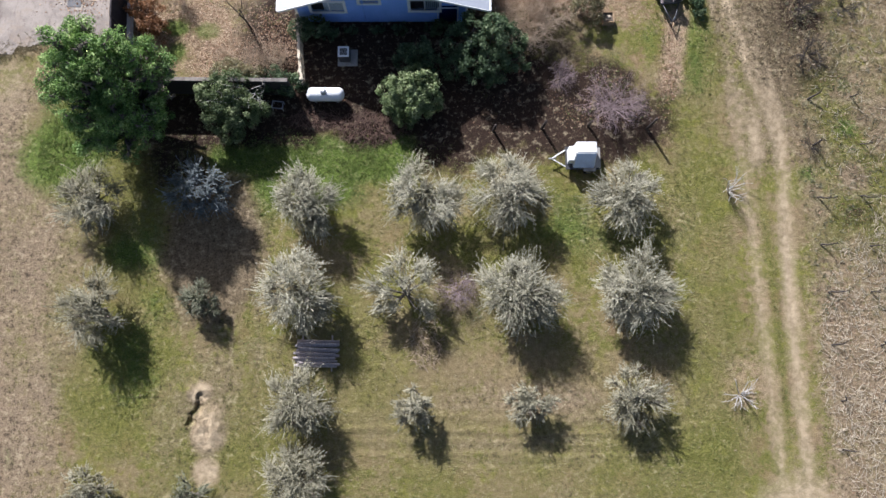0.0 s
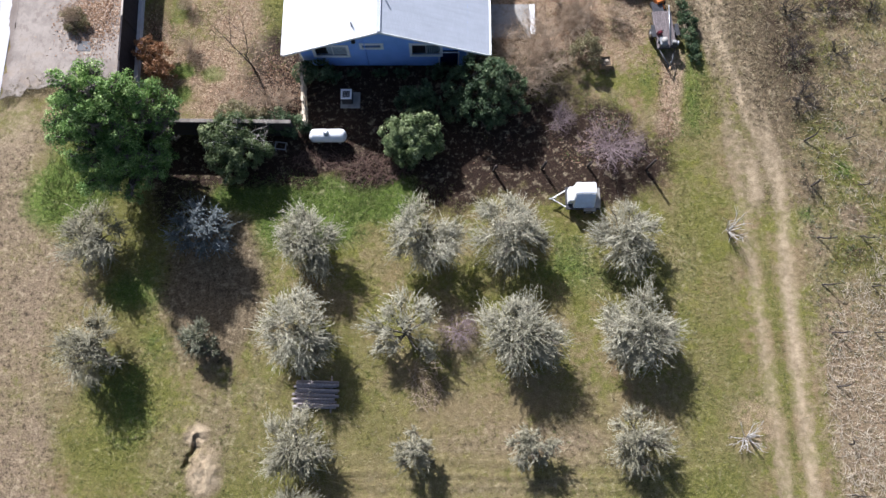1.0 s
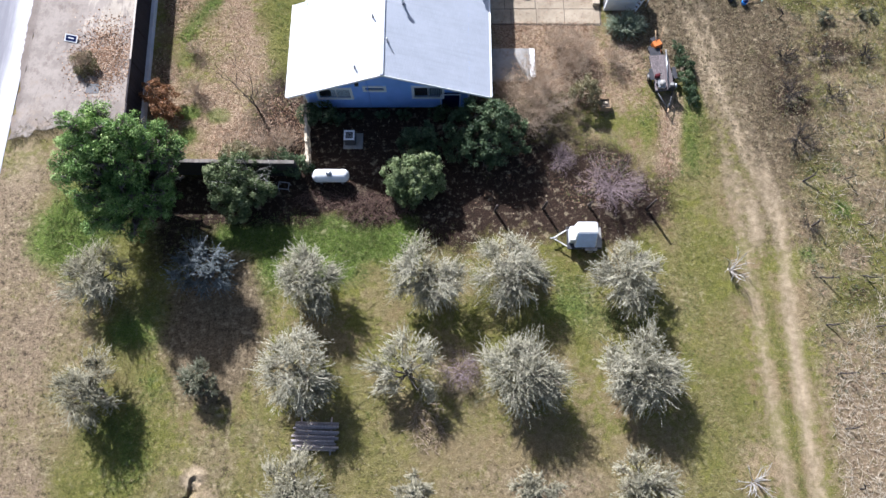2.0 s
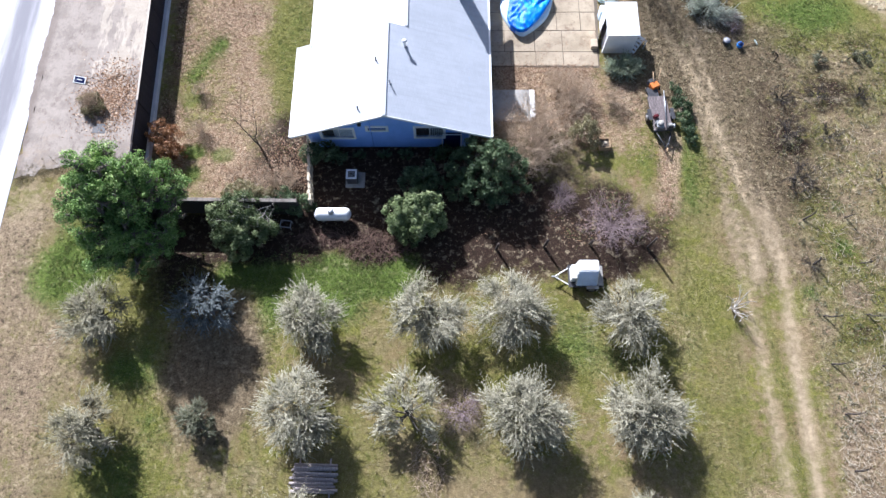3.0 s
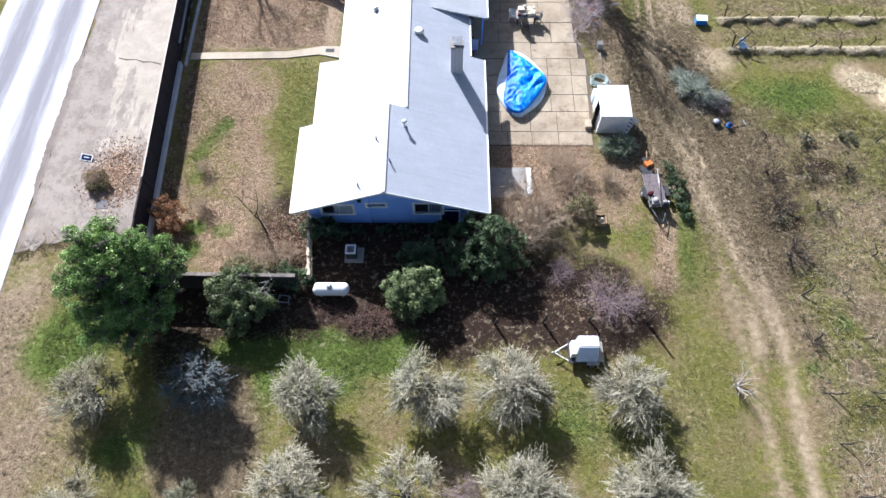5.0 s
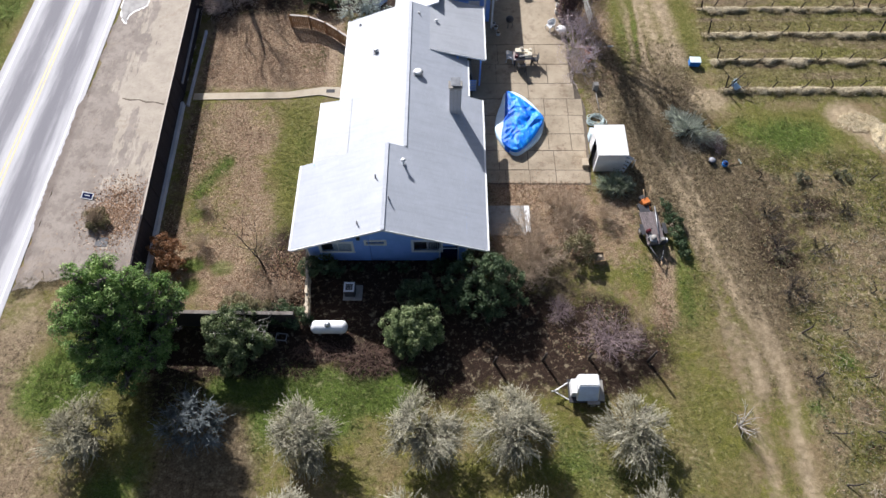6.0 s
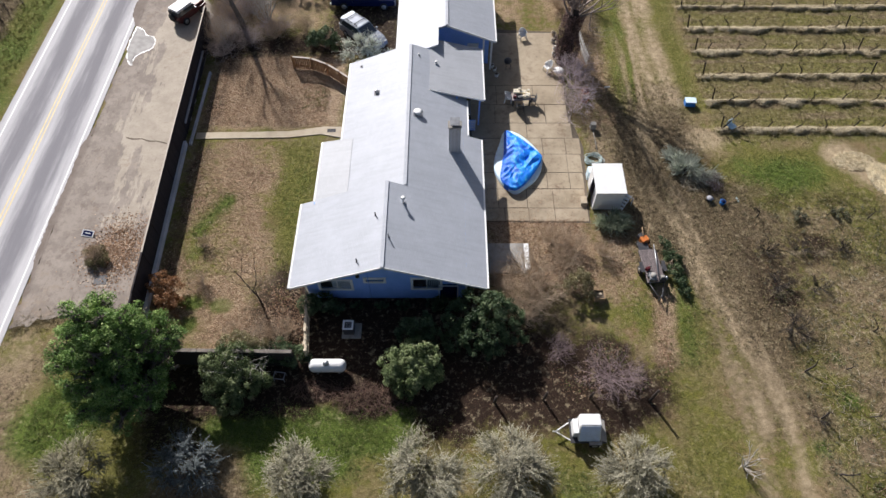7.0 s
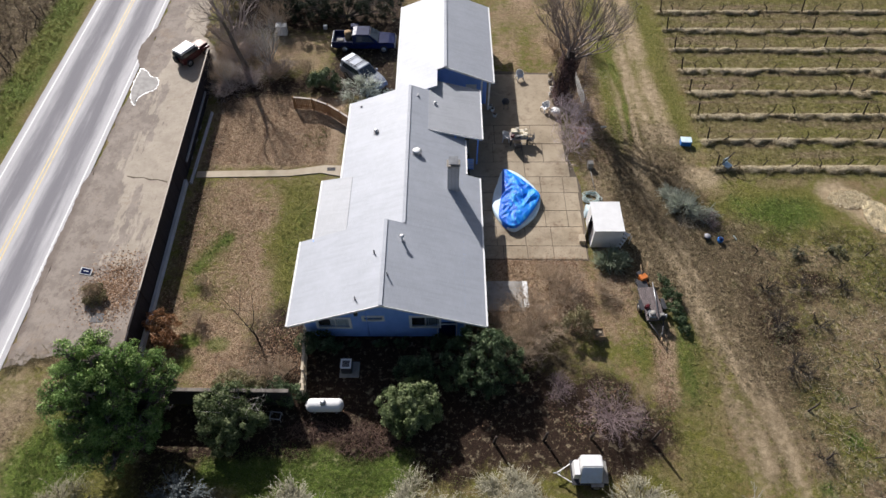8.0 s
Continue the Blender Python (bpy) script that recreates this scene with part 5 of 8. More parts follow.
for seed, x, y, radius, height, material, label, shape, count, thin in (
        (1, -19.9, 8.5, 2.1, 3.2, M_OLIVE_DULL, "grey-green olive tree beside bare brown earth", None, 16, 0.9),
        (2, -13.8, 8.95, 1.75, 3.2, M_SHADE_OLIVE, BLUE_GREY, LAYERED, 0, 1.0),
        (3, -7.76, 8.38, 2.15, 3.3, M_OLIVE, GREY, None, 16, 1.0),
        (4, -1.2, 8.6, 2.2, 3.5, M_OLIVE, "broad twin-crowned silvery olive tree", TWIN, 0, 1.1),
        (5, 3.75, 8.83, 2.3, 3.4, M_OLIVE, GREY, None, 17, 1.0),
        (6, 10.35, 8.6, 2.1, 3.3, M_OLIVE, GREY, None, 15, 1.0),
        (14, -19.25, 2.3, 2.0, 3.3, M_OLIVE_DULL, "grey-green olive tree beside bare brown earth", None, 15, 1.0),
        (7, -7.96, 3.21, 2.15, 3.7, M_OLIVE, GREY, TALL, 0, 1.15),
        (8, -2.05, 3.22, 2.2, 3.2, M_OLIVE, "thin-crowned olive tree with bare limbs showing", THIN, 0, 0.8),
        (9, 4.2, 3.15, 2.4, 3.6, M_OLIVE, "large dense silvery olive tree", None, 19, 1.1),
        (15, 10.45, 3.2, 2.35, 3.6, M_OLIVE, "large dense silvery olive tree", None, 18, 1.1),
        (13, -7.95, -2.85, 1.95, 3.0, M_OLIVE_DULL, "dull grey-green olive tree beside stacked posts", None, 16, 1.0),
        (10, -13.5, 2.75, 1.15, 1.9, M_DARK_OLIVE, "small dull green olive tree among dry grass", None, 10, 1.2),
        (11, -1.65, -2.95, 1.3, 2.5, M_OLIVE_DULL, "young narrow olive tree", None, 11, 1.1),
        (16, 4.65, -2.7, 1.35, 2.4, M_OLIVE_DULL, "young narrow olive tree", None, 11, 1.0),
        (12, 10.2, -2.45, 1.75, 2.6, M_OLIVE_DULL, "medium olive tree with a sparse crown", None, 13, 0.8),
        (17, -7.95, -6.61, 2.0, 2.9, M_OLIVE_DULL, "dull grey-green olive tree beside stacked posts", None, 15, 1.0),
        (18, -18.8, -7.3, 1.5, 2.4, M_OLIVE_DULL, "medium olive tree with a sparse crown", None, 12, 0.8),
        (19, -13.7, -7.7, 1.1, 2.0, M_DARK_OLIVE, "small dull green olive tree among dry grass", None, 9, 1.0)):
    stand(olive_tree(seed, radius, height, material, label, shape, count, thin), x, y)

r0 = np.random.default_rng(77)
big = [(-1.9, 1.4, 3.3, 1.3), (-0.3, 2.2, 3.5, 1.3), (1.4, 1.9, 3.4, 1.2), (-2.7, 0.2, 2.9, 1.1), (-0.9, 0.5, 4.5, 1.4), (0.9, 0.5, 4.3, 1.3), (2.5, 1.0, 3.3, 0.95), (-1.8, -1.0, 3.6, 1.2), (0.2, -0.9, 4.1, 1.3),
       (2.0, -0.9, 3.3, 1.1), (-0.7, -2.1, 2.8, 1.1), (1.1, -2.3, 2.7, 1.1), (2.3, -2.3, 2.2, 0.9), (-2.0, -1.9, 2.3, 0.9), (3.2, 1.1, 2.5, 0.8), (0.1, 0.2, 2.7, 1.9), (3.3, 0.2, 2.2, 0.7)]
big = [(x * 0.72, y * 0.86, z * 1.3 - 0.2, r * 0.86) for x, y, z, r in big] + [(1.9, -2.2, 1.7, 0.8), (0.6, -2.9, 1.5, 0.9), (-0.8, -2.8, 1.6, 0.9), (2.4, -1.3, 2.2, 0.7), (3.0, 1.3, 2.4, 0.6), (2.5, 2.0, 3.0, 0.75)]
def clumps(lobes, r, n=8, size=0.46):
    """Breaks each large clump into smaller rounded ones."""
    out = []
    for x, y, z, q in lobes:
        out.append((x, y, z - 0.1, q * 0.7))
        for _ in range(n):
            d = unit(r.normal(size=3) + np.array([0, 0, 0.35]))
            out.append((x + d[0] * q * 0.78, y + d[1] * q * 0.78, z + d[2] * q * 0.7, q * size * r.uniform(0.8, 1.2)))
    return out


RISE = 0.965
big = [(x * RISE, y * RISE, 36 - RISE * (36 - z), q * RISE) for x, y, z, q in big]
big += [(1.5, -1.0, 1.7, 0.9), (0.3, -1.7, 1.6, 0.9), (-0.9, -1.5, 1.8, 0.9), (2.0, 0.2, 2.0, 0.8), (0.6, -0.6, 2.2, 1.1)]
big = clumps(big, r0, 7)
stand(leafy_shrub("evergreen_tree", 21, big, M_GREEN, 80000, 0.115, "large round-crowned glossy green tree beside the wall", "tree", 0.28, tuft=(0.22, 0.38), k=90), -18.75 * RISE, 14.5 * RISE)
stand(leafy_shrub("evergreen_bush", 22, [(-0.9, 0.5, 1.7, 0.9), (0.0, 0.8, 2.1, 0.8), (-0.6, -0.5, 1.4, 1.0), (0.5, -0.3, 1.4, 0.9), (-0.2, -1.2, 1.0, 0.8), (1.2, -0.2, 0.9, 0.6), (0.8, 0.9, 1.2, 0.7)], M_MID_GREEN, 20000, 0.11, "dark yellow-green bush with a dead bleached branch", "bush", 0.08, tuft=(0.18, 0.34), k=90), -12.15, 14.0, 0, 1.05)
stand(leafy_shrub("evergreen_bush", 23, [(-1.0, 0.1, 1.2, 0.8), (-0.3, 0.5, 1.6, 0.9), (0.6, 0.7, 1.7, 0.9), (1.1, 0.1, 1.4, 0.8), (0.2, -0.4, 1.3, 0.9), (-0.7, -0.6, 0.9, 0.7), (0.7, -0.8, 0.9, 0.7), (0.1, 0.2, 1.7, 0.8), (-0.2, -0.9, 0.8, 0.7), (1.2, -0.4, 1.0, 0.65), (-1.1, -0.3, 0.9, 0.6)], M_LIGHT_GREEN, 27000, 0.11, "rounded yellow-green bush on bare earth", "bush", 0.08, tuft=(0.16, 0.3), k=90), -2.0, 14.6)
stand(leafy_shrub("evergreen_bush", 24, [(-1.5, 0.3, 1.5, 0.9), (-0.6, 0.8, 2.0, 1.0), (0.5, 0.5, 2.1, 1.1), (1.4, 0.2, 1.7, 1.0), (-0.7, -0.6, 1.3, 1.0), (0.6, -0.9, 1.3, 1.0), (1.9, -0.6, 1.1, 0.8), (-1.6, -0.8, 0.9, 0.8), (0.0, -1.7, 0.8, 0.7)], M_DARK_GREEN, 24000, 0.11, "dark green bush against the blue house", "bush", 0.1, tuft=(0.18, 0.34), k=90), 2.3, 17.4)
stand(leafy_shrub("evergreen_bush", 25, [(-0.6, 0, 1.1, 0.7), (0.3, 0.2, 1.4, 0.8), (0.8, -0.2, 0.9, 0.6)], M_DARK_GREEN, 4500, 0.13, "dark bush in the shade of the house", "bush", 0.06), -1.7, 17.0)
stand(leafy_shrub("evergreen_bush", 26, [(-0.5, 0, 0.8, 0.6), (0.4, 0.1, 0.9, 0.6), (1.1, -0.1, 0.6, 0.5)], M_DARK_GREEN, 3800, 0.12, "low dark bush at the house corner", "bush", 0.05), -8.0, 19.0)
stand(leafy_shrub("evergreen_bush", 27, [(-0.7, 0, 0.9, 0.6), (0.2, 0.3, 1.1, 0.7), (0.9, 0.1, 0.8, 0.6), (1.5, 0.2, 0.6, 0.5)], M_DARK_GREEN, 4500, 0.12, "dark ivy-like bush on the low wall", "bush", 0.05), -10.2, 15.4)
stand(leafy_shrub("wall_bush", 31, [(-0.9, 0, 1.2, 0.5), (-0.2, 0.2, 1.5, 0.55), (0.5, 0.1, 1.4, 0.5), (1.1, 0.0, 1.2, 0.5), (0.1, -0.4, 1.0, 0.5)], M_DULL_SHRUB, 4200, 0.11, "dull grey-green bush growing over the block wall", "bush", 0.05, bark=M_TWIG), -12.2, 16.0)
stand(leafy_shrub("rusty_shrub", 28, [(-0.3, 0.4, 0.8, 0.7), (0.4, 0.1, 0.7, 0.6), (0.2, -0.7, 0.6, 0.6), (0.9, -1.0, 0.5, 0.5)], M_ORANGE, 4500, 0.11, "rust-brown shrub beside the dark fence", "shrub", 0.05, bark=M_TWIG), -17.9, 20.1, 0, 1.05)
stand(spray_bush(29, 1.05, 0.7, M_SPIKY, 300, "spiky grey-green shrub beside the white shed", lobes=[(-0.7, 0, 0.3, 0.45), (0.1, 0.2, 0.4, 0.5), (0.8, 0.0, 0.3, 0.45), (0.3, -0.4, 0.25, 0.4), (-0.3, -0.3, 0.25, 0.4)], name="green_shrub", category="shrub", group="leafy shrubs", floor=0.08), 11.7, 25.7)

# ---- leafless shrubs, trees and vines ----
star = bare_plant("bare_sapling", 41, 17, 0.75, 0.024, 1, M_PALE_BARK, "bleached leafless sapling with splayed branches", "sapling", 0.3, 0.1, 2, 0.6, "bare saplings by the track")
stand(star, 16.5, -2.5, 0, 1.05)
stand(bare_plant("bare_sapling", 42, 11, 1.0, 0.03, 1, M_PALE_BARK, "pale leafless sapling at the edge of the track", "sapling", 0.5, 0.2, 2, 1.2, "bare saplings by the track"), 16.7, 9.2)
mauve = bare_plant("bare_shrub", 43, 26, 0.95, 0.026, 3, M_MAUVE_TWIG, "leafless shrub of tangled mauve twigs", "shrub", 0.75, 0.05, 3, 0.7, "leafless shrubs", taper=0.74)
stand(mauve, 10.0, 14.4, 0, 1.15)
stand(copy_thing(mauve, pose(0, 0, 0)), 7.1, 16.2, 100, 0.6)
stand(copy_thing(mauve, pose(0, 0, 0)), 0.8, 3.3, 50, 0.72)
stand(copy_thing(mauve, pose(0, 0, 0)), 19.4, 29.4, 160, 0.55)
lilac = bare_plant("bare_shrub", 57, 13, 1.1, 0.03, 3, M_LILAC_TWIG, "sparse leafless shrub of pale lilac twigs", "shrub", 0.7, 0.1, 3, 0.8, "leafless shrubs by the patio", taper=0.68)
stand(lilac, 10.4, 39.6, 0, 1.35)
for x, y, a, sc in ((10.2, 36.8, 200, 0.95), (10.9, 37.9, 80, 0.9), (10.9, 41.3, 120, 1.0)):
    stand(copy_thing(lilac, pose(0, 0, 0)), x, y, a, sc)
tan = bare_plant("bare_shrub", 44, 26, 1.05, 0.026, 3, M_TWIG, "leafless tan shrub with a thicket of fine twigs", "shrub", 0.6, 0.2, 3, 1.1, "leafless shrubs", taper=0.76)
stand(tan, 5.6, 21.4, 0, 1.1)
stand(copy_thing(tan, pose(0, 0, 0)), 4.6, 19.2, 120, 1.0)
for x, y, a, sc in ((5.9, 20.0, 150, 1.1), (5.2, 18.6, 260, 0.95), (7.4, 24.3, 45, 0.8), (10.8, 23.3, 100, 0.55), (8.6, 23.7, 280, 0.75)):
    stand(copy_thing(tan, pose(0, 0, 0)), x, y, a, sc)
stand(copy_thing(tan, pose(0, 0, 0)), -11.0, 17.0, 60, 0.75)
stand(copy_thing(tan, pose(0, 0, 0)), -9.8, 17.3, 10, 0.6)
stand(copy_thing(tan, pose(0, 0, 0)), -16.0, 21.0, 40, 0.5)
stand(copy_thing(tan, pose(0, 0, 0)), -23.4, 23.0, 70, 0.42)
stand(copy_thing(tan, pose(0, 0, 0)), -11.9, 15.9, 170, 0.85)
stand(copy_thing(tan, pose(0, 0, 0)), -13.2, 17.5, 90, 0.45)
stand(copy_thing(tan, pose(0, 0, 0)), -16.4, 24.0, 140, 0.4)
stand(leafy_shrub("green_shrub", 45, [(-0.5, 0, 0.7, 0.5), (0.3, 0.2, 0.9, 0.6), (0.7, -0.3, 0.6, 0.5)], M_DULL_SHRUB, 2600, 0.11, "dull green shrub among leafless twigs", "shrub", 0.05, bark=M_TWIG), 8.4, 20.5, 0, 1.15)
stand(bare_plant("young_tree", 46, 1, 2.9, 0.085, 3, M_DARK_BARK, "slender leafless young tree in the yard", "tree", 0.42, 0.35, 2, 1.0, shrink=0.75), -11.9, 19.6)
stand(leafy_shrub("low_shrub", 47, [(-0.5, 0.2, 0.25, 0.35), (0.35, 0.15, 0.3, 0.4), (0.0, -0.6, 0.2, 0.35), (0.6, -0.4, 0.15, 0.3), (-0.55, -0.35, 0.15, 0.3), (0.0, 0.5, 0.2, 0.3)], M_DULL_SHRUB, 2600, 0.11, "low olive-green shrub on the roadside concrete", "shrub", 0.04, bark=M_TWIG), -23.4, 23.0)
stand(copy_thing(tan, pose(0, 0, 0)), -23.5, 23.1, 40, 0.5)
tree = bare_plant("bare_tree", 48, 4, 2.6, 0.12, 4, M_HAZE_TWIG, "tall leafless grey tree behind the yard", "tree", 0.5, 0.3, 3, 1.6, "leafless trees behind the yard", 0.7)
stand(tree, -19.6, 52.4, 220)
for x, y, a, s in ((-19.6, 58.0, 170, 1.0), (-21.6, 55.4, 60, 0.9)):
    stand(copy_thing(tree, pose(0, 0, 0)), x, y, a, s)
# the leaning trunk behind the yard, and a pale many-stemmed tree beside it
leaning = thing("bare_tree", pose(-17.35, 46.3, 0), "leaning leafless tree with a thick grey-brown trunk", "tree")
rl = np.random.default_rng(55)
lean = [np.array(p) for p in ((0, 0, -0.1), (-0.12, 0.1, 1.2), (-0.45, 0.15, 2.6), (-0.7, 0.3, 3.9), (-1.0, 0.4, 5.2))]
tubes("trunk", [(a, b, r0, r1) for a, b, r0, r1 in zip(lean[:-1], lean[1:], (0.26, 0.22, 0.19, 0.16), (0.22, 0.19, 0.16, 0.12))], M_BARK, leaning, 9)
segs = []
for i in range(14):
    a = i * 2.4 + rl.uniform(-0.3, 0.3)
    segs += limbs(rl, lean[(2, 3, 4, 4)[i % 4]], (math.cos(a) - 0.25, math.sin(a) * 0.9, 0.9), 1.7, 0.055, 3, 0.5, 3, 0.25, 0.16, 0.7)
tubes("woody_crown", segs, M_GREY_TWIG, leaning, 3)
pale_tree = bare_plant("bare_tree", 58, 9, 2.1, 0.07, 3, M_PALE_BARK, "pale many-stemmed leafless tree behind the yard", "tree", 0.42, 0.3, 3, 1.5, "leafless trees behind the yard", 0.72)
stand(pale_tree, -15.8, 48.0, 20)
stand(copy_thing(pale_tree, pose(0, 0, 0)), -18.7, 44.6, 140, 0.6)
thicket = bare_plant("bare_shrub", 59, 34, 1.0, 0.022, 3, M_HAZE_TWIG, "dense leafless grey-tan thicket beside the fence", "shrub", 0.7, 0.1, 3, 0.8, "leafless thicket behind the yard", taper=0.74)
for i, (x, y, a, s) in enumerate(((-19.4, 49.0, 0, 1.1), (-18.4, 47.6, 70, 1.0), (-19.3, 46.2, 140, 1.05), (-17.9, 45.4, 200, 0.85), (-18.9, 43.6, 260, 0.9), (-16.7, 45.2, 310, 0.75), (-17.2, 49.2, 30, 1.0), (-15.4, 46.2, 90, 0.8), (-20.4, 51.2, 160, 1.1), (-18.4, 51.0, 230, 1.0), (-14.2, 46.9, 280, 0.7))):
    stand(thicket if i == 0 else copy_thing(thicket, pose(0, 0, 0)), x, y, a, s)
for x, y, a, s in ((-19.3, 45.0, 10, 1.1), (-19.0, 48.2, 60, 1.1), (-14.8, 45.8, 200, 0.7), (-12.2, 46.6, 30, 0.7), (-16.0, 53.6, 310, 1.2),
                   (11.8, 46.8, 0, 0.9), (12.4, 50.4, 80, 1.1), (10.4, 50.0, 160, 1.0), (8.0, 22.3, 20, 0.8), (3.7, 20.6, 220, 0.8)):
    stand(copy_thing(tan, pose(0, 0, 0)), x, y, a, s)
oak = thing("bare_tree", pose(10.2, 43.0, 0), "large leafless tree with a thick dark trunk beside the patio", "tree")
rt = np.random.default_rng(49)
trunk_line = [np.array(p) for p in ((0, 0, -0.1), (0.05, 0.05, 1.2), (0.0, 0.2, 2.6), (0.15, 0.3, 3.8), (0.2, 0.4, 4.7))]
segs = [(a, b, r0, r1) for a, b, r0, r1 in zip(trunk_line[:-1], trunk_line[1:], (0.55, 0.5, 0.46, 0.4), (0.5, 0.46, 0.4, 0.3))]
tubes("trunk", segs, M_DARK_BARK, oak, 10)
segs = []
for i in range(18):
    a = i * 2 * math.pi / 18 + rt.uniform(-0.3, 0.3)
    segs += limbs(rt, trunk_line[-1 if i % 3 else -2], (math.cos(a) * (1.35 if i % 2 else 0.8), math.sin(a) * (1.35 if i % 2 else 0.8), 0.9), 2.8, 0.11, 3, 0.45, 3, 0.35, 0.14, 0.68)
tubes("woody_crown", segs, M_GREY_TWIG, oak, 3)
ivy = np.random.default_rng(50)
n = 8000
z = ivy.uniform(0.1, 4.4, n)
a = ivy.uniform(0, 2 * math.pi, n)
rad = 0.84 + 0.16 * np.sin(3 * a + z * 2) + ivy.normal(0, 0.08, n) - 0.05 * z
p = np.stack([rad * np.cos(a) + 0.04 * z, rad * np.sin(a) + 0.09 * z, z], 1)
d = unit(np.stack([np.cos(a) * 0.3, np.sin(a) * 0.3, ivy.normal(-0.6, 0.5, n)], 1))
quads("ivy", leaf_quads(p, d, ivy.uniform(0.08, 0.16, n), ivy.uniform(0.05, 0.1, n), ivy, np.stack([np.cos(a), np.sin(a), 0 * a], 1), 0.4), M_IVY, oak)
# dead bleached branch through the bush
dead = thing("dead_branch", pose(-11.7, 14.6, 0), "bleached dead branches standing in a green bush", "branch")
rd = np.random.default_rng(51)
tubes("woody_limb", limbs(rd, (0, 0, 0), (0.1, 0.2, 1), 2.0, 0.035, 3, 0.75, 2, 0.0) + limbs(rd, (0.2, -0.2, 0), (0.0, -0.35, 1), 1.9, 0.035, 3, 0.75, 2, 0.0) + limbs(rd, (0.2, 0.2, 0), (0.45, 0.3, 1), 2.0, 0.032, 3, 0.75, 2, 0.0), M_PALE_BARK, dead)
# cut olive branches heaped beside the track
stand(spray_bush(52, 1.5, 0.6, M_CUT, 420, "heap of cut grey-green olive branches on bare earth", lobes=[(-1.1, 1.3, 0.2, 0.55), (-0.5, 0.8, 0.22, 0.6), (0.0, 0.1, 0.25, 0.65), (0.6, -0.6, 0.22, 0.6), (-0.7, 0.0, 0.15, 0.5), (1.3, -1.0, 0.15, 0.55), (2.0, -0.7, 0.1, 0.45), (0.5, 0.6, 0.15, 0.5)], floor=0.06, name="olive_cuttings", category="branches", group="olive cuttings"), 17.9, 30.7)
stand(olive_tree(53, 1.9, 1.9, M_CUT, "grey-green olive bush beside a parked car", None, 16, 0.55, (1.35, 0.85), "olive_bush", "bush", "olive bushes"), -6.6, 43.4)
stand(leafy_shrub("green_shrub", 54, [(-0.8, 0, 0.7, 0.7), (0.2, 0.3, 0.9, 0.8), (0.9, -0.2, 0.6, 0.6)], M_DARK_GREEN, 5000, 0.13, "dark green shrub behind the yard fence", "shrub", 0.06), -10.2, 44.6)


def heap(name, seed, cx, cy, rx, ry, h, count, length, radius, material, label, category, kind=""):
    """Loose sticks lying over one another."""
    r = np.random.default_rng(seed)
    segs = []
    for _ in range(count):
        a, q = r.uniform(0, 2 * math.pi), math.sqrt(r.random())
        x, y = cx + rx * q * math.cos(a), cy + ry * q * math.sin(a)
        z = 0.03 + h * (1 - q) * r.random()
        t, l = r.uniform(0, math.pi), length * r.uniform(0.4, 1.2)
        d = np.array([math.cos(t), math.sin(t), r.normal(0, 0.18)])
        p = np.array([x, y, max(z, 0.04)]) - d * l / 2
        bend = np.array([r.normal(0, 0.08), r.normal(0, 0.08), 0.06]) * l
        p[2] = max(p[2], 0.02)
        m, e = p + d * l / 2 + bend, p + d * l
        m[2], e[2] = max(m[2], 0.03), max(e[2], 0.02)
        segs += [(p, m, radius, radius * 0.8), (m, e, radius * 0.8, radius * 0.4)]
    ob = tubes(name, segs, material, None, 3)
    return tagged(ob, label, category, kind=kind or "stuff")


stand(leafy_shrub("weed_patch", 55, [(0.0, 1.5, 0.25, 0.4), (0.2, 0.7, 0.3, 0.5), (0.1, -0.2, 0.3, 0.5), (0.35, -1.0, 0.25, 0.45), (0.5, -1.8, 0.15, 0.35), (-0.1, 2.2, 0.2, 0.35), (0.6, 0.2, 0.12, 0.3)], M_DARK_GREEN, 5200, 0.1, "dark leafy weeds growing along the loaded trailer", "weeds", 0.03, bark=M_TWIG), 15.15, 22.0)
heap("brush_pile", 61, -4.4, 13.1, 2.2, 0.9, 0.45, 300, 1.0, 0.014, M_BRUSH, "low pile of reddish cut brushwood on dark earth", "brush pile")
heap("brush_pile", 62, -7.6, 13.7, 1.5, 0.6, 0.2, 130, 0.9, 0.012, M_BRUSH, "scattered cut twigs below the gas tank", "brush pile")
heap("brush_pile", 63, 18.2, 29.6, 1.0, 0.8, 0.3, 150, 0.7, 0.012, M_STRAW, "pale cut twigs beside the olive cuttings", "brush pile")
heap("pruned_canes", 64, 26.5, -1.5, 5.4, 9.5, 0.08, 2600, 0.7, 0.012, M_STRAW, "pale pruned vine canes lying on bare earth", "pruned canes")
heap("pruned_canes", 65, 27.5, 14, 5.5, 8.0, 0.05, 480, 0.6, 0.012, M_STRAW, "thinly scattered pale vine canes on the field", "pruned canes")
heap("pruned_canes", 66, -1.0, 0.6, 1.0, 1.6, 0.1, 110, 0.9, 0.012, M_TWIG, "fallen twigs below a thin olive tree", "fallen twigs")
heap("wood_chips", 67, 32.3, 29.9, 1.1, 1.5, 0.1, 1300, 0.34, 0.022, M_CHIPS, "patch of pale straw and wood chips", "straw")
heap("wood_chips", 68, 30.7, 31.6, 1.6, 0.9, 0.06, 600, 0.34, 0.02, M_CHIPS, "thin scatter of pale straw and wood chips", "straw")


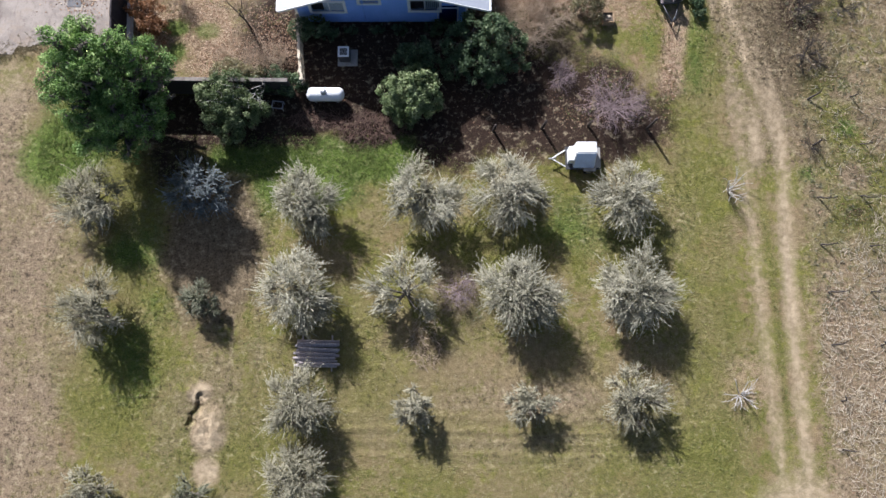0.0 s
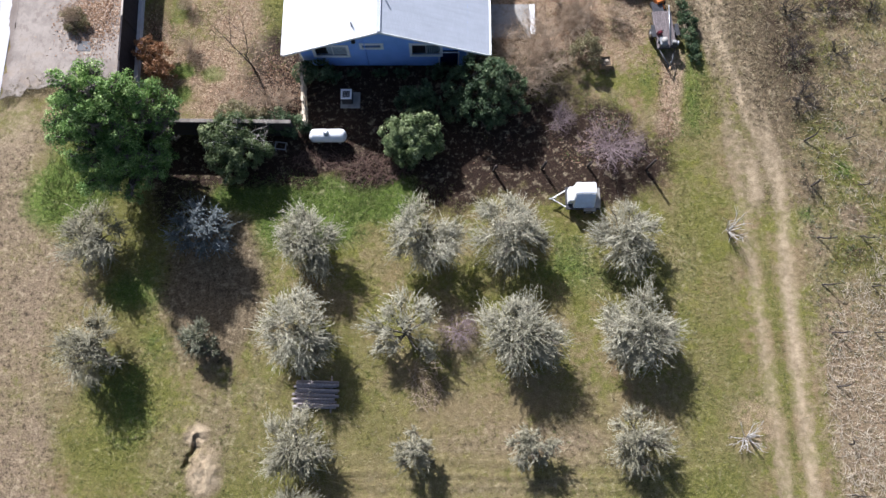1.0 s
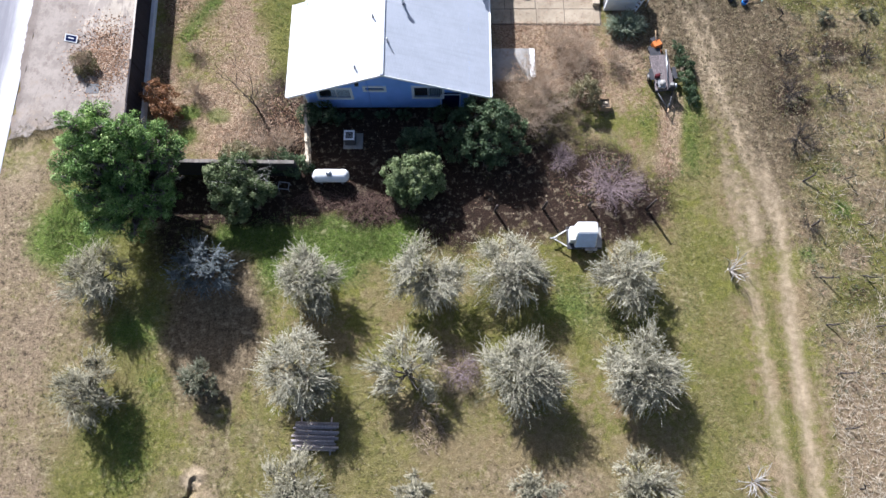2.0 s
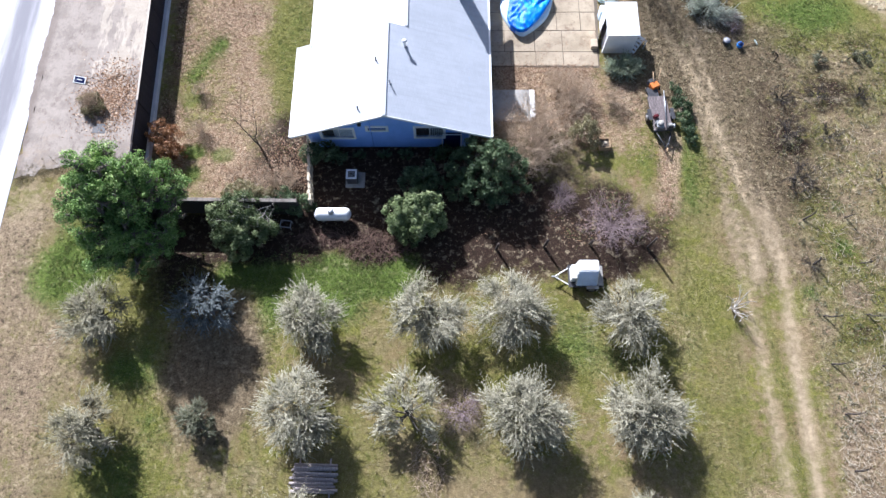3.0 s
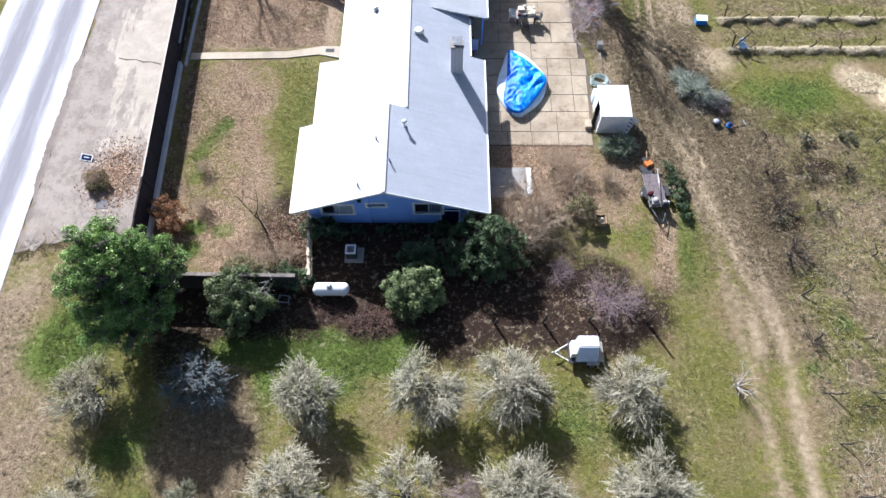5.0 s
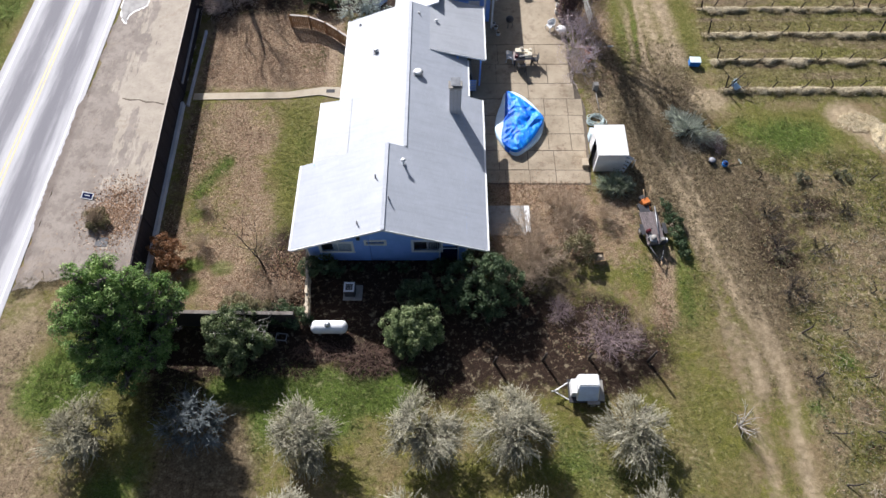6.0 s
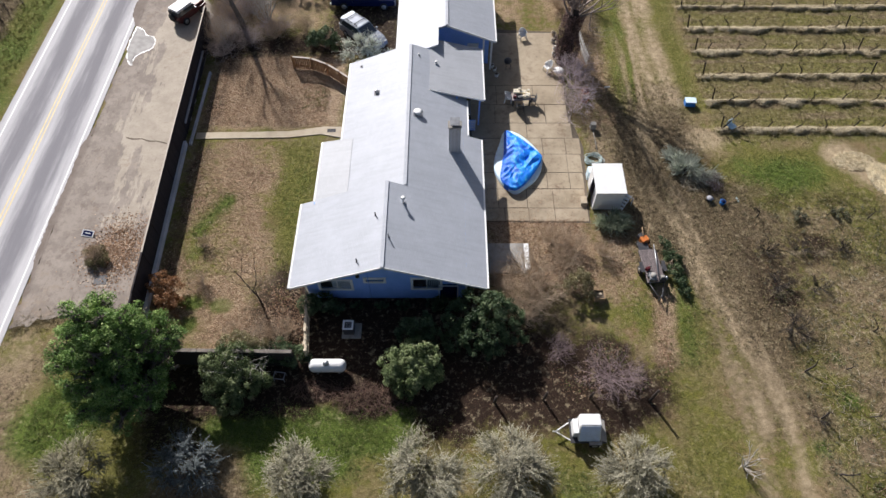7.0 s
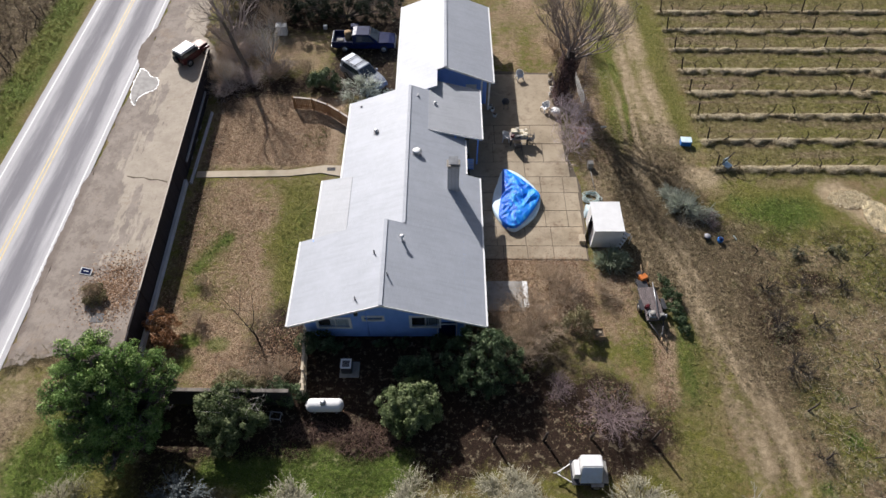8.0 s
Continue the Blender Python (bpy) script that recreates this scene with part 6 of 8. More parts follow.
# ---- vineyard ----
def vine(seed):
    r = np.random.default_rng(seed)
    t = thing("grape_vine", pose(0, 0, 0), "pruned leafless grape vine with a gnarled dark trunk", "vine", "vines in the vineyard rows")
    segs = []
    p = np.array([0, 0, -0.03])
    d = unit(np.array([r.uniform(0.0, 0.55), r.normal(0, 0.12), 1.0]))
    rad = 0.055
    for i in range(4):
        q = p + d * 0.2
        segs.append((p, q, rad, rad * 0.92))
        p, rad = q, rad * 0.92
        d = unit(d + r.normal(0, 0.25, 3))
    for s in (-1, 1):
        segs += limbs(r, p, (s * 0.6, r.normal(0, 0.2), 0.7), 0.26, 0.026, 1, 0.5, 2, 0.35)
    tubes("vine_trunk", segs, M_VINE, t)
    return t


vines = [vine(70 + i) for i in range(5)]
used = [False] * 5
vr = random.Random(5)


def plant_vine(x, y, s=1.0):
    i = vr.randrange(5)
    ob = vines[i] if not used[i] else copy_thing(vines[i], pose(0, 0, 0))
    used[i] = True
    stand(ob, x, y, vr.uniform(-25, 25), s * vr.uniform(0.85, 1.15))


post_bm = bmesh.new()
rod(post_bm, (0, 0, -0.05), (-0.26, 0, 1.42), 0.06, 0.052, 8)
first_post = tagged(part("vineyard_post", post_bm, M_DARK_BARK), "weathered dark wooden post at a vineyard row", "post", "vineyard posts")
posts = 0
for k in range(0, 11):
    y = VINE_Y0 + VINE_STEP * k
    for i in range(15):
        plant_vine(22.6 + 2.32 * i + vr.uniform(-0.2, 0.2), y + vr.uniform(-0.08, 0.08), 1.0)
    for x in (21.55, 21.55 + 13.9, 21.55 + 27.8):
        ob = first_post if posts == 0 else first_post.copy()
        if posts:
            scene.collection.objects.link(ob)
        ob.location = (x + vr.uniform(-0.05, 0.05), y, 0)
        posts += 1
for k, y in enumerate(LOW_ROWS):
    for i in range(7):
        x = 21.9 + 2.62 * i
        if vr.random() < 0.9 and not (k in (1, 2, 3) and i < 2):
            plant_vine(x + vr.uniform(-0.2, 0.2), y + vr.uniform(-0.2, 0.2), 0.95)
for j in range(3):
    for i in range(12):
        plant_vine(-39.4 - 2.4 * j, 33.0 + 2.3 * i + vr.uniform(-0.2, 0.2), 1.2)
for j in range(12):
    # wire stays along the first rows of the roadside vineyard
    if j % 3 == 0:
        ob = first_post.copy()
        scene.collection.objects.link(ob)
        ob.location = (-39.4, 34.1 + 2.3 * j, 0)
bushy = bare_plant("old_vine", 96, 13, 0.62, 0.026, 2, M_VINE, "unpruned old vine with a tangle of dark canes", "vine", 0.8, 0.1, 3, 0.5, "old vines in the bare field", taper=0.75)
for i, (x, y, a, sc) in enumerate(((21.9, 23.5, 0, 1.1), (21.95, 20.8, 80, 1.1), (24.4, 23.7, 150, 0.9), (24.5, 20.7, 200, 0.95), (22.0, 17.7, 290, 1.3), (27.2, 23.6, 30, 0.75), (21.8, 11.9, 120, 0.7))):
    stand(bushy if i == 0 else copy_thing(bushy, pose(0, 0, 0)), x, y, a, sc)
for i, (x, y) in enumerate(((24.8, 26.5), (27.9, 26.7))):
    stand(leafy_shrub("low_shrub", 94 + i, [(0, 0, 0.2, 0.2), (0.35, -0.25, 0.12, 0.18), (-0.35, 0.15, 0.15, 0.2), (0.25, 0.3, 0.1, 0.15), (-0.2, -0.4, 0.1, 0.15)], M_DARK_OLIVE, 600, 0.085, "dark low shrub growing round a vine", "shrub", 0.02, "low shrubs in the field", bark=M_DARK_BARK), x, y)

# dark hedge behind the parked cars, shade painted into its leaf tones
hedge = [(i * 1.15 - 5.2, 0.4 * math.sin(i * 2.3), 2.0 + 0.6 * math.sin(i * 1.7), 1.25) for i in range(10)] + [(i * 1.2 - 5.0, 0.2, 1.0, 1.2) for i in range(9)]
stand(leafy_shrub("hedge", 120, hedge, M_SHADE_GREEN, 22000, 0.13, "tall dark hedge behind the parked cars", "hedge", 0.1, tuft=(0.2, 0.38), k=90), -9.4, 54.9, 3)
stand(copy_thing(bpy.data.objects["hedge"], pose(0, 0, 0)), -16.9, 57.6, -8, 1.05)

# ---- fences and walls ----
def fence_run(name, pts, heights, label, material, step=2.4, gap=0.0):
    """A board fence along a line: posts, rails and panels of upright boards."""
    t = thing(name, pose(0, 0, 0), label, "fence")
    board = None
    for (a, ha), (b, hb) in zip(zip(pts[:-1], heights[:-1]), zip(pts[1:], heights[1:])):
        a, b = Vector(a), Vector(b)
        n = max(1, round((b - a).length / step))
        for i in range(n):
            p, q = a.lerp(b, i / n), a.lerp(b, (i + 1) / n)
            h = ha + (hb - ha) * (i + 0.5) / n
            turn = Matrix.Translation((p.x, p.y, 0)) @ Matrix.Rotation(math.atan2(q.y - p.y, q.x - p.x), 4, 'Z')
            l = (q - p).length
            boxed("post", (-0.05, -0.05, -0.05, 0.05, 0.05, h - 0.005), material, t, m=turn)
            count = int(l / 0.15)
            w = (l - 0.1) / count
            for j in range(count):
                if board is None:
                    board = ob = boxed("board", (0, -0.012, 0, 1, 0.016, 1), material, t)
                else:
                    ob = board.copy()
                    scene.collection.objects.link(ob)
                ob.matrix_basis = turn @ Matrix.Translation((0.05 + j * w, random.uniform(-0.004, 0.004), -0.08)) @ Matrix.Diagonal((w - 0.004, 1, h + 0.08 - random.uniform(0, 0.03), 1))
            boxed("cap_rail", (0, -0.05, h, l, 0.05, h + 0.03), M_SUNLIT_CAP if p.y > 19.5 else material, t, "cap rail coloured pale where sunlit", m=turn)
            for z in (0.35, h - 0.25):
                boxed("rail", (0.05, 0.02, z, l - 0.05, 0.06, z + 0.08), material, t, m=turn)
    return t


fence_run("board_fence", [(-19.1, 16.2), (-19.36, 22.0), (-19.86, 32.0), (-20.3, 42.0), (-20.55, 47.2)], [2.1, 2.2, 2.25, 2.25, 2.25], "tall dark-stained board fence along the roadside apron", M_FENCE)
bm = bmesh.new()
prism(bm, [(-19.08, 17.0, 0.38), (-18.87, 17.0, 0.38), (-19.65, 33.3, 0.42), (-19.86, 33.3, 0.42)], 0.5)
tagged(part("garden_kerb", bm, M_KERB), "low pale concrete kerb along the dark fence", "kerb", kind="structure")
bm = bmesh.new()
prism(bm, [(-19.93, 34.7, 0.95), (-19.8, 34.7, 0.95), (-20.2, 43.0, 0.95), (-20.33, 43.0, 0.95)], 0.12)
tagged(part("fence_ledge", bm, M_LEDGE), "weathered grey beam along the foot of the dark fence", "ledge", kind="structure")
bm = bmesh.new()
prism(bm, [(-19.5, 33.2, 0.2), (-19.33, 33.2, 0.2), (-19.45, 41.3, 0.2), (-19.62, 41.3, 0.2)], 0.25)
tagged(part("garden_kerb", bm, M_KERB), "narrow pale concrete kerb beside the footpath", "kerb", kind="structure")

# block wall at the yard's near end; its near-black colour stands for shade
wall_near = tagged(new("garden_wall"), "block wall coloured near-black for shade, with a grey coping", "wall")
wall_near.matrix_world = pose(-18.85, 15.32, 0, 0, 0, -0.8)
boxed("core", (0, 0.02, -0.05, 9.9, 0.2, 1.84), M_SHADE_BLOCK, wall_near)
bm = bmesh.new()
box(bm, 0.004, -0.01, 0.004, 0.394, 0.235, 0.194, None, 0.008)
block = part("block", bm, M_SHADE_BLOCK, wall_near)
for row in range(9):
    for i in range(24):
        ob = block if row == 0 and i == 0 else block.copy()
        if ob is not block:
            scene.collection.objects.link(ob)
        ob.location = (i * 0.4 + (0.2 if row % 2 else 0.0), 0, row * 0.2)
for i in range(16):
    boxed("coping", (i * 0.62, 0.0, 1.84, i * 0.62 + 0.61, 0.22, 1.89), M_COPING, wall_near, bevel=0.01)

# pale picket fence from the house corner to the wall
picket = tagged(new("picket_fence"), "weathered pale wooden picket fence by the house", "fence")
picket.matrix_world = pose(-8.72, 19.7, 0, 0, 0, -84.5)
for u in (0.05, 1.4, 2.8, 4.1):
    boxed("post", (u - 0.06, -0.06, -0.05, u + 0.06, 0.06, 1.38), M_PALE_WOOD, picket)
for z in (0.3, 1.0):
    boxed("rail", (0, 0.02, z, 4.15, 0.07, z + 0.09), M_PALE_WOOD, picket)
pale = boxed("picket", (0.0, -0.025, 0.05, 0.1, 0.02, 1.25), M_PALE_WOOD, picket)
for i in range(1, 27):
    ob = pale.copy()
    scene.collection.objects.link(ob)
    ob.location = (i * 0.155 + random.uniform(-0.012, 0.012), random.uniform(-0.03, 0.02), random.uniform(-0.1, 0.06))
    ob.rotation_euler = (random.uniform(-0.09, 0.09), random.uniform(-0.05, 0.05), random.uniform(-0.2, 0.2))
for i in range(9):
    a = i * 0.46
    boxed("cap", (0, -0.07, 0, 0.45, 0.08, 0.035), M_PALE_WOOD, picket, "sun-bleached top board", m=Matrix.Translation((a, random.uniform(-0.05, 0.05), 1.2 + random.uniform(-0.06, 0.08))) @ Matrix.Rotation(random.uniform(-0.16, 0.16), 4, 'Z') @ Matrix.Rotation(random.uniform(-0.1, 0.1), 4, 'X'))

# curved raw-wood fence behind the yard
back = tagged(new("wooden_fence"), "new orange-brown wooden fence curving behind the yard", "fence")
curve = [Vector(p) for p in ((-12.6, 41.9), (-11.0, 41.7), (-9.6, 41.0), (-8.5, 40.1), (-7.5, 39.2))]
first = None
for a, b in zip(curve[:-1], curve[1:]):
    turn = Matrix.Translation((a.x, a.y, 0)) @ Matrix.Rotation(math.atan2(b.y - a.y, b.x - a.x), 4, 'Z')
    l = (b - a).length
    boxed("post", (-0.05, -0.05, -0.05, 0.05, 0.05, 1.3), M_NEW_WOOD, back, m=turn)
    boxed("cap_rail", (0.05, -0.07, 1.2, l, 0.07, 1.25), M_SUNLIT_CAP, back, "pale sunlit top rail", m=turn)
    boxed("rail", (0.05, 0.02, 0.3, l - 0.05, 0.06, 0.4), M_NEW_WOOD, back, m=turn)
    for j in range(int(l / 0.16)):
        boxed("board", (0.07 + j * 0.16, -0.015, 0.05, 0.07 + j * 0.16 + 0.1, 0.015, 1.19), M_NEW_WOOD, back, m=turn)

# leaning white picket panel beside the large tree
lean = tagged(new("garden_fence"), "short white picket fence standing beside a large tree", "fence")
lean.matrix_world = pose(11.5, 46.0, 0, 0, 0, -83)
for z in (0.25, 0.8):
    boxed("rail", (0, 0.02, z, 3.8, 0.05, z + 0.07), M_WHITE, lean)
for i in range(11):
    boxed("picket", (i * 0.37, -0.015, 0.0, i * 0.37 + 0.13, 0.015, 1.15), M_WHITE, lean)

# single posts on the rough ground
for x, y, h, mat, label in ((5.85, 13.05, 1.15, M_DARK_BARK, "short dark post casting a long shadow"), (12.1, 13.0, 1.6, M_DARK_BARK, "leaning dark post on rough ground"),
                            (2.95, 12.9, 0.9, M_DARK_BARK, "short dark stump-like post"), (8.6, 13.2, 0.7, M_DARK_BARK, "short dark tree stump")):
    tagged(rodded("old_post", (x, y, -0.05), (x + 0.08, y + 0.03, h), 0.09, mat, None, r1=0.075), label, "post", "old posts")

# ---- patio slabs ----
slab_r = random.Random(11)
slab_rows = [(26.05, 27.2, (2.1, 4.3, 6.0, 7.85, 10.2)), (27.2, 28.95, (2.1, 3.9, 5.95, 7.85, 10.2)), (28.95, 30.5, (2.1, 5.7, 7.55, 9.2, 10.25)), (30.5, 32.3, (2.1, 5.7, 7.45, 9.2, 10.3)),
             (32.3, 33.95, (2.1, 5.0, 7.5, 9.25, 10.4)), (33.95, 35.55, (2.1, 6.4, 9.9)), (35.55, 37.6, (2.1, 4.0, 6.4, 8.0, 9.75)), (37.6, 39.8, (2.1, 4.2, 7.2, 9.75)), (39.8, 46.5, (2.1, 9.75))]
for y0, y1, xs in slab_rows:
    for x0, x1 in zip(xs[:-1], xs[1:]):
        bm = bmesh.new()
        g0, g1 = slab_r.uniform(0.012, 0.028), slab_r.uniform(0.012, 0.028)
        box(bm, x0 + g0, y0 + g1, -0.08, x1 - g1, y1 - g0, slab_r.uniform(0.004, 0.026), None, 0.012)
        part("slab", bm, M_SLAB, patio)
landing = boxed("slab_landing", (2.95, 21.75, -0.05, 5.5, 24.15, 0.07), M_BLOCK, bevel=0.02)
tagged(landing, "worn grey concrete landing beside the house", "slab", kind="structure")
white_board = boxed("white_board", (5.42, 22.0, 0.07, 5.75, 24.1, 0.11), M_WHITE, bevel=0.01)
tagged(white_board, "white board lying on the landing edge", "board")

# ---- gas tank and cooling unit behind the house ----
def capsule(bm, length, r, m, seg=20, rings=6):
    prof = []
    for i in range(rings + 1):
        a = math.pi / 2 * i / rings
        prof.append((-length / 2 + r - r * math.cos(a) * 0.8 - r * 0.0, r * math.sin(a)))
    prof += [(-x, q) for x, q in prof[::-1]]
    loops = []
    for x, q in prof:
        loops.append([bm.verts.new(m @ Vector((x, q * math.cos(2 * math.pi * k / seg), q * math.sin(2 * math.pi * k / seg)))) for k in range(seg)])
    for a, b in zip(loops[:-1], loops[1:]):
        for k in range(seg):
            bm.faces.new((a[k], a[(k + 1) % seg], b[(k + 1) % seg], b[k]))
    bmesh.ops.remove_doubles(bm, verts=bm.verts[:], dist=0.0005)
    bmesh.ops.recalc_face_normals(bm, faces=bm.faces[:])


tank = thing("gas_tank", pose(-6.98, 14.95, 0), "white horizontal propane tank with a grey dome lid", "gas tank")
bm = bmesh.new()
capsule(bm, 2.4, 0.4, Matrix.Translation((0, 0, 0.62)))
part("shell", bm, M_WHITE_METAL, tank, smooth=True)
rodded("dome_lid", (-0.05, 0, 0.98), (-0.05, 0, 1.14), 0.2, M_STEEL, tank, "grey metal dome lid", r1=0.14, n=16)
for x in (-0.65, 0.65):
    boxed("leg", (x - 0.06, -0.28, 0, x + 0.06, 0.28, 0.3), M_BLOCK, tank)

unit_ac = thing("cooling_unit", pose(-5.95, 17.55, 0), "grey air-conditioning unit on a concrete pad", "air conditioner")
boxed("pad", (-0.45, -0.55, -0.03, 0.75, 0.5, 0.08), M_BLOCK, unit_ac, bevel=0.01)
boxed("cabinet", (-0.33, -0.33, 0.08, 0.33, 0.33, 0.8), M_DARK_METAL, unit_ac, bevel=0.03)
bm = bmesh.new()
for d in ((-0.33, -0.33, 0.8, 0.33, -0.22, 0.84), (-0.33, 0.22, 0.8, 0.33, 0.33, 0.84), (-0.33, -0.22, 0.8, -0.22, 0.22, 0.84), (0.22, -0.22, 0.8, 0.33, 0.22, 0.84)):
    box(bm, *d)
bmesh.ops.remove_doubles(bm, verts=bm.verts[:], dist=0.001)
part("top_frame", bm, M_WHITE_METAL, unit_ac)
for i in range(4):
    a = math.pi / 4 * i
    boxed("grille_bar", (-0.22, -0.012, 0.805, 0.22, 0.012, 0.82), M_STEEL, unit_ac, m=Matrix.Rotation(a, 4, 'Z'))
rodded("fan_hub", (0, 0, 0.8), (0, 0, 0.835), 0.07, M_DARK_METAL, unit_ac, n=12)

stool = thing("metal_frame", pose(-9.85, 14.4, 0, 0, 0, -6), "small white metal frame standing on dark earth", "frame")
for d in ((-0.34, -0.24, 0.38, 0.34, -0.19, 0.42), (-0.34, 0.19, 0.38, 0.34, 0.24, 0.42), (-0.34, -0.19, 0.38, -0.29, 0.19, 0.42), (0.29, -0.19, 0.38, 0.34, 0.19, 0.42)):
    boxed("bar", d, M_LEDGE, stool)
for sx in (-1, 1):
    for sy in (-1, 1):
        boxed("leg", (sx * 0.315 - 0.02, sy * 0.215 - 0.02, 0, sx * 0.315 + 0.02, sy * 0.215 + 0.02, 0.38), M_BLOCK, stool)


# ---- trailers ----
def wheel(parent, x, y, z, r, w, axis='Y'):
    wh = new("wheel")
    wh.parent = parent
    d = Vector((0, w / 2, 0)) if axis == 'Y' else Vector((w / 2, 0, 0))
    c = Vector((x, y, z))
    rodded("tyre", c - d, c + d, r, M_BLACK, wh, n=18)
    rodded("rim", c - d * 1.06, c + d * 1.06, r * 0.58, M_STEEL, wh, n=14)
    return wh


box_trailer = thing("box_trailer", pose(8.1, 11.05, 0), "small white box trailer parked on the grass", "trailer")
bm = bmesh.new()
lower, upper = 0.5, 1.55
base = [(-0.62, -0.62), (0.66, -0.62), (0.66, 0.68), (-0.62, 0.68)]
roof_out = [(-0.56, -0.02), (0.6, -0.02), (0.6, 0.66), (-0.56, 0.66)]
a = [bm.verts.new((x, y, lower)) for x, y in base]
b = [bm.verts.new((x, y, upper)) for x, y in roof_out]
bm.faces.new(a[::-1])
bm.faces.new(b)
for i in range(4):
    bm.faces.new((a[i], a[(i + 1) % 4], b[(i + 1) % 4], b[i]))
bmesh.ops.bevel(bm, geom=bm.edges[:], offset=0.05, segments=2, affect='EDGES')
shell = part("box_body", bm, M_WHITE_METAL, box_trailer)
# Front slope coloured pale blue, as sky light on a shaded white face.
shell.data.materials.append(M_SKY_FACE)
for f in shell.data.polygons:
    if f.normal.y < -0.5 and f.area > 0.1:
        f.material_index = 1
boxed("front_box", (-0.92, -0.35, 0.5, -0.62, 0.5, 1.2), M_WHITE_METAL, box_trailer, bevel=0.03)
boxed("tail_shelf", (0.66, -0.6, 0.55, 1.0, 0.6, 0.62), M_BLOCK, box_trailer, bevel=0.01)
boxed("chassis", (-1.0, -0.66, 0.4, 1.0, 0.7, 0.5), M_DARK_METAL, box_trailer)
for s in (-1, 1):
    bm = bmesh.new()
    rod(bm, (-1.0, 0.5 * s, 0.45), (-1.75, 0.04 * s, 0.45), 0.035)
    part("draw_bar", bm, M_WHITE, box_trailer)
rodded("hitch", (-1.72, 0, 0.45), (-1.98, 0, 0.45), 0.045, M_STEEL, box_trailer)
rodded("jockey_leg", (-1.6, 0, 0), (-1.6, 0, 0.7), 0.03, M_STEEL, box_trailer)
for y in (-0.72, 0.76):
    wheel(box_trailer, 0.35, y, 0.29, 0.29, 0.16)
    boxed("mudguard", (0.0, y - 0.1, 0.6, 0.7, y + 0.1, 0.63), M_BLOCK, box_trailer)

ut = thing("utility_trailer", pose(13.72, 22.0, 0, 0, 0, 4), "flat utility trailer loaded with machine parts", "trailer")
boxed("deck", (-0.58, -1.2, 0.5, 0.58, 1.3, 0.56), M_GREY_WOOD, ut)
for i in range(6):
    boxed("deck_plank", (-0.58 + i * 0.194, -1.2, 0.56, -0.58 + i * 0.194 + 0.18, 1.3, 0.58), M_OLD_DECK, ut)
boxed("chassis", (-0.6, -1.22, 0.42, 0.6, 1.32, 0.5), M_DARK_METAL, ut)
boxed("ramp", (-0.55, 1.32, 0.5, 0.15, 1.9, 0.55), M_DARK_METAL, ut)
for s in (-1, 1):
    rodded("draw_bar", (0.5 * s, -1.2, 0.46), (0.04 * s, -2.5, 0.46), 0.035, M_DARK_METAL, ut)
    wheel(ut, 0.74 * s, -0.1, 0.32, 0.32, 0.18, 'X')
    boxed("mudguard", (0.74 * s - 0.12, -0.5, 0.66, 0.74 * s + 0.12, 0.3, 0.69), M_DARK_METAL, ut)
rodded("hitch", (0, -2.45, 0.46), (0, -2.75, 0.46), 0.05, M_RAW_WOOD, ut)
rodded("jockey_leg", (0, -2.3, 0), (0, -2.3, 0.8), 0.03, M_STEEL, ut)


def lump(bm, c, s, seed, detail=2, wild=0.25):
    r = np.random.default_rng(seed)
    made = bmesh.ops.create_icosphere(bm, subdivisions=detail, radius=1.0)["verts"]
    for v in made:
        k = 1 + wild * (noise.noise(v.co * 1.7 + Vector((seed, 0, 0))))
        v.co = Vector((c[0] + v.co.x * s[0] * k, c[1] + v.co.y * s[1] * k, c[2] + v.co.z * s[2] * k))


engine = thing("engine", pose(13.55, 21.05, 0.58), "pale grey small engine lying on the trailer", "engine")
boxed("block", (-0.25, -0.25, 0, 0.2, 0.3, 0.3), M_STEEL, engine, bevel=0.04)
rodded("fan_cover", (0, 0.02, 0.3), (0, 0.02, 0.4), 0.2, M_BLOCK, engine, n=14)
rodded("exhaust", (-0.3, -0.1, 0.2), (-0.3, 0.2, 0.2), 0.07, M_DARK_METAL, engine)
engine2 = thing("motor", pose(14.15, 20.95, 0.58), "dark motor with pale fittings on the trailer", "engine")
boxed("block", (-0.2, -0.18, 0, 0.2, 0.2, 0.3), M_DARK_METAL, engine2, bevel=0.03)
rodded("pulley", (0.2, 0.0, 0.2), (0.27, 0.0, 0.2), 0.15, M_STEEL, engine2, n=14)
boxed("tank", (-0.15, -0.1, 0.3, 0.1, 0.12, 0.42), M_BLOCK, engine2, bevel=0.03)
can = thing("fuel_can", pose(13.35, 21.7, 0.58, 0, 0, 20), "small red fuel can on the trailer", "fuel can")
boxed("can_body", (-0.16, -0.1, 0, 0.16, 0.1, 0.28), M_RED, can, bevel=0.03)
rodded("spout", (0.1, 0, 0.27), (0.2, 0, 0.36), 0.025, M_BLACK, can)
rodded("pole", (14.0, 21.2, 0.62), (14.05, 23.6, 0.75), 0.04, M_STEEL)
tagged(bpy.data.objects["pole"], "long grey steel pole lying on the trailer", "pole")
machine = thing("tiller", pose(13.55, 24.05, 0, 0, 0, 25), "orange garden tiller with long pale handles", "tiller")
boxed("housing", (-0.25, -0.2, 0.3, 0.3, 0.25, 0.75), M_ORANGE_PAINT, machine, bevel=0.05)
boxed("engine_cover", (-0.2, 0.25, 0.35, 0.25, 0.55, 0.7), M_DARK_METAL, machine, bevel=0.04)
